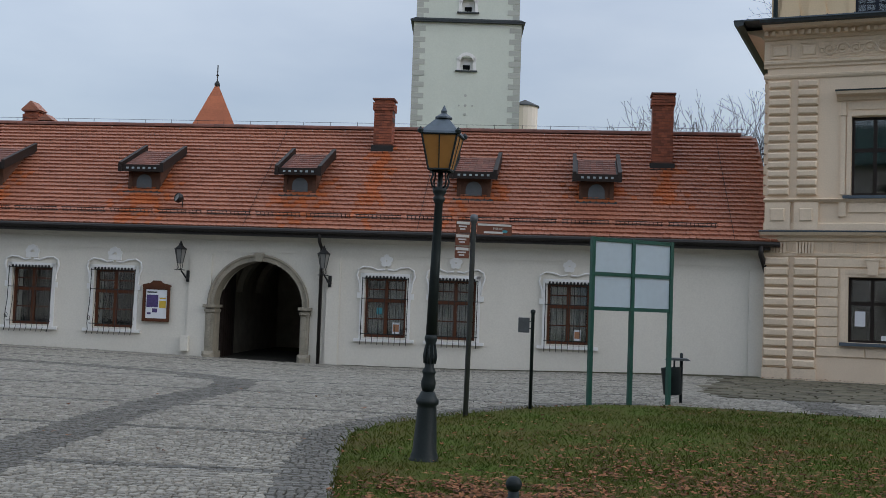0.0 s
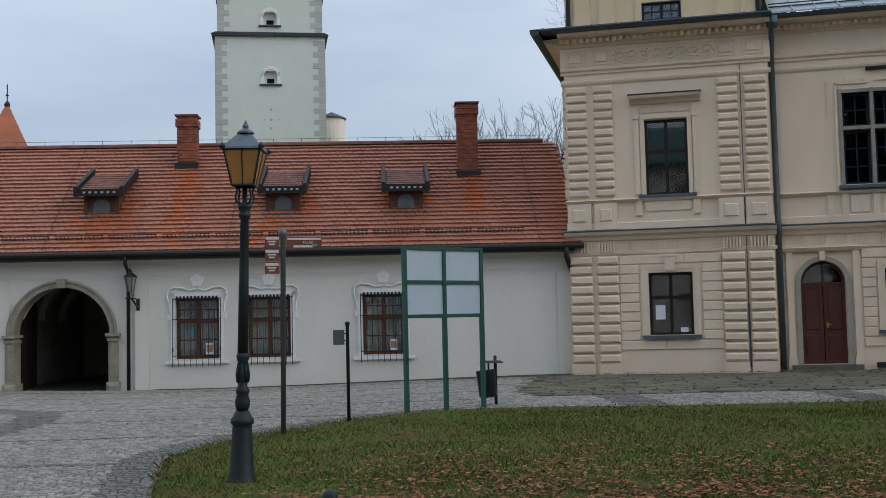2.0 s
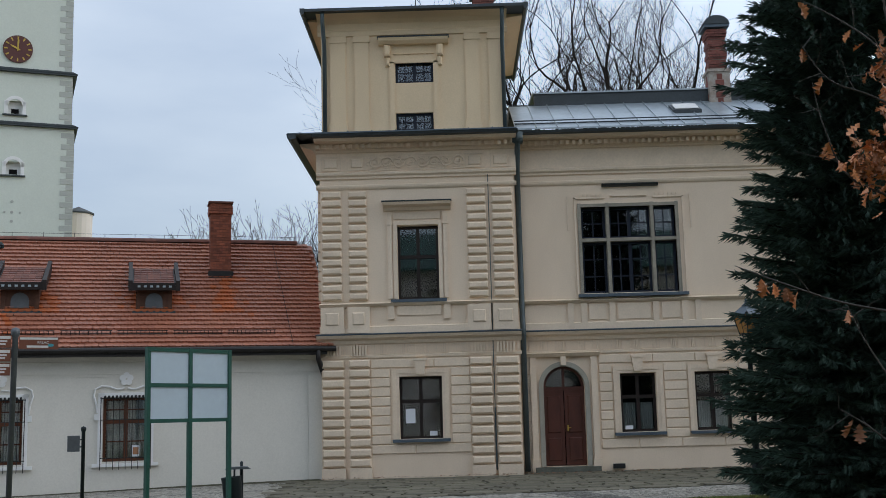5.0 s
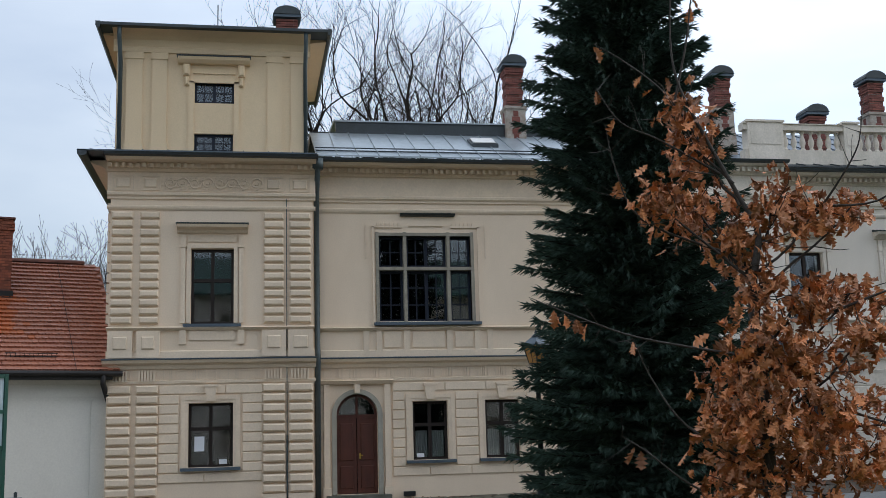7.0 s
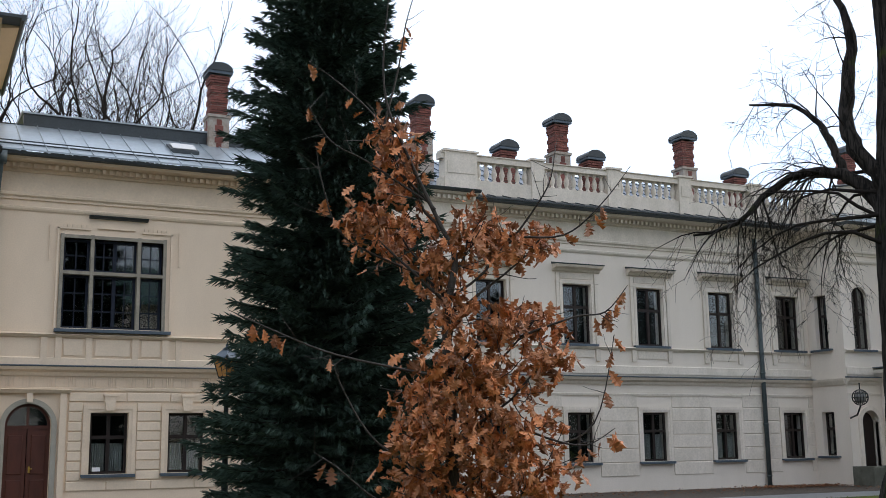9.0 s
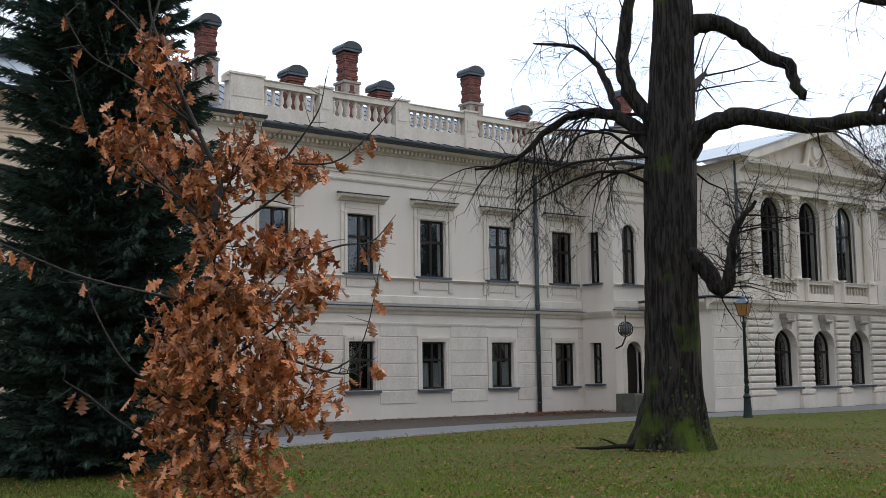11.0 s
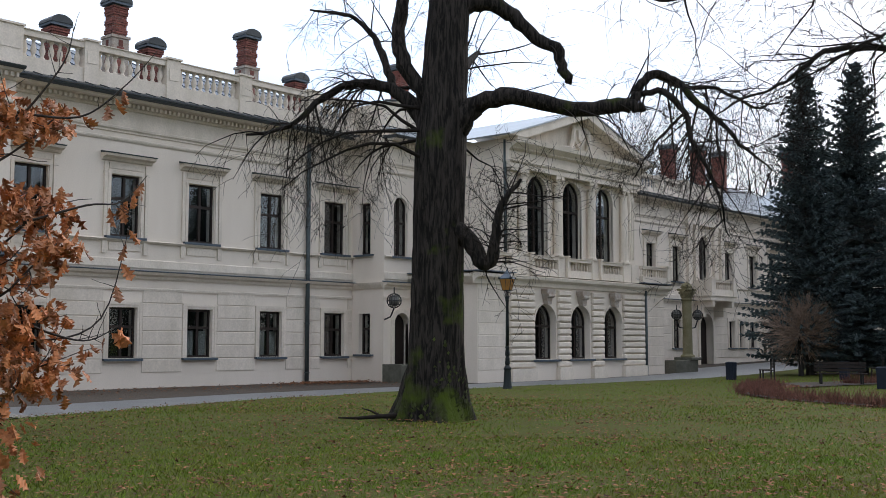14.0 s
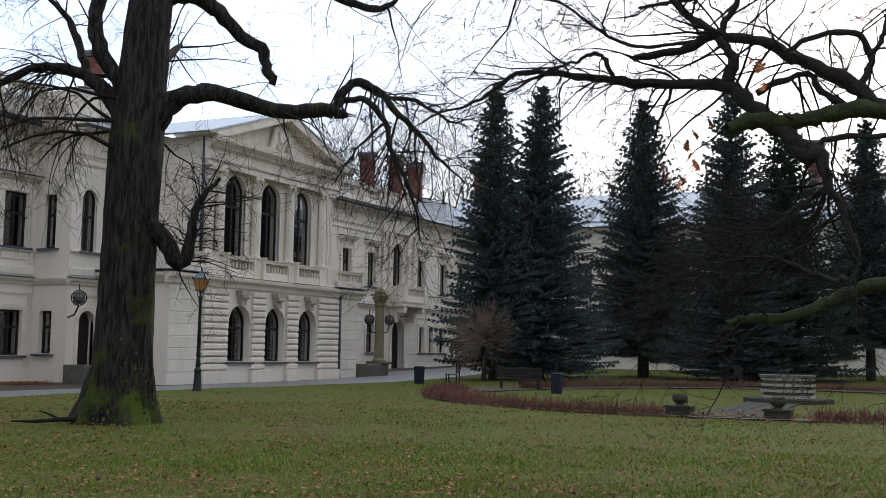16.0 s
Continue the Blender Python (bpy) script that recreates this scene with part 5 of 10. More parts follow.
def balustrade(x0, x1, y, z, posts, hz=1.3, name="balustrade", scale=1.0, along=None, material="pale_trim"):
    """Roof or balcony balustrade: plinth, balusters, pedestals and rail; along gives it another direction."""
    ob = thing(name, along or pose(0, 0, 0), "pale stone balustrade with turned balusters", "balustrade")
    bm = B()
    box(bm, x0 + 0.012, x1 - 0.012, y - 0.16, y + 0.2, z + 0.004, z + hz * 0.38)
    part("plinth", bm, material, ob)
    bm = B()
    box(bm, x0 + 0.012, x1 - 0.012, y - 0.17, y + 0.2, z + hz * 0.86, z + hz)
    box(bm, x0 + 0.012, x1 - 0.012, y - 0.21, y + 0.24, z + hz, z + hz + 0.03)
    part("rail", bm, material, ob)
    for a, b in posts:
        bm = B()
        box(bm, a, b, y - 0.22, y + 0.25, z, z + hz + 0.06)
        box(bm, a - 0.05, b + 0.05, y - 0.27, y + 0.3, z + hz + 0.06, z + hz + 0.13)
        box(bm, a + 0.1, b - 0.1, y - 0.24, y - 0.2, z + hz * 0.5, z + hz * 0.8) if b - a > 0.5 else None
        part("pedestal", bm, material, ob)
    k = hz * 0.48 / 0.6
    edges = sorted(posts)
    gaps = []
    c = x0
    for a, b in edges:
        if a - c > 0.3:
            gaps.append((c, a))
        c = max(c, b)
    if x1 - c > 0.3:
        gaps.append((c, x1))
    for a, b in gaps:
        n = max(1, int((b - a) / (0.3 * scale)))
        for i in range(n):
            o = new("baluster", BALUSTER)
            o.parent = ob
            o.matrix_basis = Matrix.Translation((a + (b - a) * (i + 0.5) / n, y + 0.02, z + hz * 0.38)) @ Matrix.Diagonal((k * 1.1, k * 1.1, k, 1))
    return ob


balustrade(16.6, 33.4, RY - 0.05, EAVE + 0.30, [(16.75, 18.05), (20.3, 20.85), (23.65, 24.25), (27.0, 27.6), (30.6, 31.2)], 1.45)
metal_roof(palace, 16.6, 33.4, RY - 0.8, EAVE + 0.1, RY - 0.2, EAVE + 0.30, guard=False, sheet_mat="dark_metal", label="dark metal gutter sheet")
metal_roof(palace, 13.5, 36.4, RY + 0.4, EAVE + 0.5, RY + 6.2, EAVE + 3.2, guard=False, sheet_mat="blue_metal", label="dull dark metal roof")
metal_roof(palace, 36.4, 52.0, RY + 0.4, EAVE + 0.6, RY + 6.2, EAVE + 1.6, guard=False)
chimney(9.07, 36.2, 11.4, 14.5, 0.56, 0.56, base=1.4)
for x, z0, z1, b in ((16.9, 12.0, 14.5, 1.05), (20.5, 11.2, 13.15, 0), (22.95, 11.4, 14.5, 1.65), (24.5, 11.2, 13.15, 0), (29.2, 11.4, 14.5, 1.65), (31.9, 11.2, 13.15, 0), (38.5, 11.6, 14.9, 0.9)):
    chimney(x, 36.6, z0, z1, 0.57, 0.57, base=b)
chimney(1.3, 36.6, 14.3, 16.1, base=0, label="dark brick chimney on the tower roof")

# -- portico block --
PX0, PX1, PY = 35.2, 50.0, 29.0
UXA, UXB = 37.3, 47.5
ARX = [39.85, 42.55, 45.25]
bm = B()
wall(bm, 33.4, 52.3, -0.3, 10.4, 32.6, 33.1, [(34.0, 34.9, 0.25, 2.95), (34.0, 34.85, 5.3, 7.9)])
arch_head(bm, 34.45, 0.45, 2.45, 2.95, 32.6, 33.1)
arch_head(bm, 34.425, 0.425, 7.4, 7.9, 32.6, 33.1)
box(bm, 51.8, 52.3, 33.1, 34.5, -0.3, 10.4)
box(bm, 33.4, 52.3, 34.5, 41, 10.2, 11.4)
part("wall", bm, "pale", palace, "pale plastered central block")
side_wall = pose(33.4, 34.6, 0, 0, 0, -90)
bm = B()
wall(bm, 0.0, 1.5, -0.3, 10.4, 0.0, 0.5, [(0.55, 1.2, 1.16, 2.87), (0.55, 1.2, 5.38, 7.57)])
part("wall", bm, "pale", palace, at=side_wall)
for a, b in ((1.16, 2.87), (5.38, 7.57)):
    window(palace, 0.875, 0.65, a, b, 0.0, "dark_wood", cols=1, transom=0.62, recess=0.2).matrix_basis = side_wall
bm = B()
moulding(bm, [(0, 3.91), (-0.06, 3.91), (-0.16, 4.07), (-0.19, 4.155), (0, 4.17)][::-1], 0, 1.98)
moulding(bm, [(0, 9.2), (-0.06, 9.21), (-0.02, 9.9), (-0.2, 10.0), (-0.7, 10.15), (-0.8, 10.3), (0, 10.35)][::-1], 0, 1.98)
part("side_cornice", bm, "pale_trim", palace, at=side_wall, pieces="side_string")
cornice(palace, 33.4, 52.3, 32.6, EAVE, "pale_trim")
string_course(palace, 33.35, 52.3, 32.6, 4.17, "pale_trim", False)
sill_band(palace, 33.4, 36, 32.6, 5.28, "pale_trim")
window(palace, 34.425, 0.85, 5.3, 7.9, 32.6, "dark_wood", arched=True, transom=0.55)
bm = B()
box(bm, 34.0, 34.9, 32.85, 32.9, 0.25, 2.4)
prism(bm, arc(34.45, 2.4, 0.45, 0, 180, 10), 32.85, 32.9)
part("door", bm, "dark_wood", palace)
bm = B()
arch_ring(bm, 34.45, 2.45, 0.45, 0.62, 32.52, 32.75, 12)
for s in (-1, 1):
    box(bm, 34.45 + s * 0.45, 34.45 + s * 0.62, 32.52, 32.75, 0.25, 2.45)
part("door_surround", bm, "pale_trim", palace)
# parapet wall with a low gable above the central block
bm = B()
prism(bm, [(33.5, EAVE + 0.4), (36.6, EAVE + 0.4), (36.6, EAVE + 1.75), (35.6, EAVE + 2.0), (34.6, EAVE + 1.8), (33.5, EAVE + 1.6)], 32.7, 33.1)
box(bm, 33.5, 33.9, 33.1, 35, EAVE + 0.4, EAVE + 1.6)
part("parapet", bm, "pale_trim", palace)
bm = B()
tube(bm, [(33.45, 32.6, EAVE + 1.64), (34.6, 32.6, EAVE + 1.84), (35.6, 32.6, EAVE + 2.04), (36.6, 32.6, EAVE + 1.8)], 0.06, 6)
part("parapet_coping", bm, "dark_metal", palace)
metal_roof(palace, 33.4, 37.3, 31.9, EAVE + 0.1, 32.7, EAVE + 0.5)
# ground floor of the portico
lh = [(x - 0.8, x + 0.8, 0.92, 3.35) for x in ARX]
bm = B()
wall(bm, PX0, PX1, -0.4, 4.3, PY, PY + 0.6, lh)
for x in ARX:
    arch_head(bm, x, 0.8, 2.55, 3.35, PY, PY + 0.6)
box(bm, PX0, PX0 + 0.5, PY + 0.6, 32.7, -0.4, 4.3)
box(bm, PX1 - 0.5, PX1, PY + 0.6, 32.7, -0.4, 4.3)
box(bm, PX0, PX1, PY, 32.7, 4.3, 4.5)
part("wall", bm, "pale", palace, "pale rusticated portico base")
for k in range(12):
    z = 0.56 + k * 0.286
    cuts = [(PX0 + 2.08, ARX[0] - 0.88), (ARX[0] + 0.86, ARX[1] - 0.86), (ARX[1] + 0.86, ARX[2] - 0.86), (ARX[2] + 0.84, PX1 - 2.0)]
    for a, b in cuts:
        bm = B()
        box(bm, a, b, PY - 0.15, PY + 0.01, z + 0.024, z + 0.262, 0.05)
        part("rustic_block", bm, "pale_trim", palace)
courses(palace, PX0 + 0.02, PX0 + 2.02, 0.5, 3.9, PY, [], "pale_trim", 0.48, False, 0.02, "plaster_course")
courses(palace, PX1 - 1.95, PX1, 0.5, 3.9, PY, [], "pale_trim", 0.48, False, 0.02, "plaster_course")
bm = B()
for x in ARX:
    arch_ring(bm, x, 2.55, 0.79, 0.86, PY - 0.05, PY + 0.1, 16)
for a, b in ((PX0 + 2.04, ARX[0] - 0.84), (ARX[0] + 0.82, ARX[1] - 0.82), (ARX[1] + 0.82, ARX[2] - 0.82), (ARX[2] + 0.80, PX1 - 1.98)):
    box(bm, a, b, PY - 0.22, PY + 0.02, -0.3, 0.55)
part("arch_surround", bm, "pale_trim", palace, pieces="plinth_block")
for x in ARX:
    bm = B()
    prism(bm, [(x - 0.14, 3.32), (x + 0.14, 3.32), (x + 0.24, 3.78), (x - 0.24, 3.78)], PY - 0.26, PY + 0.02)
    box(bm, x - 0.30, x + 0.30, PY - 0.36, PY + 0.02, 3.78, 3.98)
    tube(bm, [(x - 0.22, PY - 0.3, 3.7), (x + 0.22, PY - 0.3, 3.7)], 0.09, 8)
    part("keystone", bm, "base_stone", palace, "weathered scrolled keystone")
for x in ARX:
    window(palace, x, 1.6, 0.92, 3.35, PY, "dark_wood", arched=True, transom=0.6, recess=0.32)
bm = B()
moulding(bm, [(PY, 4.05), (PY - 0.1, 4.08), (PY - 0.14, 4.25), (PY - 0.36, 4.35), (PY - 0.40, 4.48), (PY, 4.55)][::-1], PX0 - 0.3, PX1 + 0.3)
prism(bm, [(PX0, 4.05), (PX0 - 0.12, 4.1), (PX0 - 0.38, 4.36), (PX0 - 0.4, 4.48), (PX0, 4.55)], PY, 32.6)
part("string_course", bm, "pale_trim", palace)
bm = B()
box(bm, PX0 - 0.42, UXA, PY - 0.42, 32.6, 4.56, 4.60)
part("terrace_flashing", bm, "blue_metal", palace)
bm = B()
box(bm, UXB, PX1 + 0.42, PY - 0.42, 32.6, 4.56, 4.60)
part("terrace_flashing", bm, "blue_metal", palace)
# upper floor
AUX = [39.6, 42.28, 44.95]
uh = [(x - 0.75, x + 0.75, 5.4, 9.0) for x in AUX]
bm = B()
wall(bm, UXA, UXB, 4.5, 10.4, PY + 0.25, PY + 0.75, uh)
for x in AUX:
    arch_head(bm, x, 0.75, 8.25, 9.0, PY + 0.25, PY + 0.75)
wall(bm, UXB - 0.5, UXB, 4.5, 10.4, PY + 0.75, 32.7, [])
box(bm, UXA, UXA + 0.5, PY + 0.75, 32.7, 4.5, 10.4)
part("wall", bm, "pale", palace, "pale plastered portico upper wall")
for x in AUX:
    window(palace, x, 1.5, 5.4, 9.0, PY + 0.25, "dark_wood", arched=True, transom=0.62, recess=0.16, sill=0)
    bm = B()
    arch_ring(bm, x, 8.25, 0.75, 0.86, PY + 0.19, PY + 0.3, 14)
    for s in (-1, 1):
        box(bm, x + s * 0.75, x + s * 0.86, PY + 0.19, PY + 0.3, 5.4, 8.25)
    part("window_surround", bm, "pale_trim", palace, pieces="trim_block")
for x, w in ((UXA + 0.35, 0.34), (UXA + 1.0, 0.3), ((AUX[0] + AUX[1]) / 2, 0.3), ((AUX[1] + AUX[2]) / 2, 0.3), (UXB - 1.05, 0.3), (UXB - 0.35, 0.34)):
    bm = B()
    box(bm, x - w, x + w, PY - 0.12, PY + 0.27, 4.56, 5.45)
    if w > 0.32:
        box(bm, x - 0.26, x + 0.26, PY + 0.05, PY + 0.27, 5.45, 9.0)
        for k in range(3):
            box(bm, x - 0.18 + k * 0.15, x - 0.10 + k * 0.15, PY + 0.02, PY + 0.06, 5.7, 8.6)
    else:
        lathe(bm, [(0.27, 5.45), (0.27, 5.53), (0.22, 5.58), (0.2, 5.65), (0.2, 6.6), (0.175, 8.68), (0.2, 8.73), (0.2, 8.78)], 14, x, PY + 0.05)
        for s in (-1, 1):
            pts = [(x + s * (0.2 + 0.09 * math.cos(t * 0.7)), PY - 0.1, 8.91 + 0.09 * math.sin(t * 0.7)) for t in range(9)]
            tube(bm, pts, 0.035, 5)
    box(bm, x - 0.3, x + 0.3, PY - 0.12, PY + 0.27, 9.0, 9.12)
    part("column", bm, "pale_trim", palace, pieces="column_piece")
bm = B()
box(bm, UXA - 0.1, UXB + 0.1, PY - 0.15, PY + 0.3, 9.12, 9.36)
moulding(bm, [(PY + 0.3, 9.36), (PY - 0.2, 9.36), (PY - 0.24, 9.42), (PY - 0.12, 9.46), (PY - 0.12, 9.85), (PY - 0.25, 9.95), (PY - 0.6, 10.15), (PY - 0.65, 10.35), (PY + 0.3, 10.4)][::-1], UXA - 0.15, UXB + 0.15)
for i in range(52):
    x = UXA + i * (UXB - UXA) / 52
    box(bm, x, x + 0.1, PY - 0.33, PY - 0.1, 9.92, 10.05)
part("entablature", bm, "pale_trim", palace)
# pediment
xm, hz = (UXA + UXB) / 2 + 0.1, 1.85
bm = B()
prism(bm, [(UXA - 0.1, 10.4), (UXB + 0.1, 10.4), (xm, 10.4 + hz - 0.2)], PY + 0.05, PY + 0.5)
for s in (-1, 1):
    o = [(xm + s * ((UXB - UXA) / 2 + 0.75), 10.38), (xm, 10.4 + hz + 0.05), (xm, 10.4 + hz - 0.32), (xm + s * ((UXB - UXA) / 2 - 0.35), 10.38)]
    prism(bm, o, PY - 0.62, PY + 0.5)
prism(bm, [(xm - 0.5, 11.5), (xm - 0.42, 10.9), (xm, 10.55), (xm + 0.42, 10.9), (xm + 0.5, 11.5), (xm + 0.25, 11.7), (xm - 0.25, 11.7)], PY - 0.12, PY + 0.1)
prism(bm, [(xm - 0.3, 11.4), (xm - 0.26, 11.0), (xm, 10.78), (xm + 0.26, 11.0), (xm + 0.3, 11.4)], PY - 0.25, PY - 0.1)
for s in (-1, 1):
    tube(bm, [(xm + s * 0.75, PY - 0.1, 10.5), (xm + s * 0.68, PY - 0.16, 10.9), (xm + s * 0.6, PY - 0.16, 11.3), (xm + s * 0.5, PY - 0.12, 11.6)], [0.16, 0.13, 0.12, 0.07], 7)
    tube(bm, [(xm + s * 0.55, PY - 0.1, 10.55), (xm + s * 1.1, PY - 0.1, 10.52), (xm + s * 1.6, PY - 0.08, 10.5)], [0.1, 0.07, 0.02], 6)
part("pediment", bm, "pale_trim", palace, "carved pediment with a coat-of-arms panel")
bm = B()
for s in (-1, 1):
    o = [(xm + s * ((UXB - UXA) / 2 + 0.85), 10.36), (xm, 10.4 + hz + 0.06), (xm, 10.4 + hz + 0.12), (xm + s * ((UXB - UXA) / 2 + 0.9), 10.42)]
    prism(bm, o, PY - 0.68, 36)
part("roof", bm, "zinc", palace)
for i, x in enumerate(AUX):
    a, b = x - 1.02, x + 1.02
    balustrade(a, b, PY - 0.05, 4.56, [(a, a + 0.1), (b - 0.1, b)], 0.85, "balcony_balustrade", 0.75)
balustrade(UXB + 0.1, PX1 + 0.2, PY - 0.1, 4.6, [(PX1 - 0.1, PX1 + 0.2)], 0.8, "balcony_balustrade", 0.75)
balustrade(PX0 - 0.2, UXA - 0.1, PY - 0.1, 4.6, [(PX0 - 0.2, PX0 + 0.1)], 0.8, "balcony_balustrade", 0.75)
downpipe(palace, UXA - 0.12, PY + 0.1, 4.6, 10.3)
downpipe(palace, PX1 - 1.9, PY - 0.12, 0.0, 4.2)
downpipe(palace, 30.75, RY - 0.14, 0.0, EAVE - 0.4, 0.09)
# -- far part of the long wing --
FX = [58.0, 61.05, 67.85, 71.4, 74.5]
FL = [(58.0, 1.0), (61.05, 0.95), (68.15, 0.72), (69.6, 0.62), (71.3, 0.95), (74.5, 1.0)]
hol = [(xc - w / 2, xc + w / 2, 1.35, 3.08) for xc, w in FL] + [(xc - 0.5, xc + 0.5, 5.45, 7.6) for xc in FX]
hol += [(63.95, 65.25, 4.7, 8.5), (63.75, 65.45, 0.1, 3.5)]
bm = B()
wall(bm, 52.3, 76, -0.3, 10.2, RY, RY + 0.5, hol)
arch_head(bm, 64.6, 0.65, 7.85, 8.5, RY, RY + 0.5)
arch_head(bm, 64.6, 0.85, 2.65, 3.5, RY, RY + 0.5)
box(bm, 52.3, 76, RY + 6, RY + 6.4, -0.3, 11)
part("wall", bm, "pale", palace, "pale plastered far wing wall")
for xc in FX:
    window(palace, xc, 1.0, 5.45, 7.6, RY, "dark_wood", transom=0.62, recess=0.2)
    upper_surround(palace, xc, 1.0, 5.45, 7.6, RY, "pale_trim")
for xc, w in FL:
    window(palace, xc, w, 1.35, 3.08, RY, "dark_wood", transom=0.62, recess=0.2, cols=2 if w > 0.8 else 1)
    lower_surround(palace, xc, w, 1.35, 3.08, RY, "pale_trim")
window(palace, 64.6, 1.3, 4.7, 8.5, RY, "dark_wood", transom=0.6, recess=0.25, arched=True, sill=0)
courses(palace, 52.4, 76, 0.7, 3.7, RY, [(xc - w / 2 - 0.24, xc + w / 2 + 0.24, 1.2, 3.35) for xc, w in FL] + [(63.5, 65.7, -1, 3.9)], "pale_trim", 0.50, False, 0.03, "plaster_course")
string_course(palace, 52.3, 76, RY, 4.3, "pale_trim", False)
sill_band(palace, 52.3, 76, RY, 5.28, "pale_trim")
cornice(palace, 52.3, 76, RY, EAVE, "pale_trim")
bm = B()
for x in (62.45, 63.35, 65.85, 66.75):
    box(bm, x - 0.2, x + 0.2, RY - 0.2, RY + 0.02, 4.35, 9.1)
    box(bm, x - 0.27, x + 0.27, RY - 0.27, RY + 0.02, 8.8, 9.1)
box(bm, 62.05, 67.15, RY - 0.3, RY + 0.02, 9.1, 10.2)
part("bay_pilaster", bm, "pale_trim", palace, pieces="pilaster_block")
bm = B()
box(bm, 62.85, 66.3, RY - 1.35, RY, 4.3, 4.58)
box(bm, 62.75, 66.4, RY - 1.42, RY, 4.58, 4.63)
for x in (63.3, 65.85):
    prism(bm, [(x - 0.15, 3.3), (x + 0.15, 3.3), (x + 0.15, 4.35), (x - 0.15, 4.35)], RY - 0.7, RY)
    box(bm, x - 0.15, x + 0.15, RY - 1.3, RY - 0.7, 3.9, 4.35)
part("balcony_slab", bm, "pale_trim", palace)
balustrade(62.9, 66.25, RY - 1.2, 4.63, [(62.9, 63.4), (65.75, 66.25)], 0.95, "balcony_balustrade", 0.75)
for x in (62.9, 65.95):
    bm = B()
    box(bm, x, x + 0.3, RY - 0.9, RY - 0.02, 4.63, 5.6)
    part("balcony_side", bm, "pale_trim", palace)
bm = B()
arch_ring(bm, 64.6, 2.65, 0.85, 1.05, RY - 0.12, RY + 0.05, 14)
for s in (-1, 1):
    box(bm, 64.6 + s * 0.85, 64.6 + s * 1.05, RY - 0.12, RY + 0.05, 0.2, 2.65)
part("door_surround", bm, "pale_trim", palace)
bm = B()
box(bm, 63.76, 65.44, RY + 0.4, RY + 0.48, 0.12, 2.65)
prism(bm, arc(64.6, 2.65, 0.84, 0, 180, 12), RY + 0.4, RY + 0.48)
part("door", bm, "dark_wood", palace)
balustrade(52.4, 62.2, RY - 0.05, EAVE + 0.25, [(52.4, 53.4), (55.9, 56.5), (58.9, 59.5), (61.6, 62.2)], 1.15)
bm = B()
box(bm, 62.2, 66.6, RY - 0.25, RY + 0.4, EAVE + 0.12, EAVE + 1.32)
box(bm, 62.1, 66.7, RY - 0.35, RY + 0.5, EAVE + 1.32, EAVE + 1.42)
box(bm, 62.7, 66.1, RY - 0.29, RY - 0.24, EAVE + 0.4, EAVE + 1.1, 0.02)
part("parapet_block", bm, "pale_trim", palace, "plain stone parapet over the balcony bay", pieces="coping")
metal_roof(palace, 52.3, 66.7, RY - 0.8, EAVE + 0.1, RY - 0.2, EAVE + 0.3, guard=False, sheet_mat="dark_metal", label="dark metal gutter sheet")
metal_roof(palace, 52.3, 66.7, RY + 0.5, EAVE + 0.5, RY + 6.0, EAVE + 3.0, guard=False, sheet_mat="blue_metal", label="dull dark metal roof")
metal_roof(palace, 66.7, 82.0, RY - 0.8, EAVE + 0.1, RY + 5.0, EAVE + 3.1)
for x, y, z0, z1 in ((68.1, 39, 11, 15.25), (72.3, 39, 11, 15.75), (75.6, 39, 11, 15.7), (82.2, 36.5, 11, 16.6)):
    chimney(x, y, z0, z1, 0.8, 0.75, base=0.8)
# -- far cross wing --
east = thing("palace_wing", pose(76, 34.5, 0, 0, 0, -90), "pale two-storey palace wing with grey metal roof", "palace")
EW = [2.0 + i * 3.5 for i in range(14)]
hol = []
for xc in EW:
    hol += [(xc - 0.55, xc + 0.55, 1.5, 3.2), (xc - 0.55, xc + 0.55, 5.5, 7.9)]
bm = B()
wall(bm, 0, 52, -0.3, 10.3, 0.0, 0.5, hol)
box(bm, 0, 52, 8, 8.5, -0.3, 10.3)
box(bm, 51.5, 52, 0.5, 8, -0.3, 10.3)
part("wall", bm, "pale", east)
for xc in EW:
    window(east, xc, 1.1, 1.5, 3.2, 0.0, "dark_wood", transom=0.62, recess=0.2)
    window(east, xc, 1.1, 5.5, 7.9, 0.0, "dark_wood", transom=0.62, recess=0.2)
    upper_surround(east, xc, 1.1, 5.5, 7.9, 0.0, "pale_trim")
    lower_surround(east, xc, 1.1, 1.5, 3.2, 0.0, "pale_trim")
courses(east, 0, 52, 0.8, 4.0, 0.0, [(xc - 0.78, xc + 0.78, 1.3, 3.5) for xc in EW], "pale_trim", 0.53, False, 0.02, "plaster_course")
string_course(east, 0, 52, 0.0, 4.4, "pale_trim", False)
sill_band(east, 0, 52, 0.0, 5.4, "pale_trim")
cornice(east, 0, 52, 0.0, 10.35, "pale_trim")
metal_roof(east, -3, 52.5, -0.8, 10.45, 5.0, 13.4)
for x in (9.0, 10.2, 23.0, 31.0):
    bm = B()
    box(bm, x - 0.4, x + 0.4, 0.9, 1.6, 11.33, 11.75)
    part("skylight", bm, "sign_white", east, "pale roof window")
chimney(76 + 3.5, 34.5 - 24.5, 13.0, 16.2, 1.0, 0.9, base=0.6)

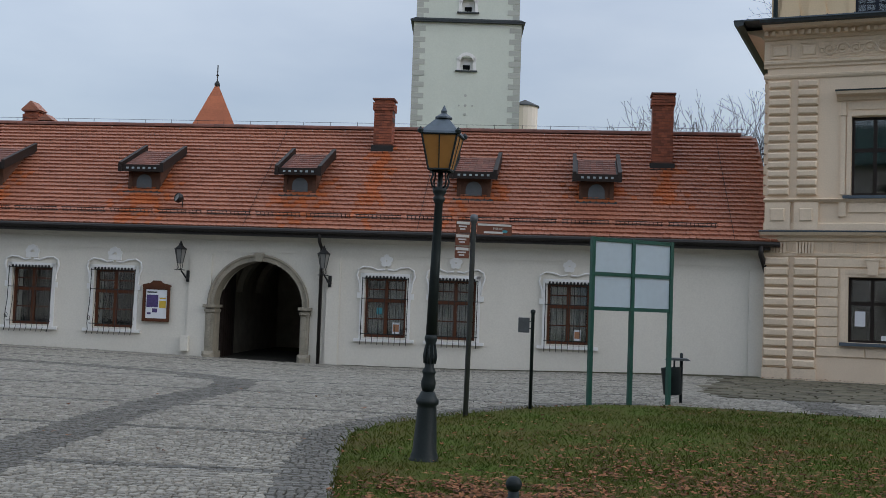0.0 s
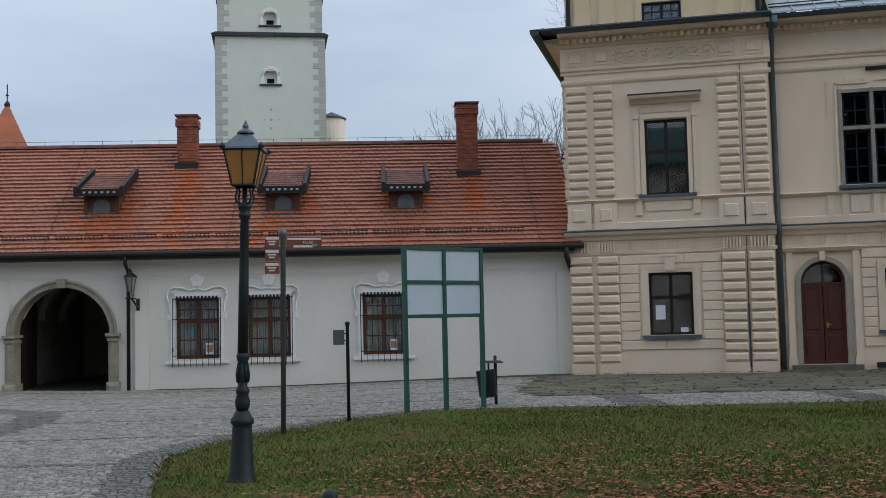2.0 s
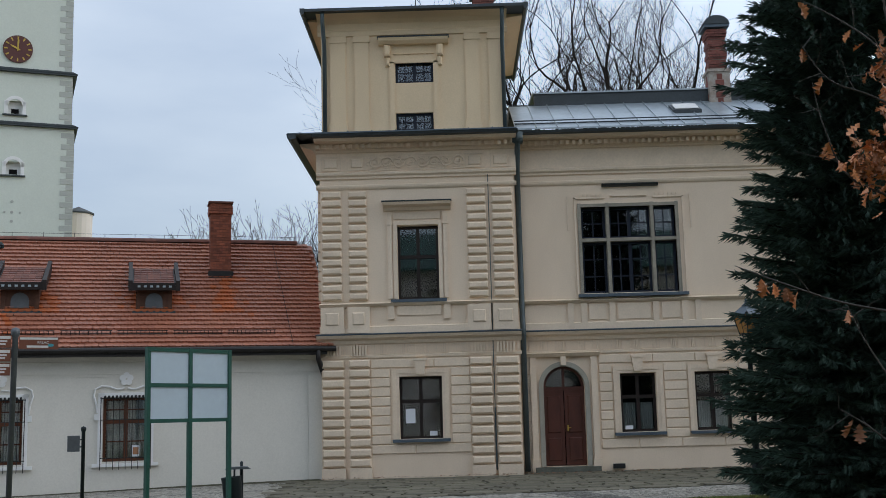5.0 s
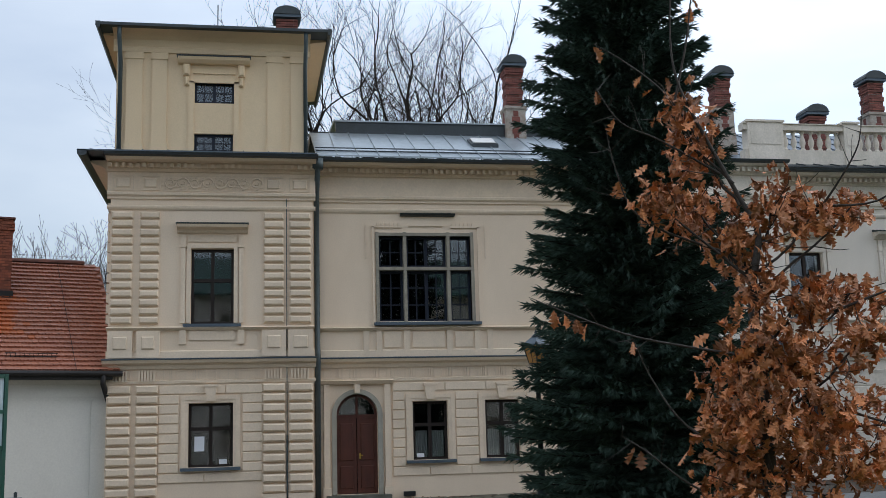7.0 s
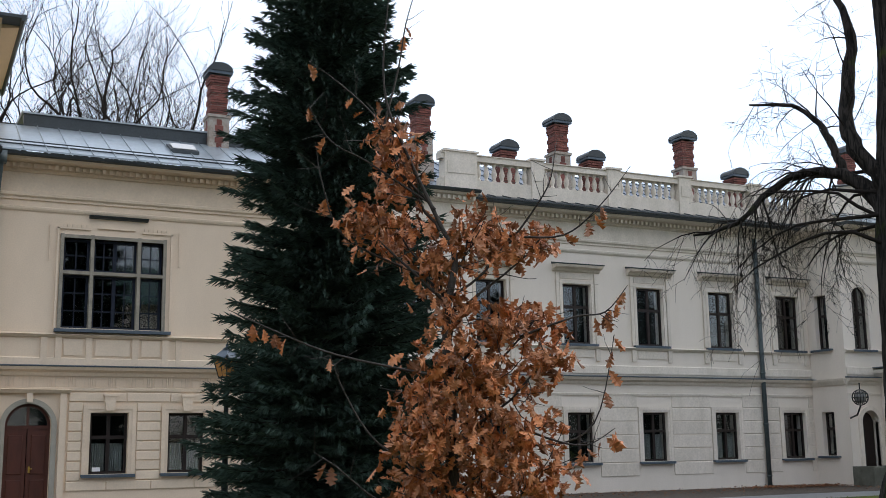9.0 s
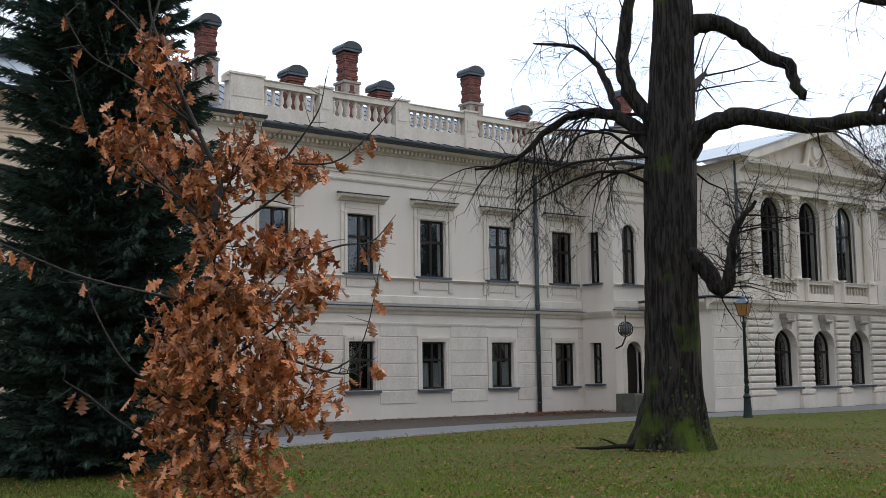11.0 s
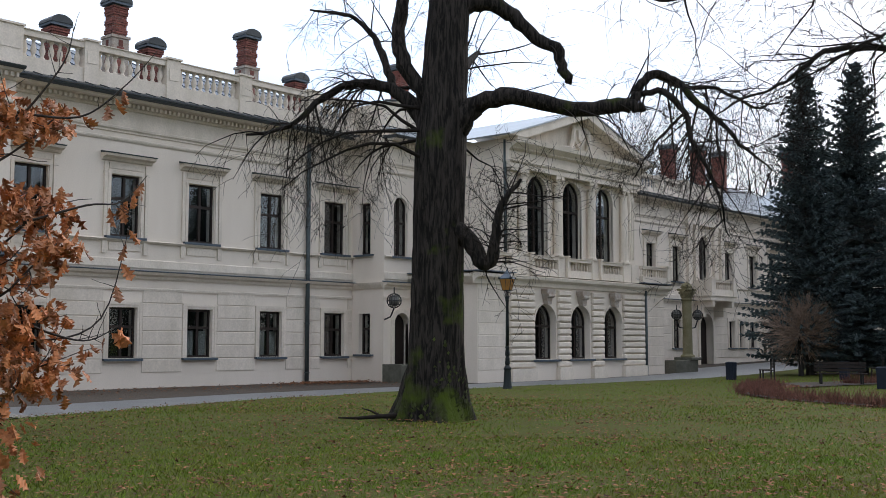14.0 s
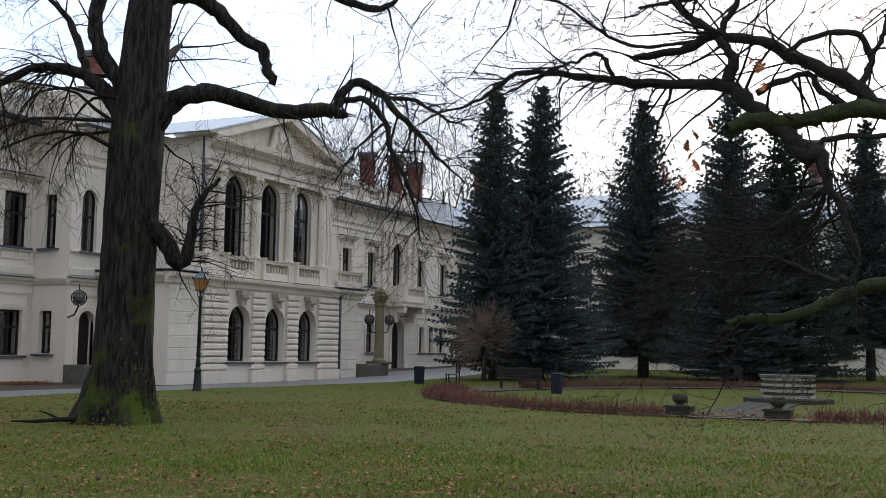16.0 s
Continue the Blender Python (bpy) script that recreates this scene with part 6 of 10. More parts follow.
# ---- gatehouse ----
GATE = pose(-3.9, 33.3, 0, 0, 0, 16.29)
gate = thing("gatehouse", GATE, "low white gatehouse with red tiled roof and arched gateway", "house")
GL = 34.0
GW = [(-22.33, 1.28), (-19.65, 1.28), (-11.15, 1.26), (-9.05, 1.24), (-5.68, 1.24)]
GA, GR, GSP = -15.05, 1.40, 1.45
hol = [(s - w / 2, s + w / 2, 0.66, 2.44) for s, w in GW] + [(GA - GR, GA + GR, -0.5, GSP + GR)]
bm = B()
wall(bm, -GL, 0.0, -0.6, 3.75, 0.0, 0.7, hol)
arch_head(bm, GA, GR, GSP, GSP + GR, 0.0, 0.7)
box(bm, -GL, 0, 8.3, 8.9, -0.6, 3.75)
box(bm, -GL, -GL + 0.5, 0.7, 8.3, -0.6, 3.75)
part("wall", bm, "white", gate, "white limewashed wall")
# gate passage
bm = B()
box(bm, GA - GR - 0.5, GA - GR - 0.1, 0.7, 8.3, -0.6, 3.7)
box(bm, GA + GR + 0.1, GA + GR + 0.5, 0.7, 8.3, -0.6, 3.7)
box(bm, GA - GR - 0.1, GA + GR + 0.1, 7.9, 8.3, -0.6, 3.7)
box(bm, GA - GR - 0.1, GA + GR + 0.1, 0.7, 7.9, 3.5, 3.7)
for y in (2.6, 4.8):
    arch_ring(bm, GA, 1.9, GR - 0.1, GR + 0.1, y, y + 0.4, 12)
part("passage_wall", bm, "stone", gate, "dim plastered passage walls")
bm = B()
box(bm, -GL, 0, -0.02, 0.0, 3.02, 3.1)
moulding(bm, [(0, 3.45), (-0.06, 3.46), (-0.1, 3.55), (-0.22, 3.66), (-0.24, 3.75), (0, 3.75)][::-1], -GL, 0)
box(bm, -GL, 0, -0.05, 0.0, 3.10, 3.13)
for a, b in ((-17.25, -16.55), (-12.95, -12.55), (-0.5, 0.0)):
    box(bm, a, b, -0.06, 0.0, -0.5, 3.0)
part("wall_trim", bm, "white", gate)
# stone portal
bm = B()
arch_ring(bm, GA, GSP, GR - 0.02, GR + 0.18, -0.10, 0.5, 24)
part("portal_arch", bm, "stone", gate, "weathered sandstone arch")
bm = B()
tube(bm, [(x, -0.10, z) for x, z in arc(GA, GSP, GR + 0.15, 0, 180, 28)], 0.045, 8)
part("portal_moulding", bm, "stone", gate)
bm = B()
prism(bm, [(GA - 0.1, GSP + GR - 0.03), (GA + 0.1, GSP + GR - 0.03), (GA + 0.15, GSP + GR + 0.22), (GA - 0.15, GSP + GR + 0.22)], -0.18, 0)
part("portal_keystone", bm, "stone", gate)
for s in (-1, 1):
    bm = B()
    xc = GA + s * (GR + 0.08)
    box(bm, xc - 0.13, xc + 0.13, -0.12, 0.5, 0.05, 1.38)
    box(bm, xc - 0.06, xc + 0.06, -0.15, -0.12, 0.2, 1.2)
    part("portal_pier", bm, "stone", gate)
    bm = B()
    box(bm, xc - 0.16, xc + 0.16, -0.17, 0.498, 1.24, 1.33)
    box(bm, xc - 0.2, xc + 0.2, -0.22, 0.5, 1.38, 1.47)
    box(bm, xc - 0.19, xc + 0.19, -0.24, 0.5, -0.5, 0.05, 0.1)
    part("portal_impost", bm, "stone", gate)
bm = B()
box(bm, GA - GR, GA - GR + 0.08, 0.55, 1.9, -0.3, 2.6)
for k in range(6):
    box(bm, GA - GR + 0.08, GA - GR + 0.1, 0.58 + k * 0.22, 0.77 + k * 0.22, -0.25, 2.55)
part("gate_leaf", bm, "dark_wood", gate, "open dark timber gate leaf")


def stucco_frame(parent, xc, w, z0, z1, rose):
    """White stucco surround with scrolled shoulders and a rosette or shell on top."""
    bm = B()
    for s in (-1, 1):
        box(bm, xc + s * (w / 2 + 0.02), xc + s * (w / 2 + 0.14), -0.04, 0.02, z0 - 0.05, z1 + 0.14)
        pts = [(xc + s * x, -0.03, z1 + z) for x, z in ((0.05, 0.26), (0.25, 0.23), (0.45, 0.31), (0.68, 0.33), (0.84, 0.24), (0.88, 0.06), (0.80, -0.18), (0.78, -0.42))]
        tube(bm, pts, 0.032, 6)
        box(bm, xc + s * 0.70, xc + s * 0.86, -0.05, 0.02, z1 - 0.62, z1 - 0.45)
    box(bm, xc - w / 2 - 0.14, xc + w / 2 + 0.14, -0.04, 0.02, z1 + 0.02, z1 + 0.14)
    box(bm, xc - w / 2 - 0.28, xc + w / 2 + 0.28, -0.10, 0.02, z0 - 0.14, z0 - 0.05)
    if rose:
        for k in range(5):
            a = math.pi / 2 + k * 2 * math.pi / 5
            prism(bm, [(xc + 0.11 * math.cos(a) + 0.09 * math.cos(t), z1 + 0.52 + 0.11 * math.sin(a) + 0.09 * math.sin(t)) for t in [i * math.pi / 4 for i in range(8)]], -0.06 - 0.002 * k, 0.02)
    else:
        for k in range(5):
            a = math.pi * (0.14 + 0.18 * k)
            prism(bm, [(xc + 0.16 * math.cos(a) + 0.085 * math.cos(t), z1 + 0.42 + 0.2 * math.sin(a) + 0.085 * math.sin(t)) for t in [i * math.pi / 4 for i in range(8)]], -0.06 - 0.002 * k, 0.02)
        box(bm, xc - 0.2, xc + 0.2, -0.06, 0.02, z1 + 0.3, z1 + 0.46)
    part("stucco_frame", bm, "white_trim", parent, pieces="trim_block")


def window_grille(parent, xc, w, z0, z1, belly):
    bm = B()
    n = 8
    for i in range(n + 1):
        x = xc - w / 2 - 0.06 + (w + 0.12) * i / n
        edge = i in (0, n)
        pts = [(x, -0.10, z1 + 0.02), (x, -0.14, z0 + 0.75), (x, -0.16 - belly * 0.5, z0 + 0.4), (x, -0.14 - belly, z0 + 0.12), (x, -0.16 - belly * 0.4, z0 - 0.08), (x, -0.22 - belly * 0.6, z0 - 0.22)]
        tube(bm, pts, 0.013 if edge else 0.009, 5)
    for z in (z1 - 0.02, z0 + 0.1, z1 - 0.62):
        tube(bm, [(xc - w / 2 - 0.08, -0.12, z), (xc + w / 2 + 0.08, -0.12, z)], 0.012, 5)
    for i in range(12):
        x = xc - w / 2 + w * (i + 0.5) / 12
        box(bm, x - 0.03, x + 0.03, -0.11, -0.09, z1 - 0.02, z1 + 0.06)
    for s in (-1, 1):
        c = xc + s * (w / 2 + 0.06)
        tube(bm, [(c, -0.16 - 0.12 * (1 - k / 12) * math.cos(k * 0.75), z0 + 0.25 + 0.12 * (1 - k / 12) * math.sin(k * 0.75)) for k in range(11)], 0.009, 5)
    part("window_grille", bm, "wrought", parent, "black wrought iron window grille")


for i, (s, w) in enumerate(GW):
    window(gate, s, w, 0.66, 2.44, 0.0, "brown_wood", transom=0.62, bars=(0, 1), recess=0.15, sill=0, curtain=0.95 if i > 1 else 0)
    stucco_frame(gate, s, w, 0.66, 2.44, i > 1)
    window_grille(gate, s, w, 0.66, 2.44, 0.12 if i < 2 else 0.02)
# roof: boarding, tiles, ridge, gutter, snow guards
RS, RZ0, RZ1, RD = 4.5, 3.80, 7.62, 4.72
bm = B()
moulding(bm, [(-0.42, RZ0 - 0.12), (-0.42, RZ0 - 0.02), (RS, RZ1 - 0.03), (9.4, RZ0 - 0.02), (9.4, RZ0 - 0.12), (RS, RZ1 - 0.2)], -GL - 0.2, 0.35)
roof = part("roof", bm, "tile", gate, "red plain-tile roof with slightly uneven courses")
rows_n, slope = 27, Vector((0, RS + 0.45, RZ1 - RZ0)).normalized()
up = Vector((0, -slope.z, slope.y))
length = math.hypot(RS + 0.45, RZ1 - RZ0)


def tile_verts(s, k, tw, th, rnd):
    """The corners of one rounded plain tile in course k, at s along the roof."""
    base = Vector((s, -0.48, RZ0)) + slope * (k * length / rows_n)
    a = rnd.uniform(-0.004, 0.006)
    g = 0.004
    pts = []
    for x, d in ((g, 0.022), (0.25 * tw, 0.0), (0.75 * tw, 0.0), (tw - g, 0.022), (tw - g, th), (g, th)):
        lift = 0.078 - 0.062 * d / th + a
        pts.append(base + Vector((x, 0, 0)) + slope * d + up * lift)
    low = [p - up * 0.054 for p in pts[:4]]
    return pts + low


def tile_faces(o):
    return [(o, o + 1, o + 2, o + 3, o + 4, o + 5), (o + 6, o + 7, o + 1, o), (o + 7, o + 8, o + 2, o + 1), (o + 8, o + 9, o + 3, o + 2)]


rnd = random.Random(4)
verts, faces, clean_v, clean_f = [], [], [], []
tw, th = 0.19, length / rows_n * 1.12
cols_n = int(GL / tw) + 2
near_tiles = []
for k in range(rows_n):
    for c in range(cols_n):
        s = -GL + c * tw + (tw / 2 if k % 2 else 0) + rnd.uniform(-0.004, 0.004)
        if s + tw > 0.36:
            continue
        v = tile_verts(s, k, tw, th, rnd)
        if k < 8 and -9.0 < s < -2.0 and len(near_tiles) < 290:
            near_tiles.append(v)
            continue
        # rain running off the dormers and chimneys keeps a streak of tiles clean
        d = k * length / rows_n
        wash = 0.0
        for sd, top, half in ((-24.6, 2.9, 0.95), (-19.3, 2.9, 0.95), (-14.2, 2.9, 0.95), (-8.7, 2.9, 0.95), (-4.93, 2.9, 0.95), (-12.0, 4.9, 0.5), (-2.85, 4.3, 0.6)):
            if d < top:
                wash = max(wash, (1.25 - abs(s - sd) / half) * min(1.0, 0.35 + d / top) if abs(s - sd) < 1.3 * half else 0.0)
        clean = rnd.random() < wash * 0.85
        vv, ff = (clean_v, clean_f) if clean else (verts, faces)
        o = len(vv)
        vv += v
        ff += tile_faces(o)
for vv, ff, m, lab in ((verts, faces, "tile", "weathered red plain roof tiles"), (clean_v, clean_f, "tile_clean", "rain-washed orange roof tiles")):
    me = bpy.data.meshes.new("roof_tiles")
    me.from_pydata(vv, [], ff)
    me.materials.append(M[m])
    ob = new("roof_tiles", me)
    ob.parent = gate
    tagged(ob, kind="stuff", label=lab)
bm = B()
for i in range(int(GL / 0.36)):
    s = -GL + i * 0.36
    pts = [(RS - 0.16 * math.cos(t), RZ1 + 0.02 + 0.13 * math.sin(t)) for t in [math.pi * j / 6 for j in range(7)]]
    moulding(bm, [(p[0], p[1]) for p in pts], s, s + 0.37)
tagged(part("ridge_tile", bm, "tile_dark", gate), kind="stuff")
bm = B()
for i in range(int(GL / 0.95)):
    s = -GL + i * 0.95
    tube(bm, [(s, RS, RZ1 + 0.12), (s, RS, RZ1 + 0.28)], 0.008, 4)
tube(bm, [(-GL, RS, RZ1 + 0.26), (0, RS, RZ1 + 0.26)], 0.006, 4)
for sx in (-15.5, -10.2, -1.0):
    a = Vector((sx, -0.45, RZ0)) + up * 0.1
    b = Vector((sx, -0.45, RZ0)) + slope * length + up * 0.1
    tube(bm, [a, b], 0.008, 4)
part("lightning_conductor", bm, "wrought", gate)
bm = B()
tube(bm, [(-GL, -0.56, RZ0 - 0.06), (0.25, -0.56, RZ0 - 0.06)], 0.085, 10)
box(bm, -GL, 0.0, -0.52, -0.2, RZ0 - 0.22, RZ0 - 0.13)
box(bm, -GL, 0.0, -0.47, -0.44, RZ0 - 0.14, RZ0 + 0.02)
part("gutter", bm, "rust_metal", gate, "dark brown eaves gutter")
bm = B()
for i in range(int(GL / 1.55)):
    s = -GL + 0.15 + i * 1.55
    base = Vector((s, -0.45, RZ0)) + slope * 0.62
    for h in (0.09, 0.2):
        p = base + up * h
        tube(bm, [p, p + Vector((1.4, 0, 0))], 0.013, 4)
    for j in range(12):
        p = base + Vector((0.04 + j * 0.12, 0, 0))
        tube(bm, [p + up * 0.06, p + up * 0.21], 0.009, 4)
tagged(part("snow_guard", bm, "rust_metal", gate, "row of dark iron snow guards"), kind="stuff")
for s, dy in ((-13.12, 0), (-0.12, 0)):
    bm = B()
    if s < -1:
        tube(bm, [(s, -0.56, RZ0 - 0.1), (s, -0.5, RZ0 - 0.35), (s, -0.12, RZ0 - 0.55), (s, -0.12, -0.3)], 0.055, 8)
    else:
        tube(bm, [(s - 0.15, -0.56, RZ0 - 0.1), (s - 0.15, -0.54, RZ0 - 0.35), (s + 0.05, -0.15, RZ0 - 0.75), (s + 0.12, -0.14, RZ0 - 1.0), (s + 0.12, -0.14, 1.2), (s + 0.12, -0.14, -0.2)], 0.075, 8)
    part("downpipe", bm, "rust_metal", gate, smooth=True)


def roof_z(y):
    return RZ0 + (y + 0.45) * (RZ1 - RZ0) / (RS + 0.45)


def dormer(s, y):
    """A small shed dormer with a tiled lid, boarded front and a half-round light."""
    d = part("dormer", B(), "dormer_wood", gate)
    z0 = roof_z(y) - 0.05
    w = 1.05
    bm = B()
    box(bm, s - w / 2, s + w / 2, y, y + 0.05, z0, z0 + 0.72)
    box(bm, s - w / 2, s - w / 2 + 0.12, y - 0.03, y, z0, z0 + 0.72)
    box(bm, s + w / 2 - 0.12, s + w / 2, y - 0.03, y, z0, z0 + 0.72)
    for sg in (-1, 1):
        x = s + sg * (w / 2 - 0.03)
        v = [(y, z0), (y, z0 + 0.72), (y + 1.35, z0 + 1.25), (y + 1.5, roof_z(y + 1.5))]
        moulding(bm, v, x - 0.03, x + 0.03)
    part("dormer_front", bm, "dormer_wood", d, "weathered brown boards")
    bm = B()
    prism(bm, [(s - 0.25, z0 + 0.12), (s + 0.25, z0 + 0.12), *arc(s, z0 + 0.32, 0.25, 0, 180, 10)], y - 0.02, y - 0.005)
    part("half_round_pane", bm, "sign_grey", d, "round-headed dusty pane")
    bm = B()
    box(bm, s - w / 2 - 0.14, s + w / 2 + 0.14, y - 0.34, y - 0.30, z0 + 0.62, z0 + 0.84)
    part("dormer_fascia", bm, "dark_wood", d)
    bm = B()
    a = w / 2 + 0.16
    moulding(bm, [(y - 0.32, z0 + 0.72), (y - 0.32, z0 + 0.78), (y + 1.55, z0 + 1.52), (y + 1.55, z0 + 1.44)], s - a, s + a)
    part("dormer_lid", bm, "rust_metal", d, "dark underside")
    bm = B()
    for k in range(7):
        yy, zz = y - 0.3 + k * 0.25, z0 + 0.80 + k * 0.25 * 0.395
        for j in range(6):
            xx = s - a + 0.1 + j * (2 * a - 0.2) / 6
            v = [(yy, zz), (yy, zz + 0.03), (yy + 0.27, zz + 0.115), (yy + 0.27, zz + 0.09)]
            moulding(bm, v, xx + 0.005, xx + (2 * a - 0.2) / 6 - 0.005)
    tagged(part("dormer_tiles", bm, "tile_dark", d), kind="stuff")
    for sg in (-1, 1):
        bm = B()
        x = s + sg * a
        moulding(bm, [(y - 0.38, z0 + 0.60), (y - 0.38, z0 + 0.90), (y + 1.75, z0 + 1.76), (y + 1.75, z0 + 1.46)], x - 0.06, x + 0.06)
        part("dormer_verge", bm, "dark_wood", d)
    bm = B()
    for k in range(6):
        box(bm, s - 0.48 + k * 0.18, s - 0.40 + k * 0.18, y - 0.36, y - 0.343, z0 + 0.70, z0 + 0.76)
    part("dormer_flashing", bm, "zinc", d)
    bm = B()
    box(bm, s - w / 2 - 0.1, s + w / 2 + 0.1, y - 0.2, y, z0 - 0.12, z0 + 0.02)
    part("dormer_apron", bm, "dark_metal", d)


for s in (-24.6, -19.3, -14.2, -8.7, -4.93):
    dormer(s, 1.15)

# ---- trees ----
def quick(name, verts, faces, material, parent=None, label="", kind="", smooth=False):
    me = bpy.data.meshes.new(name)
    me.from_pydata(verts, [], faces)
    me.materials.append(M[material])
    if smooth:
        me.shade_smooth()
    ob = new(name, me)
    if parent:
        ob.parent = parent
    return tagged(ob, label, kind=kind)


class Wood:
    """Collects tapered limbs into one mesh."""
    def __init__(self):
        self.v, self.f = [], []

    def limb(self, pts, radii, n):
        ref = None
        o = len(self.v)
        for i, p in enumerate(pts):
            d = (pts[min(i + 1, len(pts) - 1)] - pts[max(i - 1, 0)])
            d = d.normalized() if d.length > 1e-6 else Vector((0, 0, 1))
            if ref is None:
                ref = d.cross(Vector((0.3, 0.2, 1)) if abs(d.z) < 0.9 else Vector((1, 0.2, 0))).normalized()
            ref = (ref - d * ref.dot(d)).normalized()
            w = d.cross(ref)
            for k in range(n):
                a = 2 * math.pi * k / n
                self.v.append(p + radii[i] * (math.cos(a) * ref + math.sin(a) * w))
        for i in range(len(pts) - 1):
            for k in range(n):
                j = (k + 1) % n
                self.f.append((o + i * n + k, o + i * n + j, o + (i + 1) * n + j, o + (i + 1) * n + k))

    def put(self, name, material, parent, label="", kind=""):
        return quick(name, self.v, self.f, material, parent, label, kind, True)


def wander(rnd, start, d, length, steps, bend, droop):
    """A crooked line that starts along d and sags or rises by droop."""
    pts, p, d = [start.copy()], start.copy(), d.normalized()
    for i in range(steps):
        d = (d + Vector((rnd.gauss(0, bend), rnd.gauss(0, bend), rnd.gauss(0, bend) + droop))).normalized()
        p = p + d * length / steps
        pts.append(p.copy())
    return pts


def twigs(wood, rnd, pts, r0, r1, level, count, length, droop, bend=0.12, n=4, side=None, along_min=0.2, along_max=0.9, rmin=0.0035, kids=(4, 5)):
    """Grows side shoots along a line, and shoots on those, level by level."""
    for c in range(count):
        k = rnd.uniform(0.15, 1.0) * (len(pts) - 1)
        i = min(int(k), len(pts) - 2)
        p = pts[i].lerp(pts[i + 1], k - i)
        along = (pts[i + 1] - pts[i]).normalized()
        d = Vector((rnd.gauss(0, 1), rnd.gauss(0, 1), rnd.gauss(0, 0.7)))
        d = (d - along * d.dot(along)).normalized() + along * rnd.uniform(along_min, along_max)
        if side is not None:
            d += side
        ln = length * rnd.uniform(0.45, 1.2)
        steps = (5 if level else 3) if rmin < 0.01 else (4, 2, 1)[2 - level]
        q = wander(rnd, p, d, ln, steps, bend, droop)
        ra = r0 + (r1 - r0) * k / (len(pts) - 1)
        ra = max(min(ra * 0.55, ln * 0.013), rmin)
        wood.limb(q, [max(ra * (1 - 0.75 * j / steps), rmin * 0.5) for j in range(steps + 1)], (n if level else 3) if rmin < 0.01 else 3)
        if level:
            twigs(wood, rnd, q, ra, ra * 0.25, level - 1, kids[level - 1], ln * 0.58, droop, bend, max(3, n - 1), side, along_min, along_max, rmin, kids)


def smooth_line(pts, radii, per=4):
    out, rad = [], []
    for i in range(len(pts) - 1):
        p0, p1, p2, p3 = pts[max(i - 1, 0)], pts[i], pts[i + 1], pts[min(i + 2, len(pts) - 1)]
        for k in range(per):
            t = k / per
            out.append(0.5 * (2 * p1 + (p2 - p0) * t + (2 * p0 - 5 * p1 + 4 * p2 - p3) * t * t + (3 * p1 - p0 - 3 * p2 + p3) * t ** 3))
            rad.append(radii[i] + (radii[i + 1] - radii[i]) * t)
    out.append(pts[-1])
    rad.append(radii[-1])
    return out, rad


# -- the great lime tree on the lawn --
TB, TAZ = Vector((17.5, 15.6, 0)), radians(48.3)
RIGHT = Vector((math.cos(TAZ), -math.sin(TAZ), 0))
AWAY = Vector((math.sin(TAZ), math.cos(TAZ), 0))


def tp(r, z, dep=0.0):
    k = 1 + dep / 23.4
    return RIGHT * r * k + AWAY * dep + Vector((0, 0, 1.6 + (z - 1.6) * k))


lime = thing("lime_tree", pose(*TB), "old bare lime tree with dark furrowed bark and mossy foot", "tree")
rnd = random.Random(11)
w = Wood()
n = 72
line, rad = smooth_line([tp(0.06, -0.2), tp(0.08, 0.5), tp(0.13, 1.6), tp(0.18, 3.6), tp(0.22, 5.4), tp(0.3, 7.2), tp(0.4, 9.2), tp(0.3, 11.5), tp(0.5, 14)], [0.84, 0.64, 0.55, 0.50, 0.52, 0.46, 0.40, 0.28, 0.12], 14)
w.limb(line, rad, n)
for i, v in enumerate(w.v):
    c = line[i // n]
    d = v - c
    a = math.atan2(d.y, d.x)
    foot = max(0, 1 - v.z / 1.1)
    ridge = abs(noise.noise((math.cos(a) * 5.5, math.sin(a) * 5.5, v.z * 0.55 + 3))) + 0.5 * abs(noise.noise((math.cos(a) * 11, math.sin(a) * 11, v.z * 1.3)))
    k = 0.97 + 0.03 * math.sin(5 * a + v.z * 0.5) + 0.16 * ridge + foot * (0.26 * max(0, math.sin(3 * a + 1.0)) + 0.14 * max(0, math.sin(5 * a)))
    w.v[i] = c + d * k
w.put("trunk", "lime_bark", lime, "dark furrowed bark with green moss at the foot")
bm = B()
for k in range(700):
    a, z = rnd.uniform(0, 6.283), abs(rnd.gauss(0, 0.75))
    if math.sin(a + 2.2) < -0.25 and z > 0.4:
        continue
    rr_ = (0.62 if z > 1.2 else 0.86 - 0.2 * z) * rnd.uniform(0.93, 1.0)
    p = tp(0.1, z) + Vector((math.cos(a), math.sin(a), 0)) * rr_
    s = rnd.uniform(0.02, 0.05)
    t = Vector((-math.sin(a), math.cos(a), 0)) * s
    u = Vector((rnd.gauss(0, 0.2) * s, rnd.gauss(0, 0.2) * s, s * 1.2)) + Vector((math.cos(a), math.sin(a), 0)) * s * 0.4
    bm.faces.new([bm.verts.new(p - t), bm.verts.new(p + t * 0.2 - u), bm.verts.new(p + t), bm.verts.new(p + u)])
tagged(part("ivy_and_moss", bm, "moss_leaf", lime, "moss and ivy leaves"), kind="stuff")
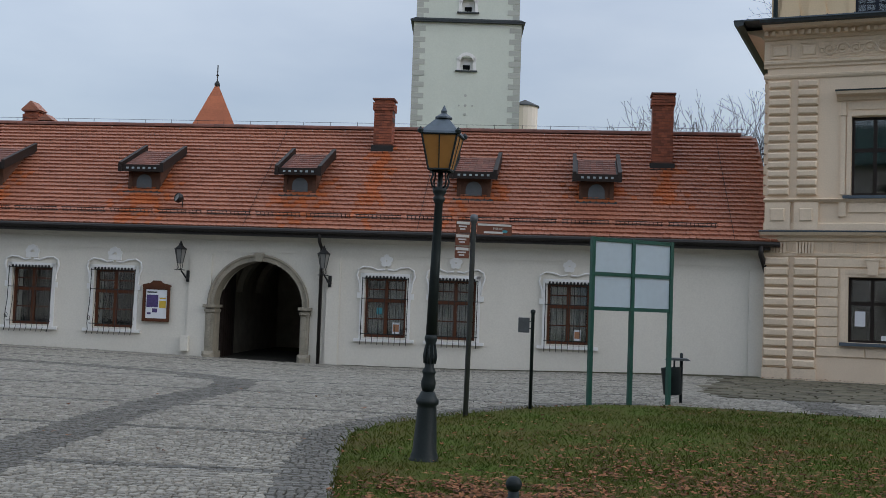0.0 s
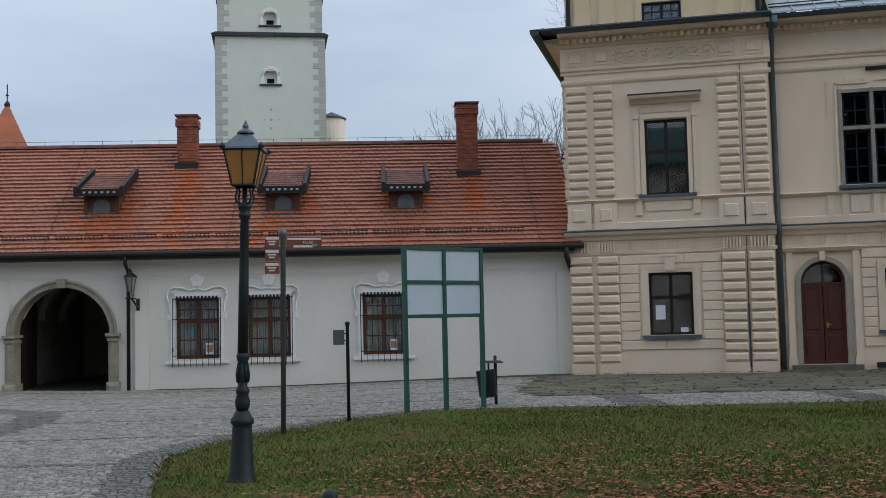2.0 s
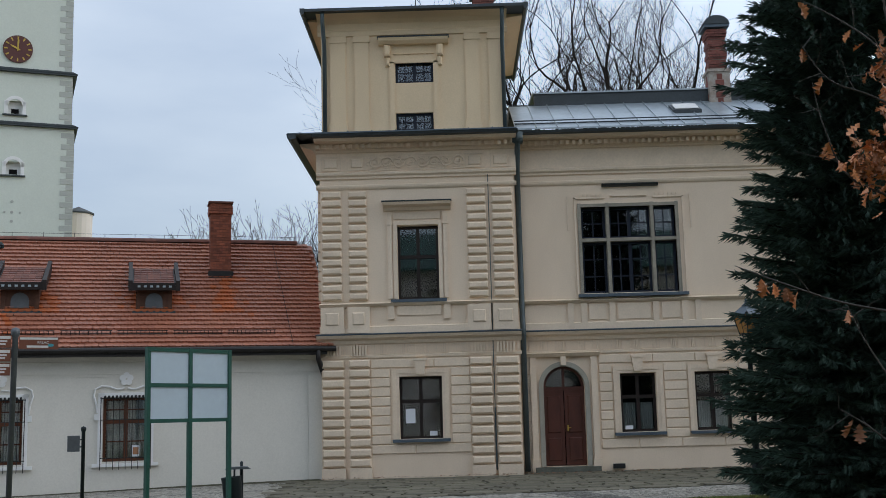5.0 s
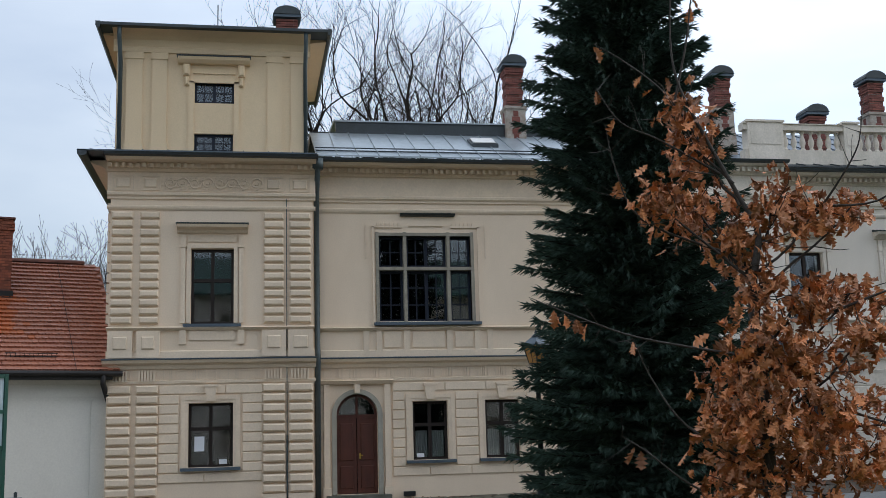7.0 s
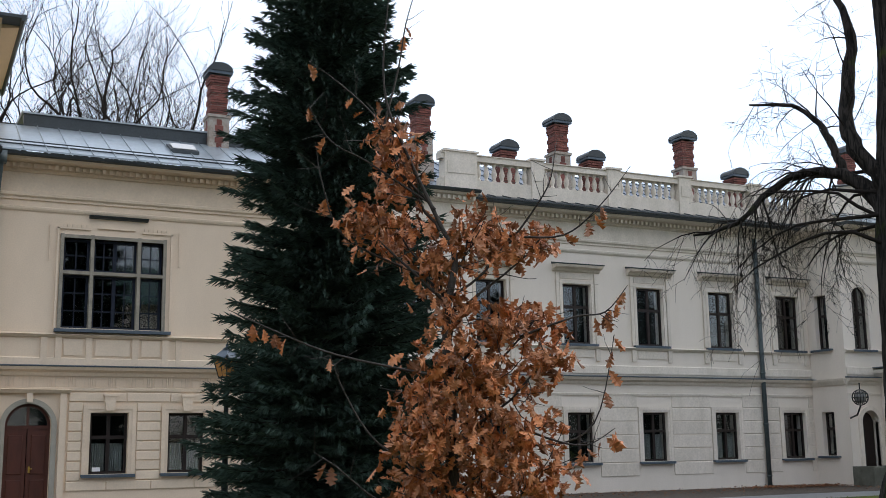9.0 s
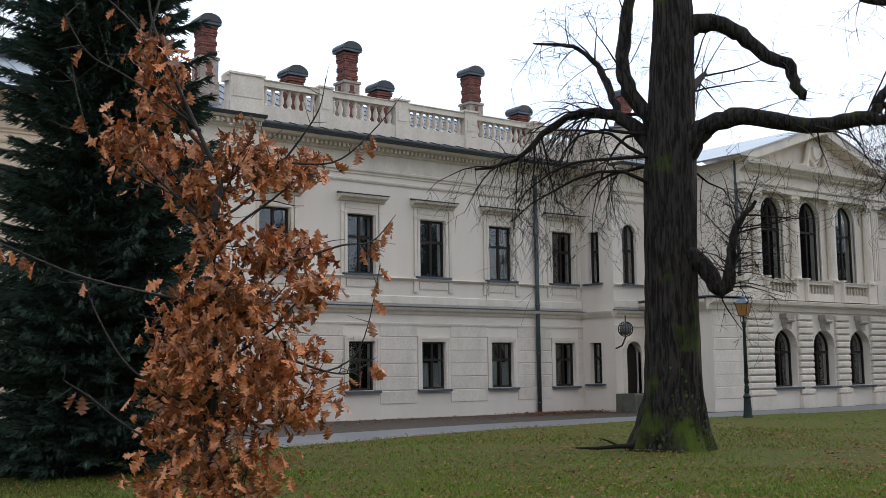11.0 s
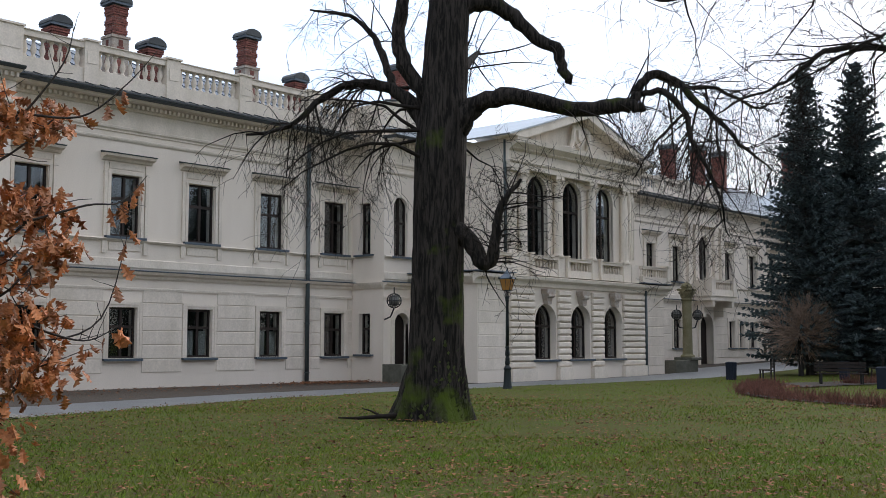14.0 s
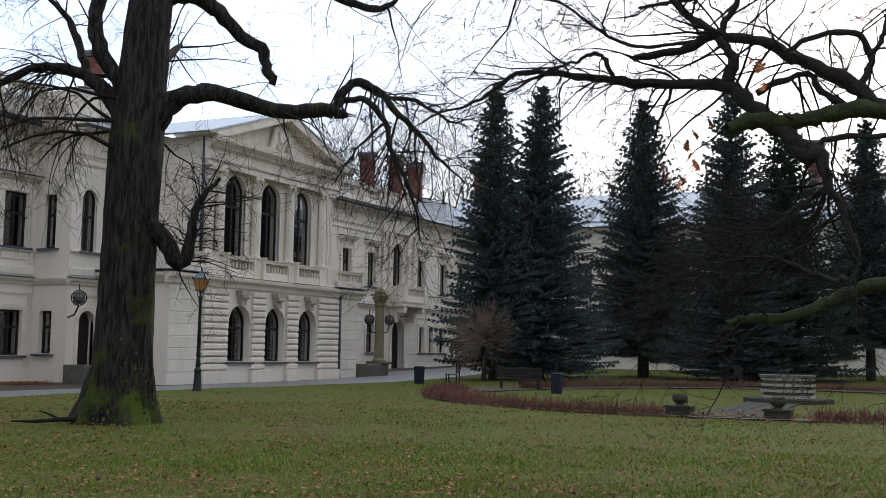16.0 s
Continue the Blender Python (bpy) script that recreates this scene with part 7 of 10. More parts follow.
LIME_LIMBS = [
    ([(0.4, 6.0, 0), (0.75, 6.45, -0.2), (1.1, 6.72, -0.3), (1.75, 6.85, -0.4), (3.0, 6.56, -0.3), (3.84, 6.66, -0.3), (4.3, 6.66, -0.3), (4.55, 6.6, -0.3)], [0.30, 0.24, 0.2, 0.18, 0.165, 0.16, 0.14, 0.09]),
    ([(4.35, 6.72, -0.3), (4.42, 7.03, -0.3), (4.75, 7.33, -0.3), (5.18, 7.18, -0.35), (5.61, 6.78, -0.4), (6.12, 6.3, -0.4), (6.7, 5.69, -0.4), (7.21, 5.29, -0.4)], [0.12, 0.10, 0.09, 0.08, 0.07, 0.055, 0.035, 0.012]),
    ([(0.45, 8.6, 0), (0.8, 8.85, 0.1), (1.3, 8.84, 0.2), (1.8, 8.56, 0.3), (2.25, 8.1, 0.3), (2.65, 7.9, 0.3), (2.82, 7.4, 0.3), (2.98, 7.15, 0.3)], [0.26, 0.22, 0.18, 0.16, 0.14, 0.13, 0.11, 0.09]),
    ([(0.1, 6.0, 0), (-0.15, 6.35, 0.2), (-0.55, 6.8, 0.3), (-1.0, 7.05, 0.4), (-1.6, 7.12, 0.5), (-2.25, 6.83, 0.5), (-3.0, 6.2, 0.6), (-3.9, 6.0, 0.6)], [0.27, 0.2, 0.15, 0.12, 0.09, 0.075, 0.05, 0.025]),
    ([(0.1, 6.6, 0), (-0.2, 7.0, 0), (-0.53, 7.5, 0), (-0.7, 8.15, 0.1), (-0.62, 8.8, 0.2), (-0.45, 9.9, 0.3), (-0.8, 11, 0.4)], [0.25, 0.18, 0.16, 0.15, 0.14, 0.11, 0.05]),
    ([(-0.8, 7.0, 0.35), (-0.96, 7.5, 0.5), (-1.13, 8.0, 0.7), (-1.45, 8.4, 0.9), (-1.85, 8.62, 1.0), (-2.6, 8.7, 1.2)], [0.10, 0.085, 0.07, 0.055, 0.04, 0.02]),
    ([(0.4, 4.1, -0.2), (0.84, 3.75, -0.35), (1.12, 3.25, -0.5), (1.3, 3.45, -0.5), (1.37, 3.95, -0.55), (1.5, 4.5, -0.6), (1.9, 5.05, -0.7)], [0.22, 0.18, 0.14, 0.13, 0.10, 0.075, 0.03]),
    ([(0.35, 9.5, 0), (1.2, 10.6, 0.3), (2.5, 11.6, 0.6), (4.2, 12.0, 0.9)], [0.22, 0.16, 0.11, 0.04]),
    ([(0.35, 10.5, 0), (-1.0, 12.0, -0.5), (-2.8, 12.8, -0.9)], [0.2, 0.13, 0.04]),
    ([(0.3, 6.8, 0.3), (0.6, 7.4, 1.6), (1.0, 7.8, 3.2)], [0.22, 0.14, 0.05]),
    ([(4.5, 6.9, -0.3), (4.97, 6.96, -0.5), (5.4, 6.48, -0.6), (5.54, 5.92, -0.6), (5.91, 5.24, -0.7), (6.12, 4.68, -0.7), (6.27, 3.85, -0.7)], [0.07, 0.07, 0.06, 0.055, 0.045, 0.03, 0.01]),
    ([(4.75, 7.33, -0.3), (5.39, 7.05, 0.0), (6.11, 7.02, 0.2), (6.84, 6.62, 0.3), (7.43, 6.72, 0.3)], [0.06, 0.055, 0.04, 0.03, 0.012]),
    ([(5.4, 6.48, -0.6), (4.95, 6.05, -0.7), (4.6, 5.6, -0.7), (4.28, 5.03, -0.7)], [0.035, 0.028, 0.02, 0.008]),
    ([(0.4, 10.0, 0.0), (2.0, 10.4, 0.2), (3.81, 9.37, 0.2), (4.23, 9.19, 0.2), (4.73, 9.04, 0.2), (5.23, 9.01, 0.2), (5.59, 9.24, 0.2), (5.88, 9.67, 0.2)], [0.2, 0.15, 0.10, 0.09, 0.085, 0.08, 0.05, 0.02]),
    ([(5.4, 9.04, 0.2), (5.5, 8.6, 0.2), (5.6, 8.35, 0.2), (5.75, 7.5, 0.2)], [0.03, 0.02, 0.014, 0.006]),
]
fine = Wood()
for i, (pts, radii) in enumerate(LIME_LIMBS):
    line, rad = smooth_line([tp(*p) for p in pts], radii, 4)
    line = [p + Vector((rnd.gauss(0, 0.018), rnd.gauss(0, 0.018), rnd.gauss(0, 0.018))) for p in line]
    lw = Wood()
    lw.limb(line, [r * rnd.uniform(0.94, 1.08) for r in rad], 10)
    lw.put("limb", "lime_bark", lime)
    if i == 2:
        twigs(fine, rnd, line, rad[0] * 0.3, 0.02, 1, 5, 1.0, 0.0)
        continue
    spread_ = {0: (18, 1.6, -0.12, 2), 1: (26, 1.9, -0.08, 2), 3: (26, 2.0, -0.30, 2), 10: (34, 1.8, -0.1, 2), 11: (26, 1.7, -0.08, 2), 12: (14, 1.2, -0.1, 2), 13: (10, 1.3, -0.06, 2), 14: (5, 0.8, -0.1, 1), 4: (9, 1.5, 0.0, 2), 5: (12, 1.4, -0.08, 2), 6: (34, 1.5, -0.05, 2)}.get(i, (12, 2.0, -0.05, 2))
    twigs(fine, rnd, line[len(line) // 4:], rad[len(rad) // 3], rad[-1], spread_[3], spread_[0], spread_[1], spread_[2], rmin=0.005)
for k in range(8):
    z = rnd.uniform(5.2, 7.2)
    a = rnd.uniform(0, 6.283)
    p = tp(0.2, z)
    d = RIGHT * (-1.0 if k < 6 else rnd.uniform(-1, 1)) + AWAY * rnd.uniform(-0.7, 0.7) + Vector((0, 0, 0.25))
    q = wander(rnd, p, d, rnd.uniform(2.0, 3.8), 7, 0.14, -0.11)
    fine.limb(q, [0.05 * (1 - 0.8 * j / 7) for j in range(8)], 5)
    twigs(fine, rnd, q[1:], 0.04, 0.01, 2, 8, 1.4, -0.30, rmin=0.005)
fine.put("brushwood", "twig", lime, "fine drooping bare twigs", "stuff")
bm = B()
tube(bm, [tp(-0.5, 0.12, -0.3), tp(-1.0, 0.10, -0.5), tp(-1.5, 0.06, -0.5), tp(-1.9, 0.07, -0.7)], [0.07, 0.05, 0.035, 0.015], 6)
tube(bm, [tp(-1.0, 0.10, -0.5), tp(-1.25, 0.22, -0.4), tp(-1.4, 0.26, -0.3)], [0.03, 0.02, 0.01], 5)
lone("fallen_branch", bm, "twig", "dead dark branch lying on the grass", "branch", pose(*TB), smooth=True)

# -- mossy tree whose limbs reach in over the lawn --
HB = Vector((9.29, 1.98, 0))
HAZ = radians(78)
HR, HA = Vector((math.cos(HAZ), -math.sin(HAZ), 0)), Vector((math.sin(HAZ), math.cos(HAZ), 0))


def hp(r, z, dep=0.0):
    k = 1 + dep / 9.5
    return HR * r * k + HA * dep + Vector((0, 0, 1.6 + (z - 1.6) * k))


mossy = thing("mossy_tree", pose(*HB), "spreading bare tree with thick moss-covered limbs", "tree")
w = Wood()
line, rad = smooth_line([hp(3.4, -0.1, 0.8), hp(3.35, 1.2, 0.8), hp(3.2, 2.6, 0.7), hp(3.0, 4.2, 0.6), hp(2.8, 6.5, 0.6), hp(2.4, 9, 0.7)], [0.5, 0.4, 0.37, 0.36, 0.25, 0.08], 5)
w.limb(line, rad, 16)
w.put("trunk", "moss_bark", mossy)
fine = Wood()
MOSSY = [
    # thick mossy bough that ends in a knuckle
    ([(3.1, 3.3, 0.6), (2.2, 3.5, 0.3), (1.36, 3.55, 0.1), (1.18, 3.57, 0), (0.98, 3.54, 0), (0.78, 3.50, 0), (0.6, 3.48, 0), (0.45, 3.49, -0.03), (0.3, 3.49, -0.05), (0.14, 3.43, -0.05)], [0.17, 0.13, 0.095, 0.088, 0.082, 0.078, 0.085, 0.09, 0.085, 0.05], (3, 0.5, 0)),
    # long bough reaching far out over the lawn
    ([(0.85, 3.21, 0), (0.69, 3.28, 0), (0.6, 3.38, 0), (0.45, 3.51, 0.02), (0.3, 3.67, 0.03), (0.14, 3.79, 0.05), (-0.3, 3.83, 0.1), (-0.62, 3.85, 0.12), (-0.87, 3.90, 0.15), (-1.16, 3.94, 0.2), (-1.42, 3.98, 0.25), (-1.62, 3.97, 0.3), (-1.79, 3.86, 0.3), (-1.99, 3.74, 0.35), (-2.26, 3.66, 0.4), (-2.6, 3.5, 0.4)],
     [0.09, 0.085, 0.085, 0.09, 0.085, 0.07, 0.055, 0.05, 0.044, 0.038, 0.034, 0.028, 0.022, 0.017, 0.012, 0.005], (44, 0.75, -0.05)),
    # upper bough with a broken stub
    ([(2.9, 3.2, 0.6), (2.0, 3.35, 0.3), (1.36, 3.56, 0.12), (1.13, 3.76, 0.12), (0.9, 3.89, 0.12), (0.66, 4.01, 0.12), (0.46, 4.14, 0.12), (0.25, 4.19, 0.1), (0.0, 4.22, 0.1), (-0.18, 4.12, 0.1), (-0.43, 4.09, 0.1), (-0.62, 4.06, 0.1)], [0.13, 0.11, 0.09, 0.08, 0.07, 0.062, 0.058, 0.055, 0.05, 0.048, 0.045, 0.035], (20, 0.7, 0.0)),
    ([(0.14, 3.81, 0.05), (0.2, 3.99, 0.05), (0.11, 4.15, 0.06), (0.05, 4.25, 0.06), (-0.12, 4.37, 0.08), (-0.29, 4.55, 0.1), (-0.6, 4.85, 0.2)], [0.062, 0.055, 0.05, 0.046, 0.038, 0.032, 0.012], (14, 0.8, 0)),
    ([(0.1, 4.22, 0.06), (0.14, 4.36, 0.05), (0.23, 4.52, 0.05), (0.3, 4.9, 0.05)], [0.04, 0.036, 0.032, 0.015], (8, 0.7, 0)),
    ([(0.38, 3.74, 0.05), (0.6, 3.83, 0.1), (0.78, 3.87, 0.15), (0.92, 3.69, 0.12), (1.06, 3.58, 0.1)], [0.034, 0.034, 0.032, 0.036, 0.05], (8, 0.6, 0)),
    # hanging limb below the knot
    ([(0.62, 3.3, 0), (0.75, 3.2, -0.02), (0.87, 3.2, -0.03), (0.92, 2.98, -0.05), (1.0, 2.83, -0.08), (1.08, 2.61, -0.1), (1.14, 2.37, -0.1), (1.05, 2.1, -0.1)], [0.06, 0.09, 0.085, 0.046, 0.04, 0.03, 0.018, 0.006], (30, 0.8, -0.06)),
    ([(0.72, 3.23, 0), (0.85, 3.30, 0), (1.04, 3.35, 0), (1.36, 3.35, 0.1), (2.0, 3.4, 0.3)], [0.04, 0.034, 0.03, 0.03, 0.035], (6, 0.6, 0)),
    ([(0.62, 4.05, 0.12), (0.87, 4.19, 0.15), (1.15, 4.18, 0.2), (1.26, 4.0, 0.2), (1.2, 3.8, 0.15), (1.16, 3.72, 0.12)], [0.026, 0.03, 0.034, 0.036, 0.04, 0.04], (8, 0.6, 0)),
    ([(1.26, 4.0, 0.2), (1.33, 4.11, 0.2), (1.38, 4.26, 0.2), (1.45, 4.6, 0.2)], [0.03, 0.026, 0.024, 0.012], (5, 0.6, 0)),
    # low mossy limb
    ([(3.2, 2.3, 0.7), (2.2, 2.25, 0.3), (1.34, 2.18, 0), (1.1, 2.11, 0), (0.87, 2.01, 0), (0.58, 1.90, 0), (0.29, 1.88, 0), (0.11, 1.83, 0)], [0.11, 0.09, 0.072, 0.068, 0.06, 0.05, 0.042, 0.025], (9, 0.6, 0.06)),
    ([(0.95, 2.95, -0.05), (0.71, 2.80, 0.05), (0.47, 2.62, 0.1), (0.2, 2.55, 0.2), (-0.3, 2.5, 0.3)], [0.024, 0.022, 0.018, 0.014, 0.006], (36, 0.8, -0.04)),
    ([(1.06, 2.2, -0.1), (0.88, 2.22, 0), (0.68, 2.31, 0), (0.47, 2.39, 0.05), (0.1, 2.35, 0.1), (-0.3, 2.2, 0.2)], [0.03, 0.027, 0.022, 0.02, 0.014, 0.005], (36, 0.8, -0.03)),
    ([(-0.79, 3.90, 0.14), (-0.85, 4.05, 0.12), (-0.94, 4.11, 0.1), (-1.1, 4.06, 0.1), (-1.32, 3.99, 0.1), (-1.7, 3.85, 0.1)], [0.028, 0.026, 0.024, 0.02, 0.016, 0.006], (14, 0.6, -0.04)),
    ([(-0.29, 3.81, 0.1), (-0.37, 3.61, 0.08), (-0.43, 3.42, 0.05), (-0.5, 3.2, 0.05)], [0.02, 0.016, 0.013, 0.005], (10, 0.5, -0.06)),
    ([(0.0, 4.2, 0.1), (-0.62, 4.17, 0.05), (-0.87, 4.30, 0.05), (-1.0, 4.39, 0.05), (-1.26, 4.57, 0.1), (-1.7, 4.7, 0.1)], [0.022, 0.02, 0.018, 0.016, 0.012, 0.005], (18, 0.7, -0.03)),
    ([(2.8, 5.0, 0.6), (1.4, 5.3, 0.3), (0.2, 5.4, 0), (-1.2, 5.2, -0.2), (-2.4, 4.7, -0.2)], [0.14, 0.1, 0.06, 0.04, 0.01], (26, 1.0, -0.1)),
    ([(3.0, 4.2, 0.6), (1.9, 4.6, 0.9), (0.6, 4.6, 1.3), (-0.6, 4.5, 1.5)], [0.12, 0.08, 0.05, 0.015], (22, 0.9, -0.06)),
]
for i, (pts, radii, (cnt, ln, dr)) in enumerate(MOSSY):
    line, rad = smooth_line([hp(*p) for p in pts], radii, 4)
    line = [p + Vector((rnd.gauss(0, 0.008), rnd.gauss(0, 0.008), rnd.gauss(0, 0.008))) for p in line]
    lw = Wood()
    lw.limb(line, [r * rnd.uniform(0.68, 0.92) for r in rad], 9)
    lw.put("limb", "moss_bark" if i in (0, 10) else "bark", mossy)
    twigs(fine, rnd, line[2:], rad[1] * 0.6, rad[-1], 2, int(cnt * 0.9), ln * 1.35, dr, 0.2, side=HR * -0.45, rmin=0.0026)
fine.put("brushwood", "twig", mossy, "fine bare twigs", "stuff")
LEAF = [(0.01, 0), (0.07, 0.08), (0.17, 0.20), (0.10, 0.27), (0.30, 0.40), (0.13, 0.47), (0.37, 0.62), (0.16, 0.69), (0.28, 0.84), (0.12, 0.90), (0.02, 1.0)]


def oak_leaf(rnd, p, d, size):
    """One lobed oak leaf, curled and crumpled along its rib, hanging from p along d."""
    d = d.normalized()
    side = d.cross(Vector((rnd.gauss(0, 1), rnd.gauss(0, 1), rnd.gauss(0, 1)))).normalized()
    up_ = side.cross(d)
    curl, roll, twist = rnd.uniform(-0.8, 1.3), rnd.uniform(-0.1, 1.15), rnd.uniform(-0.8, 0.8)
    v, f = [], []
    for x, y in LEAF:
        mid = p + size * (d * (y - 0.18 * abs(curl) * y * y) + up_ * (curl * y * y * 0.35))
        t = twist * y
        sd, ud = side * math.cos(t) + up_ * math.sin(t), up_ * math.cos(t) - side * math.sin(t)
        b0, b1 = roll * (0.6 + 0.5 * y) + rnd.gauss(0, 0.25), roll * (0.6 + 0.5 * y) + rnd.gauss(0, 0.25)
        v += [mid + size * x * (-sd * math.cos(b0) + ud * math.sin(b0)), mid, mid + size * x * (sd * math.cos(b1) + ud * math.sin(b1))]
    for i in range(len(LEAF) - 1):
        a = 3 * i
        f += [(a, a + 1, a + 4, a + 3), (a + 1, a + 2, a + 5, a + 4)]
    return v, f


dry_v, dry_f = [], []
for k in range(14):
    z = rnd.uniform(2.85, 3.55)
    p = hp(-0.2 + 0.25 * (z - 3.2) + rnd.gauss(0, 0.08), z, rnd.uniform(-0.1, 0.1)) if k < 9 else hp(0.43 + rnd.gauss(0, 0.05), rnd.uniform(3.8, 4.05), -0.1)
    v, f = oak_leaf(rnd, p, Vector((rnd.gauss(0, 0.5), rnd.gauss(0, 0.5), -1)), 0.12)
    o = len(dry_v)
    dry_v += v
    dry_f += [tuple(i + o for i in q) for q in f]
quick("dry_leaves", dry_v, dry_f, "oak_leaf", mossy, "a few brown leaves still hanging", "stuff")

# -- young oak with its dead leaves on --
OB, OAZ = Vector((3.09, 6.28, 0)), radians(26.2)
OR, OA = Vector((math.cos(OAZ), -math.sin(OAZ), 0)), Vector((math.sin(OAZ), math.cos(OAZ), 0))


def op(r, z, dep=0.0):
    k = 1 + dep / 7.0
    return OR * r * k + OA * dep + Vector((0, 0, 1.6 + (z - 1.6) * k))


oak = thing("young_oak", pose(*OB), "young oak holding dry brown leaves", "tree")
rnd = random.Random(5)
w = Wood()
trunk_line, rad = smooth_line([op(-0.02, -0.05), op(-0.04, 1.0), op(-0.04, 1.8), op(-0.06, 2.44), op(0.0, 2.8), op(-0.1, 3.05), op(-0.3, 3.5), op(-0.43, 3.85), op(-0.45, 4.2), op(-0.40, 4.7)], [0.055, 0.046, 0.040, 0.030, 0.020, 0.014, 0.011, 0.008, 0.006, 0.003], 5)
w.limb(trunk_line, rad, 9)
w.put("trunk", "sap_bark", oak)
CLUSTERS = [(-0.44, 3.62, 0.13, 0.22, 60), (-0.34, 3.40, 0.16, 0.20, 80), (-0.58, 3.08, 0.16, 0.18, 90), (-0.36, 3.0, 0.2, 0.24, 110), (-0.12, 2.78, 0.18, 0.22, 110), (0.12, 3.0, 0.22, 0.2, 130),
            (0.36, 2.93, 0.2, 0.16, 90), (0.56, 2.95, 0.14, 0.1, 35), (-0.02, 2.5, 0.12, 0.14, 50), (0.22, 2.42, 0.18, 0.13, 80), (0.5, 2.40, 0.2, 0.14, 100), (0.55, 2.16, 0.16, 0.14, 80), (0.0, 2.2, 0.28, 0.16, 120),
            (-0.18, 1.98, 0.22, 0.18, 130), (0.16, 2.0, 0.3, 0.16, 170), (0.36, 1.72, 0.26, 0.2, 170), (0.0, 1.72, 0.3, 0.2, 180), (-0.26, 1.66, 0.2, 0.18, 110), (0.5, 1.46, 0.22, 0.14, 100), (0.14, 1.46, 0.3, 0.18, 170),
            (-0.22, 1.36, 0.25, 0.18, 140), (-0.1, 1.15, 0.35, 0.2, 150), (0.18, 1.05, 0.3, 0.18, 110), (-0.35, 1.0, 0.2, 0.14, 60), (0.0, 0.8, 0.35, 0.2, 110)]
tw_ = Wood()
leaves = []
for r, z, sr, sz, cnt in CLUSTERS:
    dep = rnd.uniform(-0.15, 0.2)
    c = op(r, z, dep)
    near_t = min(trunk_line, key=lambda p: (p - Vector((0, 0, 0)) - op(r * 0.2, z - 0.3 - abs(r) * 0.35)).length)
    q = [near_t.lerp(c, k / 5) + Vector((rnd.gauss(0, 0.012), rnd.gauss(0, 0.012), -0.05 * math.sin(math.pi * k / 5))) for k in range(6)]
    tw_.limb(q, [0.012 * (1 - 0.12 * k) for k in range(6)], 5)
    for k in range(7):
        d = Vector((rnd.gauss(0, 1), rnd.gauss(0, 1), rnd.gauss(0, 0.7)))
        s = wander(rnd, q[rnd.randint(3, 5)], d, max(sr, sz) * 1.5, 4, 0.2, 0.05)
        tw_.limb(s, [0.005, 0.004, 0.0035, 0.003, 0.002], 3)
    for k in range(int(cnt * 1.0)):
        a = [max(-1.15, min(1.15, rnd.gauss(0, 0.52))) for _ in range(3)]
        p = c + OR * a[0] * sr + OA * a[1] * sr * 1.1 + Vector((0, 0, a[2] * sz))
        d = Vector((rnd.gauss(0, 0.55), rnd.gauss(0, 0.55), -0.75 + rnd.gauss(0, 0.4)))
        leaves.append((p, d, rnd.uniform(0.08, 0.13)))
BARE = [((-0.08, 2.05), (-0.75, 2.2), (-1.15, 2.36), (-1.45, 2.5), 7), ((-0.3, 3.4), (-0.5, 3.75), (-0.75, 4.0), (-0.95, 4.15), 3), ((-0.45, 3.7), (-0.35, 4.1), (-0.30, 4.4), (-0.2, 4.75), 3),
        ((0.1, 1.75), (0.5, 1.62), (0.85, 1.75), (1.0, 2.3), 5), ((0.35, 2.95), (0.7, 2.95), (0.95, 3.15), (1.15, 3.4), 4), ((0.4, 2.3), (0.75, 2.42), (0.95, 2.45), (1.1, 2.62), 9), ((-0.2, 2.7), (-0.7, 2.95), (-0.85, 3.3), (-0.9, 3.6), 2),
        ((-0.1, 1.4), (-0.5, 1.65), (-0.7, 1.95), (-0.8, 2.2), 1), ((-0.1, 1.1), (-0.5, 1.3), (-0.75, 1.5), (-0.9, 1.6), 2), ((0.35, 1.75), (0.6, 1.65), (0.8, 1.62), (0.98, 1.72), 6), ((0.35, 2.9), (0.5, 3.1), (0.62, 3.3), (0.66, 3.5), 0), ((-0.2, 3.2), (-0.55, 3.45), (-0.8, 3.6), (-0.95, 3.85), 3)]
for a, b, c, e, cnt in BARE:
    dep = rnd.uniform(-0.25, 0.15)
    q, rad = smooth_line([op(*a), op(*b, dep * 0.5), op(*c, dep), op(*e, dep)], [0.010, 0.007, 0.005, 0.002], 5)
    tw_.limb(q, rad, 4)
    twigs(tw_, rnd, q[5:], 0.005, 0.002, 0, 5, 0.22, 0.05)
    for k in range(cnt):
        p = q[rnd.randint(8, len(q) - 1)]
        leaves.append((p + Vector((0, 0, -0.02)), Vector((rnd.gauss(0, 0.4), rnd.gauss(0, 0.4), -1)), rnd.uniform(0.09, 0.135)))
tw_.put("branchwood", "sap_bark", oak, "thin grey-brown branches", "stuff")
leaves.sort(key=lambda q: q[0].dot(OA))
rest_v, rest_f = [], []
for i, (p, d, s) in enumerate(leaves):
    v, f = oak_leaf(rnd, p, d, s)
    if i % 8 == 0 and i // 8 < 290:
        quick("leaf", [c - p for c in v], f, "oak_leaf", oak).matrix_basis = Matrix.Translation(p)
    else:
        o = len(rest_v)
        rest_v += v
        rest_f += [tuple(j + o for j in q) for q in f]
quick("leaves", rest_v, rest_f, "oak_leaf", oak, "dry rust-brown lobed leaves", "stuff")


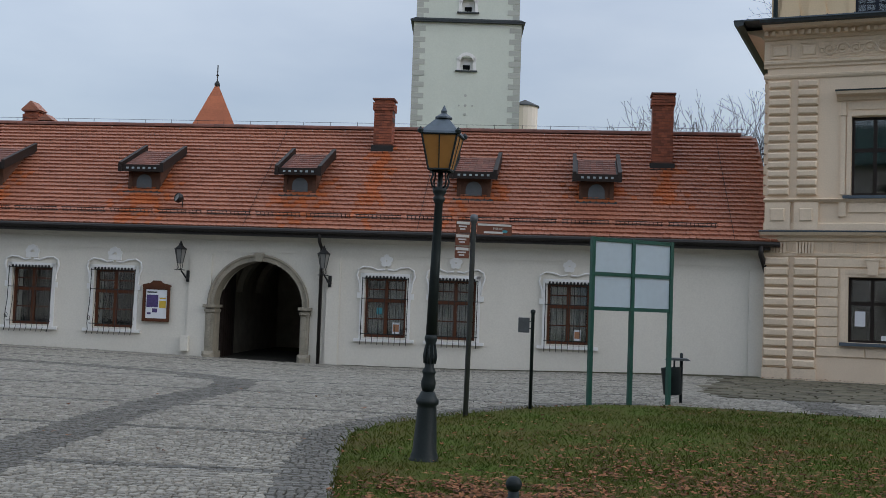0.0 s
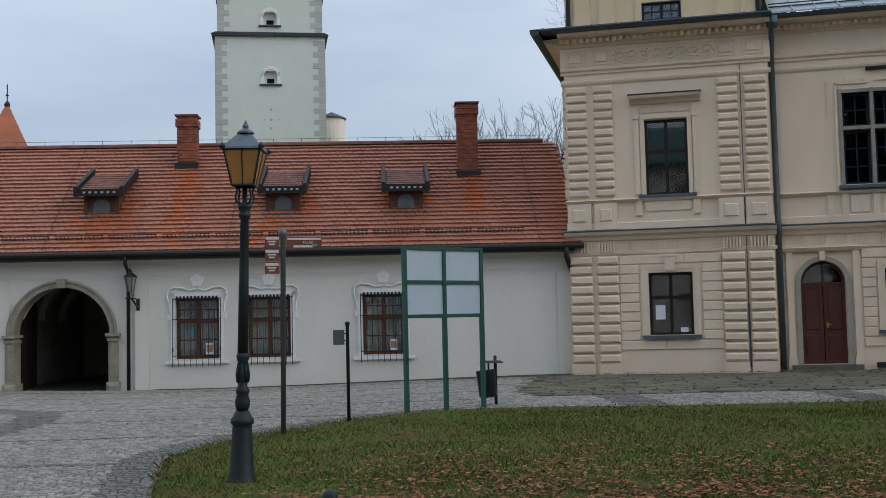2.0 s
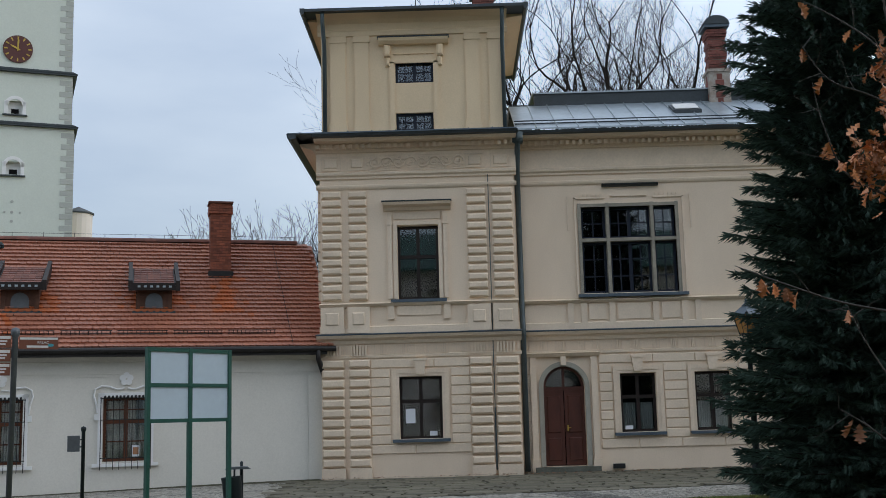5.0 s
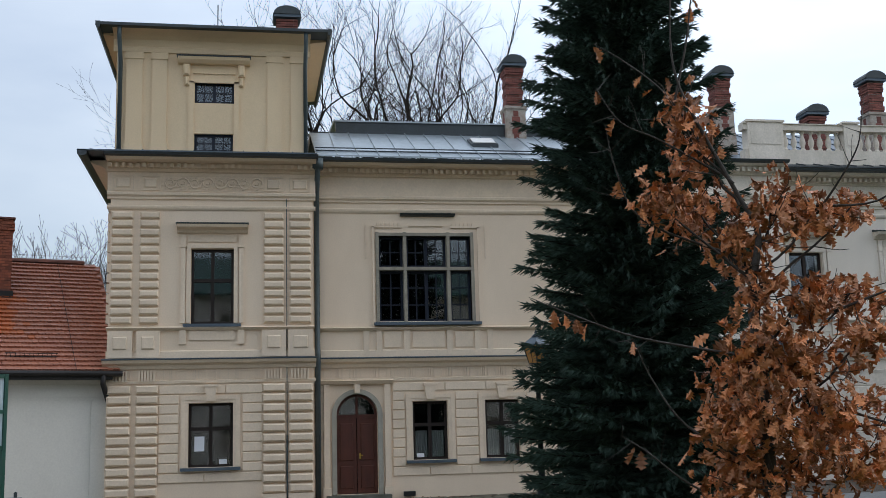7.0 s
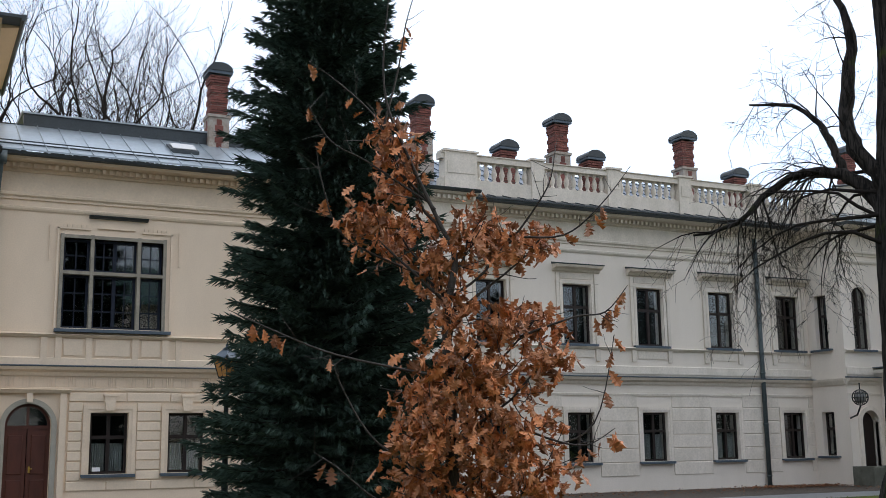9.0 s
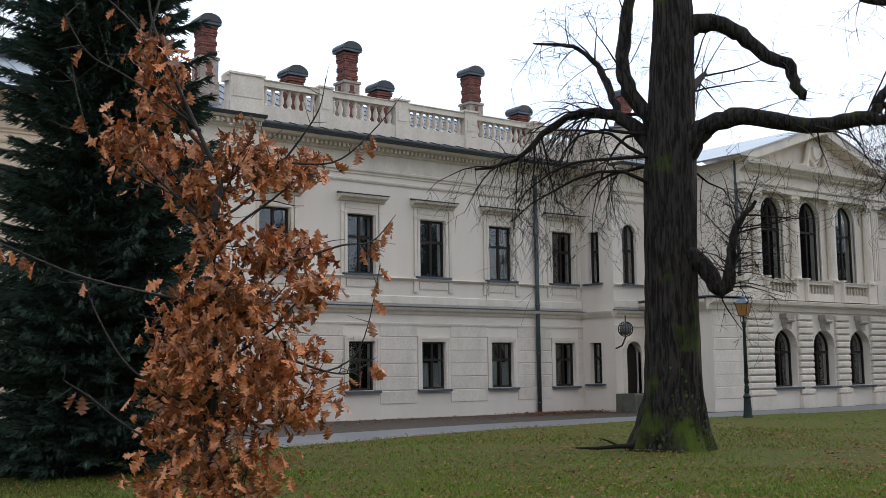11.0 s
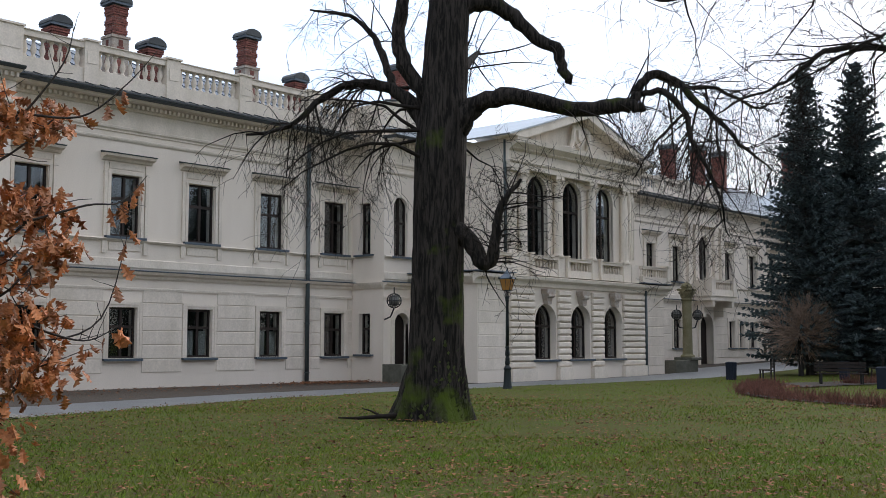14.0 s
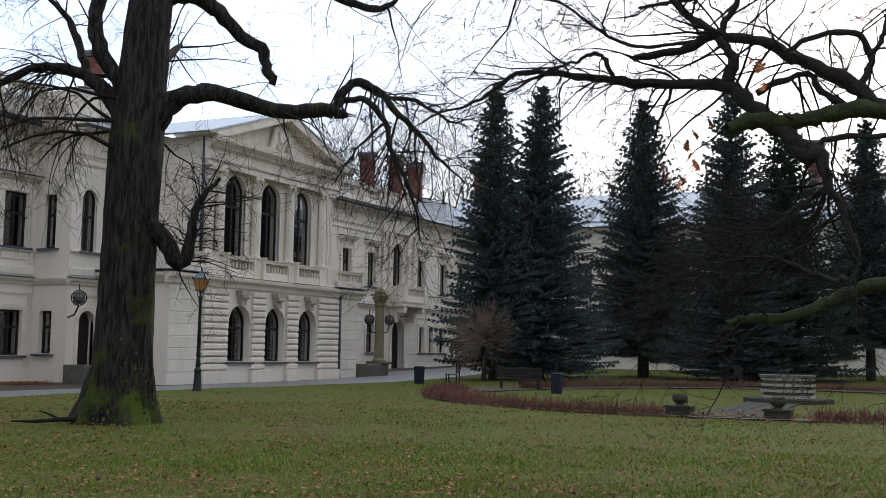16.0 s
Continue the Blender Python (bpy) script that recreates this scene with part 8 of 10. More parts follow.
# -- spruces --
def spruce(name, x, y, height, radius, seed, material, label, bottom=0.4, tufts=1.0, z=None, reps=2, thick=0.04, full=1.0):
    """A conifer: tapered trunk, whorls of drooping branches and needle sprays along them."""
    rnd = random.Random(seed)
    t = thing(name, pose(x, y, ground_z(x, y) if z is None else z), label, "spruce")
    w = Wood()
    w.limb([Vector((0, 0, height * k / 10 - 0.1)) for k in range(11)], [radius * 0.085 * (1 - 0.095 * k) for k in range(11)], 9)
    w.put("trunk", "bark", t)
    v, f = [], []
    br = Wood()
    levels = int(height * (4.0 if full <= 1 else 5.4))
    for i in range(levels):
        k = i / levels
        zz = bottom + (height - bottom) * (k ** 0.93)
        rr_ = radius * (1 - k) ** 0.82 * rnd.uniform(0.82, 1.12) + 0.12
        cnt = max(5, int((9 * (1 - k) + 5) * full))
        for j in range(cnt):
            a = rnd.uniform(0, 6.283)
            ln = rr_ * (rnd.uniform(0.68, 1.15) if full <= 1 else rnd.uniform(0.5, 1.12))
            out = Vector((math.cos(a), math.sin(a), 0))
            side = Vector((-math.sin(a), math.cos(a), 0))
            rise = 0.25 - 0.55 * (1 - k)
            steps = max(3, int(ln / 0.16 * tufts))
            z0 = zz + rnd.uniform(-0.3, 0.3)
            prev = Vector((0, 0, z0))
            pts = [prev]
            for s in range(1, steps + 1):
                u = s / steps
                p = out * ln * u + Vector((0, 0, z0 + ln * (rise * u + 0.22 * u * u))) + side * rnd.gauss(0, 0.03)
                pts.append(p)
                wide = (0.16 + 0.42 * math.sin(math.pi * min(1, 0.25 + u * 0.75)) * min(1, ln / 1.5)) * ((1.1 - 0.6 * u) if full <= 1 else (1.2 - 1.05 * u))
                for sg in (-1, 1, 0):
                    for rep in range(reps):
                        if full > 1:
                            tip = p + side * sg * wide * rnd.uniform(0.1, 0.85) + out * rnd.uniform(0.02, 0.2) + Vector((0, 0, rnd.uniform(-0.15, 0.10)))
                        else:
                            tip = p + side * sg * wide * rnd.uniform(0.5, 1.2) + out * rnd.uniform(0.06, 0.28) + Vector((0, 0, rnd.uniform(-0.26, 0.20)))
                        q = p - out * rnd.uniform(0, 0.12)
                        d = (tip - q)
                        nn = d.cross(Vector((rnd.gauss(0, 1), rnd.gauss(0, 1), rnd.gauss(0, 1))))
                        if nn.length < 1e-5:
                            continue
                        nn = nn.normalized() * thick * rnd.uniform(0.7, 1.3)
                        m2 = d.cross(nn).normalized() * nn.length
                        o = len(v)
                        mid = q + d * 0.45
                        v += [q, mid + nn, tip, mid - nn, mid + m2, mid - m2]
                        f += [(o, o + 1, o + 2, o + 3), (o, o + 4, o + 2, o + 5)]
            if j % 2 == 0:
                br.limb(pts, [0.03 * (1 - 0.8 * s / steps) * min(1, ln) for s in range(steps + 1)], 4)
    br.put("branchwood", "twig", t, "", "stuff")
    quick("crown", v, f, material, t, "dense needle sprays", "stuff")
    return t


spruce("spruce_tree", 6.82, 18.9, 17.5, 2.2, 3, "spruce", "tall dark green spruce on the lawn by the path", 0.35, 1.3, reps=6, thick=0.013, full=2.2)
spruce("spruce_tree", 52.9, 20.1, 15.0, 3.6, 7, "blue_spruce", "tall blue-green spruce in the park", 0.8, 0.75, reps=4, thick=0.026, full=1.7)
spruce("spruce_tree", 51.3, 21.9, 14.8, 3.0, 8, "blue_spruce", "tall blue-green spruce beside its twin", 1.2, 0.7, reps=4, thick=0.026, full=1.7)
spruce("spruce_tree", 60.3, 16.8, 15.4, 3.9, 9, "blue_spruce", "tall blue-green spruce in the park", 1.6, 0.75, reps=4, thick=0.026, full=1.7)
spruce("spruce_tree", 58.5, 11.6, 15.2, 3.7, 10, "blue_spruce", "tall dark spruce in the park", 0.8, 0.75, reps=4, thick=0.026, full=1.7)
spruce("spruce_tree", 60.5, 9.2, 14.0, 4.1, 12, "spruce", "broad dark spruce with low branches", 0.3, 0.7, reps=4, thick=0.026, full=1.7)
spruce("spruce_tree", 64.0, 5.4, 14.0, 3.3, 13, "blue_spruce", "tall blue-green spruce in the park", 2.2, 0.7, reps=4, thick=0.026, full=1.7)


# -- bare trees behind the roofs and all round the yard --
def fork(wood, rnd, p, d, ln, r, depth, low, lean):
    """One crooked bough that climbs, sends out side shoots and parts into thinner boughs."""
    steps = 4 if depth > 1 else 2
    q = wander(rnd, p, d, ln, steps, 0.14, lean)
    r1 = max(r * 0.72, low)
    wood.limb(q, [r + (r1 - r) * k / steps for k in range(steps + 1)], 6 if r > 0.1 else 4 if depth > 1 else 3)
    if depth == 0:
        return
    tip = (q[-1] - q[-2]).normalized()
    kids = 3
    for k in range(kids):
        if k < 2:
            start, spread_, part_ = q[-1], 0.40, rnd.uniform(0.62, 0.86)
        else:
            i = rnd.randint(1, steps - 1)
            start, spread_, part_ = q[i], 0.62, rnd.uniform(0.4, 0.66)
        e = tip + Vector((rnd.gauss(0, spread_), rnd.gauss(0, spread_), rnd.gauss(0.08, spread_ * 0.5)))
        fork(wood, rnd, start, e, ln * part_, max(r1 * (0.86 if k == 0 else 0.6 if k == 1 else 0.4), low), depth - 1, low, lean)


def bare_tree(x, y, height, seed, stems=4, r=0.34, depth=5, low=0.013, split=0.42, label="tall bare winter tree"):
    """A leafless tree: a trunk that parts into climbing stems, forked again and again to fine tips."""
    rnd = random.Random(seed)
    t = thing("bare_tree", pose(x, y, 0), label, "tree", "bare trees round the castle")
    w = Wood()
    trunk = wander(rnd, Vector((0, 0, -0.2)), Vector((0, 0, 1)), height * split, 6, 0.03, 0.1)
    w.limb(trunk, [r * (1 - 0.05 * k) for k in range(7)], 9)
    w.put("trunk", "bark", t)
    c = Wood()
    ln = height * (1 - split) * 0.36
    for i in range(stems):
        a = 2 * math.pi * i / stems + rnd.uniform(-0.5, 0.5)
        out = rnd.uniform(0.18, 0.55)
        fork(c, rnd, trunk[6 if i % 2 else 5], Vector((math.cos(a) * out, math.sin(a) * out, 1.0)), ln * rnd.uniform(0.8, 1.1), r * rnd.uniform(0.42, 0.6), depth, low, 0.06)
    c.put("crown", "twig", t, "fine bare branches", "stuff")
    return t


for x, y, h, s in ((4.6, 59, 25.5, 1), (7.8, 58, 26, 2), (10.6, 60, 25, 3), (13.0, 62, 23.5, 4)):
    bare_tree(x, y, h, s, stems=5, r=0.42, depth=6, low=0.006)
for x, y, h, s in ((-15.6, 74, 15.2, 51), (-12.6, 77, 16.4, 52), (-9.6, 73, 15.6, 53), (-6.4, 76, 15.6, 54), (-3.0, 72, 14.4, 55)):
    bare_tree(x, y, h, s, stems=5, r=0.26, depth=5, low=0.011, split=0.3)
for x, y, h, s in ((94, 46, 23, 31), (96, 41, 22, 32), (97, 36.5, 21, 33), (95, 51, 24, 34), (92, 56, 24, 35), (86, 53, 22, 36), (99, 31, 21, 37)):
    bare_tree(x, y, h, s, stems=6, r=0.28, depth=5, low=0.012, split=0.35)
for x, y, h, s in ((101, 25, 19, 14), (104, 18, 19, 15), (78, 55, 20, 23), (106, 10, 18, 24), (108, 3, 18, 25)):
    bare_tree(x, y, h, s, stems=5, depth=5, low=0.02, split=0.35)

# ---- street furniture and small things ----
def street_lamp(x, y, k=1.0, lean=0.0, turn=0.0, label="dark green cast-iron street lamp with amber panes"):
    la = thing("street_lamp", pose(x, y, ground_z(x, y), 0, lean, turn) @ Matrix.Scale(k, 4), label, "street lamp", "street lamps")
    bm = B()
    lathe(bm, [(0.165, -0.05), (0.165, 0.05), (0.15, 0.07), (0.148, 0.10), (0.132, 0.14), (0.104, 0.60), (0.102, 0.63), (0.124, 0.65), (0.124, 0.69), (0.10, 0.72), (0.075, 0.78)], 20)
    part("base", bm, "iron", la, smooth=True)
    bm = B()
    lathe(bm, [(0.06, 0.78), (0.078, 0.83), (0.082, 0.88), (0.062, 0.95), (0.074, 0.98), (0.074, 1.0), (0.05, 1.04), (0.058, 1.15), (0.055, 1.30), (0.07, 1.34), (0.07, 1.37), (0.052, 1.40)], 16)
    for i in range(8):
        a = i * math.pi / 4
        tube(bm, [(0.058 * math.cos(a), 0.058 * math.sin(a), 1.08), (0.066 * math.cos(a), 0.066 * math.sin(a), 1.16), (0.055 * math.cos(a), 0.055 * math.sin(a), 1.28)], [0.012, 0.015, 0.006], 5)
    part("knop", bm, "iron", la, smooth=True, pieces="knop_leaf")
    bm = B()
    lathe(bm, [(0.06, 1.38), (0.052, 2.2), (0.045, 2.82), (0.065, 2.85), (0.065, 2.88), (0.05, 2.90), (0.075, 2.94), (0.08, 2.98), (0.03, 3.0), (0.028, 3.16)], 14)
    part("pole", bm, "iron", la, smooth=True)
    for i in range(4):
        a = i * math.pi / 2 + math.pi / 4
        bm = B()
        tube(bm, [((0.04 + q) * math.cos(a), (0.04 + q) * math.sin(a), z) for q, z in ((0.0, 2.98), (0.06, 3.0), (0.08, 3.06), (0.055, 3.12), (0.075, 3.18))], 0.011, 6)
        part("bracket", bm, "iron", la, smooth=True)
    h0, h1, r0, r1 = 3.18, 3.56, 0.115, 0.195
    for i in range(4):
        a0, a1 = i * math.pi / 2 + math.pi / 4, (i + 1) * math.pi / 2 + math.pi / 4
        q = math.sqrt(2)
        c = [(r0 * q * math.cos(a0), r0 * q * math.sin(a0), h0), (r0 * q * math.cos(a1), r0 * q * math.sin(a1), h0), (r1 * q * math.cos(a1), r1 * q * math.sin(a1), h1), (r1 * q * math.cos(a0), r1 * q * math.sin(a0), h1)]
        bm = B()
        v = [bm.verts.new(p) for p in c] + [bm.verts.new((p[0] * 0.96, p[1] * 0.96, p[2])) for p in c]
        bm.faces.new(v[:4])
        bm.faces.new(v[7:3:-1])
        for j in range(4):
            bm.faces.new((v[j], v[(j + 1) % 4], v[4 + (j + 1) % 4], v[4 + j]))
        part("pane", bm, "amber", la, "amber glass pane")
        bm = B()
        tube(bm, [c[0], c[3]], 0.012, 6)
        tube(bm, [c[0], c[1]], 0.014, 6)
        tube(bm, [c[3], c[2]], 0.016, 6)
        mid0, mid1 = [(c[0][j] + c[1][j]) / 2 * 1.01 for j in range(2)] + [h0], [(c[2][j] + c[3][j]) / 2 * 1.01 for j in range(2)] + [h1]
        tube(bm, [mid0, mid1], 0.007, 5)
        lathe(bm, [(0.0, h1 - 0.01), (0.03, h1), (0.035, h1 + 0.03), (0.0, h1 + 0.07)], 6, c[3][0] * 1.06, c[3][1] * 1.06)
        part("lantern_frame", bm, "iron", la)
    bm = B()
    lathe(bm, [(0.30, h1), (0.29, h1 + 0.025), (0.22, h1 + 0.08), (0.12, h1 + 0.16), (0.075, h1 + 0.185)], 4, flat=0.5)
    lathe(bm, [(0.095, h1 + 0.185), (0.095, h1 + 0.2), (0.05, h1 + 0.23), (0.03, h1 + 0.245), (0.035, h1 + 0.27), (0.02, h1 + 0.3), (0.004, h1 + 0.335)], 12)
    part("lantern_roof", bm, "blue_metal", la)
    return la


street_lamp(-4.66, 10.54, 0.952, 1.3, 12)
street_lamp(31.05, 24.2, 1.09, 0, 20, "dark green cast-iron street lamp beside the portico")
street_lamp(5.74, 21.75, 0.97, 0, 30, "dark green cast-iron street lamp half hidden by a spruce")


def lettering(parent, words, x, y, z, size, material):
    cu = bpy.data.curves.new("lettering", "FONT")
    cu.body, cu.size, cu.extrude = words, size, 0.001
    cu.align_x = "CENTER"
    cu.materials.append(M[material])
    ob = new("lettering", cu)
    ob.parent = parent
    ob.matrix_basis = pose(x, y, z, 90, 0, 0)
    return ob


# direction sign
ds = thing("direction_sign", pose(-6.02, 15.14, ground_z(-6.02, 15.14), 0, 0.6, 22), "brown tourist direction sign on a grey post", "sign")
bm = B()
lathe(bm, [(0.038, -0.1), (0.038, 2.86), (0.05, 2.88), (0.062, 2.93), (0.05, 2.98), (0.0, 3.0)], 12)
part("post", bm, "sign_grey", ds, smooth=True)
for i in range(3):
    z = 2.72 - i * 0.19
    bm = B()
    box(bm, -0.26, -0.05, -0.03, -0.01, z, z + 0.17)
    pl_ = part("sign_plate", bm, "sign_brown", ds, "brown plate with a white band")
    bm = B()
    box(bm, -0.25, -0.06, -0.034, -0.03, z + 0.115, z + 0.155)
    part("white_band", bm, "sign_white", pl_)
    for a, b, c in ((-0.22, -0.10, 0.075), (-0.20, -0.12, 0.035)):
        bm = B()
        box(bm, a, b, -0.033, -0.03, z + c, z + c + 0.022)
        part("text_bar", bm, "sign_white", pl_)
bm = B()
box(bm, 0.05, 0.56, -0.03, -0.01, 2.70, 2.87)
pl_ = part("sign_plate", bm, "sign_brown", ds, "brown palace sign with white letters")
bm = B()
box(bm, 0.06, 0.55, -0.034, -0.03, 2.83, 2.86)
part("white_band", bm, "sign_white", pl_)
lettering(pl_, "PAŁAC", 0.36, -0.034, 2.775, 0.05, "sign_white")
bm = B()
box(bm, 0.15, 0.43, -0.033, -0.03, 2.72, 2.75)
part("text_bar", bm, "sign_white", pl_)
bm = B()
prism(bm, [(0.46 + 0.04 * math.cos(t), 2.755 + 0.022 * math.sin(t)) for t in [i * math.pi / 5 for i in range(10)]], -0.034, -0.03)
part("icon", bm, "teal_print", pl_)
# small grey sign seen from behind
sg = thing("small_sign", pose(-5.67, 17.08, ground_z(-5.67, 17.08), 0, 0, 18), "small grey plate on a thin dark post", "sign")
bm = B()
lathe(bm, [(0.028, -0.1), (0.028, 1.56), (0.04, 1.58), (0.04, 1.62), (0.0, 1.64)], 10)
part("post", bm, "iron", sg, smooth=True)
bm = B()
box(bm, -0.23, -0.05, -0.015, 0.0, 1.26, 1.50, 0.004)
part("plate", bm, "sign_grey", sg, "grey metal plate")
bm = B()
for z in (1.32, 1.43):
    box(bm, -0.06, 0.0, -0.01, 0.01, z, z + 0.02)
part("clamp", bm, "iron", sg, pieces="clamp_half")

# four-panel notice board
ang = math.degrees(math.atan2(20.05 - 18.68, -4.06 + 5.14))
nb = thing("notice_board", pose(-5.14, 18.68, 0, 0, 0, ang), "green steel notice board with four blank pale panels", "notice board")
ln = math.hypot(20.05 - 18.68, -4.06 + 5.14)
for u in (0, ln / 2, ln):
    bm = B()
    box(bm, u - 0.035, u + 0.035, -0.035, 0.035, -0.1, 2.93)
    part("post", bm, "green_paint", nb)
for z in (1.66, 2.26, 2.86):
    for a, b in ((0.035, ln / 2 - 0.035), (ln / 2 + 0.035, ln - 0.035)):
        bm = B()
        box(bm, a, b, -0.03, 0.03, z, z + 0.065)
        part("rail", bm, "green_paint", nb)
for a, b in ((0.035, ln / 2 - 0.035), (ln / 2 + 0.035, ln - 0.035)):
    for z in (1.725, 2.325):
        bm = B()
        box(bm, a, b, -0.006, 0.006, z, z + 0.535)
        part("panel", bm, "panel", nb, "blank pale blue panel")
# litter bin
lb = thing("litter_bin", pose(-3.94, 20.63, 0, 0, 0, 12), "dark metal litter bin hung on a post", "bin")
bm = B()
lathe(bm, [(0.03, -0.1), (0.03, 0.92), (0.0, 0.94)], 10)
part("post", bm, "iron", lb, smooth=True)
bm = B()
v = lathe(bm, [(0.14, 0.18), (0.165, 0.2), (0.18, 0.66), (0.185, 0.68), (0.165, 0.68), (0.15, 0.24)], 14, -0.13, -0.14)
part("bin_body", bm, "iron", lb, smooth=True, at=pose(0, 0, 0, 0, -5, 0))
bm = B()
prism(bm, [(-0.30, 0.80), (0.16, 0.80), (0.10, 0.84), (-0.24, 0.84)], -0.3, 0.08)
part("hood", bm, "sign_grey", lb)
bm = B()
tube(bm, [(-0.13, -0.14, 0.66), (-0.13, -0.14, 0.81)], 0.02, 6)
part("hood_stem", bm, "iron", lb)
# bollard
bl = thing("bollard", pose(-2.19, 6.15, -0.04), "dark iron bollard with a ball top", "bollard")
bm = B()
lathe(bm, [(0.07, -0.1), (0.07, 0.02), (0.05, 0.05), (0.045, 0.50), (0.055, 0.52), (0.055, 0.55), (0.032, 0.57), (0.032, 0.60)], 16)
part("shaft", bm, "iron", bl, smooth=True)
bm = B()
lathe(bm, [(0.048 * math.sin(math.pi * i / 10), 0.64 - 0.048 * math.cos(math.pi * i / 10)) for i in range(11)], 16)
part("ball", bm, "iron", bl, smooth=True)


# -- on the gatehouse --
def on_gate(s, y, z):
    return GATE @ pose(s, y, z)


def wall_lantern(s, z, label):
    la = thing("wall_lantern", on_gate(s, -0.07, z), label, "wall lantern", "gate lanterns")
    bm = B()
    box(bm, 0.12, 0.22, -0.03, 0.0, -0.05, 0.30, 0.012)
    tube(bm, [(0.17, -0.03, 0.05), (0.17, -0.2, 0.08), (0.13, -0.34, 0.2), (0.08, -0.4, 0.28)], [0.03, 0.028, 0.025, 0.02], 8)
    part("bracket", bm, "wrought", la, smooth=False)
    bm = B()
    tube(bm, [(-0.12, -0.4, 0.30), (0.2, -0.4, 0.30)], 0.015, 6)
    for i in range(4):
        a = i * math.pi / 2
        tube(bm, [(0.04 + 0.04 * math.cos(a), -0.4 + 0.04 * math.sin(a), 0.30), (0.04 + 0.09 * math.cos(a), -0.4 + 0.09 * math.sin(a), 0.38), (0.04 + 0.07 * math.cos(a), -0.4 + 0.07 * math.sin(a), 0.5)], 0.012, 5)
    part("basket", bm, "wrought", la)
    bm = B()
    lathe(bm, [(0.085, 0.50), (0.17, 0.92), (0.165, 0.93), (0.08, 0.51)], 6, 0.04, -0.4)
    part("glass", bm, "milk", la, "smoky lantern glass")
    bm = B()
    for i in range(6):
        a = i * math.pi / 3
        tube(bm, [(0.04 + 0.09 * math.cos(a), -0.4 + 0.09 * math.sin(a), 0.50), (0.04 + 0.178 * math.cos(a), -0.4 + 0.178 * math.sin(a), 0.93)], 0.01, 5)
    lathe(bm, [(0.20, 0.92), (0.20, 0.94), (0.10, 1.02), (0.06, 1.06), (0.065, 1.09), (0.03, 1.12), (0.03, 1.15), (0.0, 1.2)], 6, 0.04, -0.4)
    part("lantern_roof", bm, "wrought", la)


wall_lantern(-17.45, 2.18, "black wrought-iron wall lantern on a scrolled bracket")
wall_lantern(-13.02, 2.16, "black wrought-iron wall lantern beside the downpipe")
pc = thing("poster_case", on_gate(-18.25, -0.01, 0.9), "brown wooden poster case with printed posters", "poster case")
bm = B()
box(bm, -0.41, 0.41, -0.05, 0.0, 0.0, 1.08)
part("back_panel", bm, "brown_wood", pc)
for a, b, c, d in ((-0.43, -0.36, -0.02, 1.06), (0.36, 0.43, -0.02, 1.06), (-0.36, 0.36, -0.02, 0.05), (-0.36, 0.36, 0.99, 1.06)):
    bm = B()
    box(bm, a, b, -0.09, -0.05, c, d)
    part("frame_bar", bm, "brown_wood", pc)
bm = B()
prism(bm, [(-0.45, 1.06), (0.45, 1.06), (0.42, 1.12), (0.2, 1.16), (0.1, 1.24), (-0.1, 1.24), (-0.2, 1.16), (-0.42, 1.12)], -0.1, 0.0)
part("crest", bm, "brown_wood", pc)
for a, b, c, d, m in ((-0.33, 0.33, 0.08, 0.96, "paper"), (-0.31, 0.06, 0.42, 0.80, "poster_violet"), (0.1, 0.31, 0.40, 0.62, "poster_yellow"), (-0.3, 0.02, 0.86, 0.90, "iron"), (-0.12, 0.04, 0.26, 0.38, "poster_violet"), (0.1, 0.3, 0.68, 0.72, "poster_yellow"), (-0.28, -0.16, 0.20, 0.26, "poster_violet")):
    bm = B()
    off = 0.052 if m == "paper" else 0.056
    box(bm, a, b, -off - 0.002, -off, c, d)
    part("poster", bm, m, pc)
bm = B()
box(bm, -17.42, -17.16, -0.16, -0.06, 0.02, 0.48, 0.01)
lone("meter_cabinet", bm, "white", "small white meter cabinet on the wall", "cabinet", GATE)
fl = thing("floodlight", on_gate(-17.7, 0.3, roof_z(0.3) + 0.1), "round floodlight fixed above the eaves", "floodlight")
bm = B()
lathe(bm, [(0.06, 0.0), (0.15, 0.1), (0.15, 0.22), (0.14, 0.23), (0.12, 0.14)], 14)
part("housing", bm, "wrought", fl, smooth=True, at=pose(0, 0, 0.2, 70, 0, -40))
bm = B()
lathe(bm, [(0.13, 0.19), (0.13, 0.2)], 14)
part("glass", bm, "milk", fl, at=pose(0, 0, 0.2, 70, 0, -40))
bm = B()
tube(bm, [(0, 0, -0.12), (0, 0, 0.2)], 0.02, 6)
part("stem", bm, "wrought", fl)


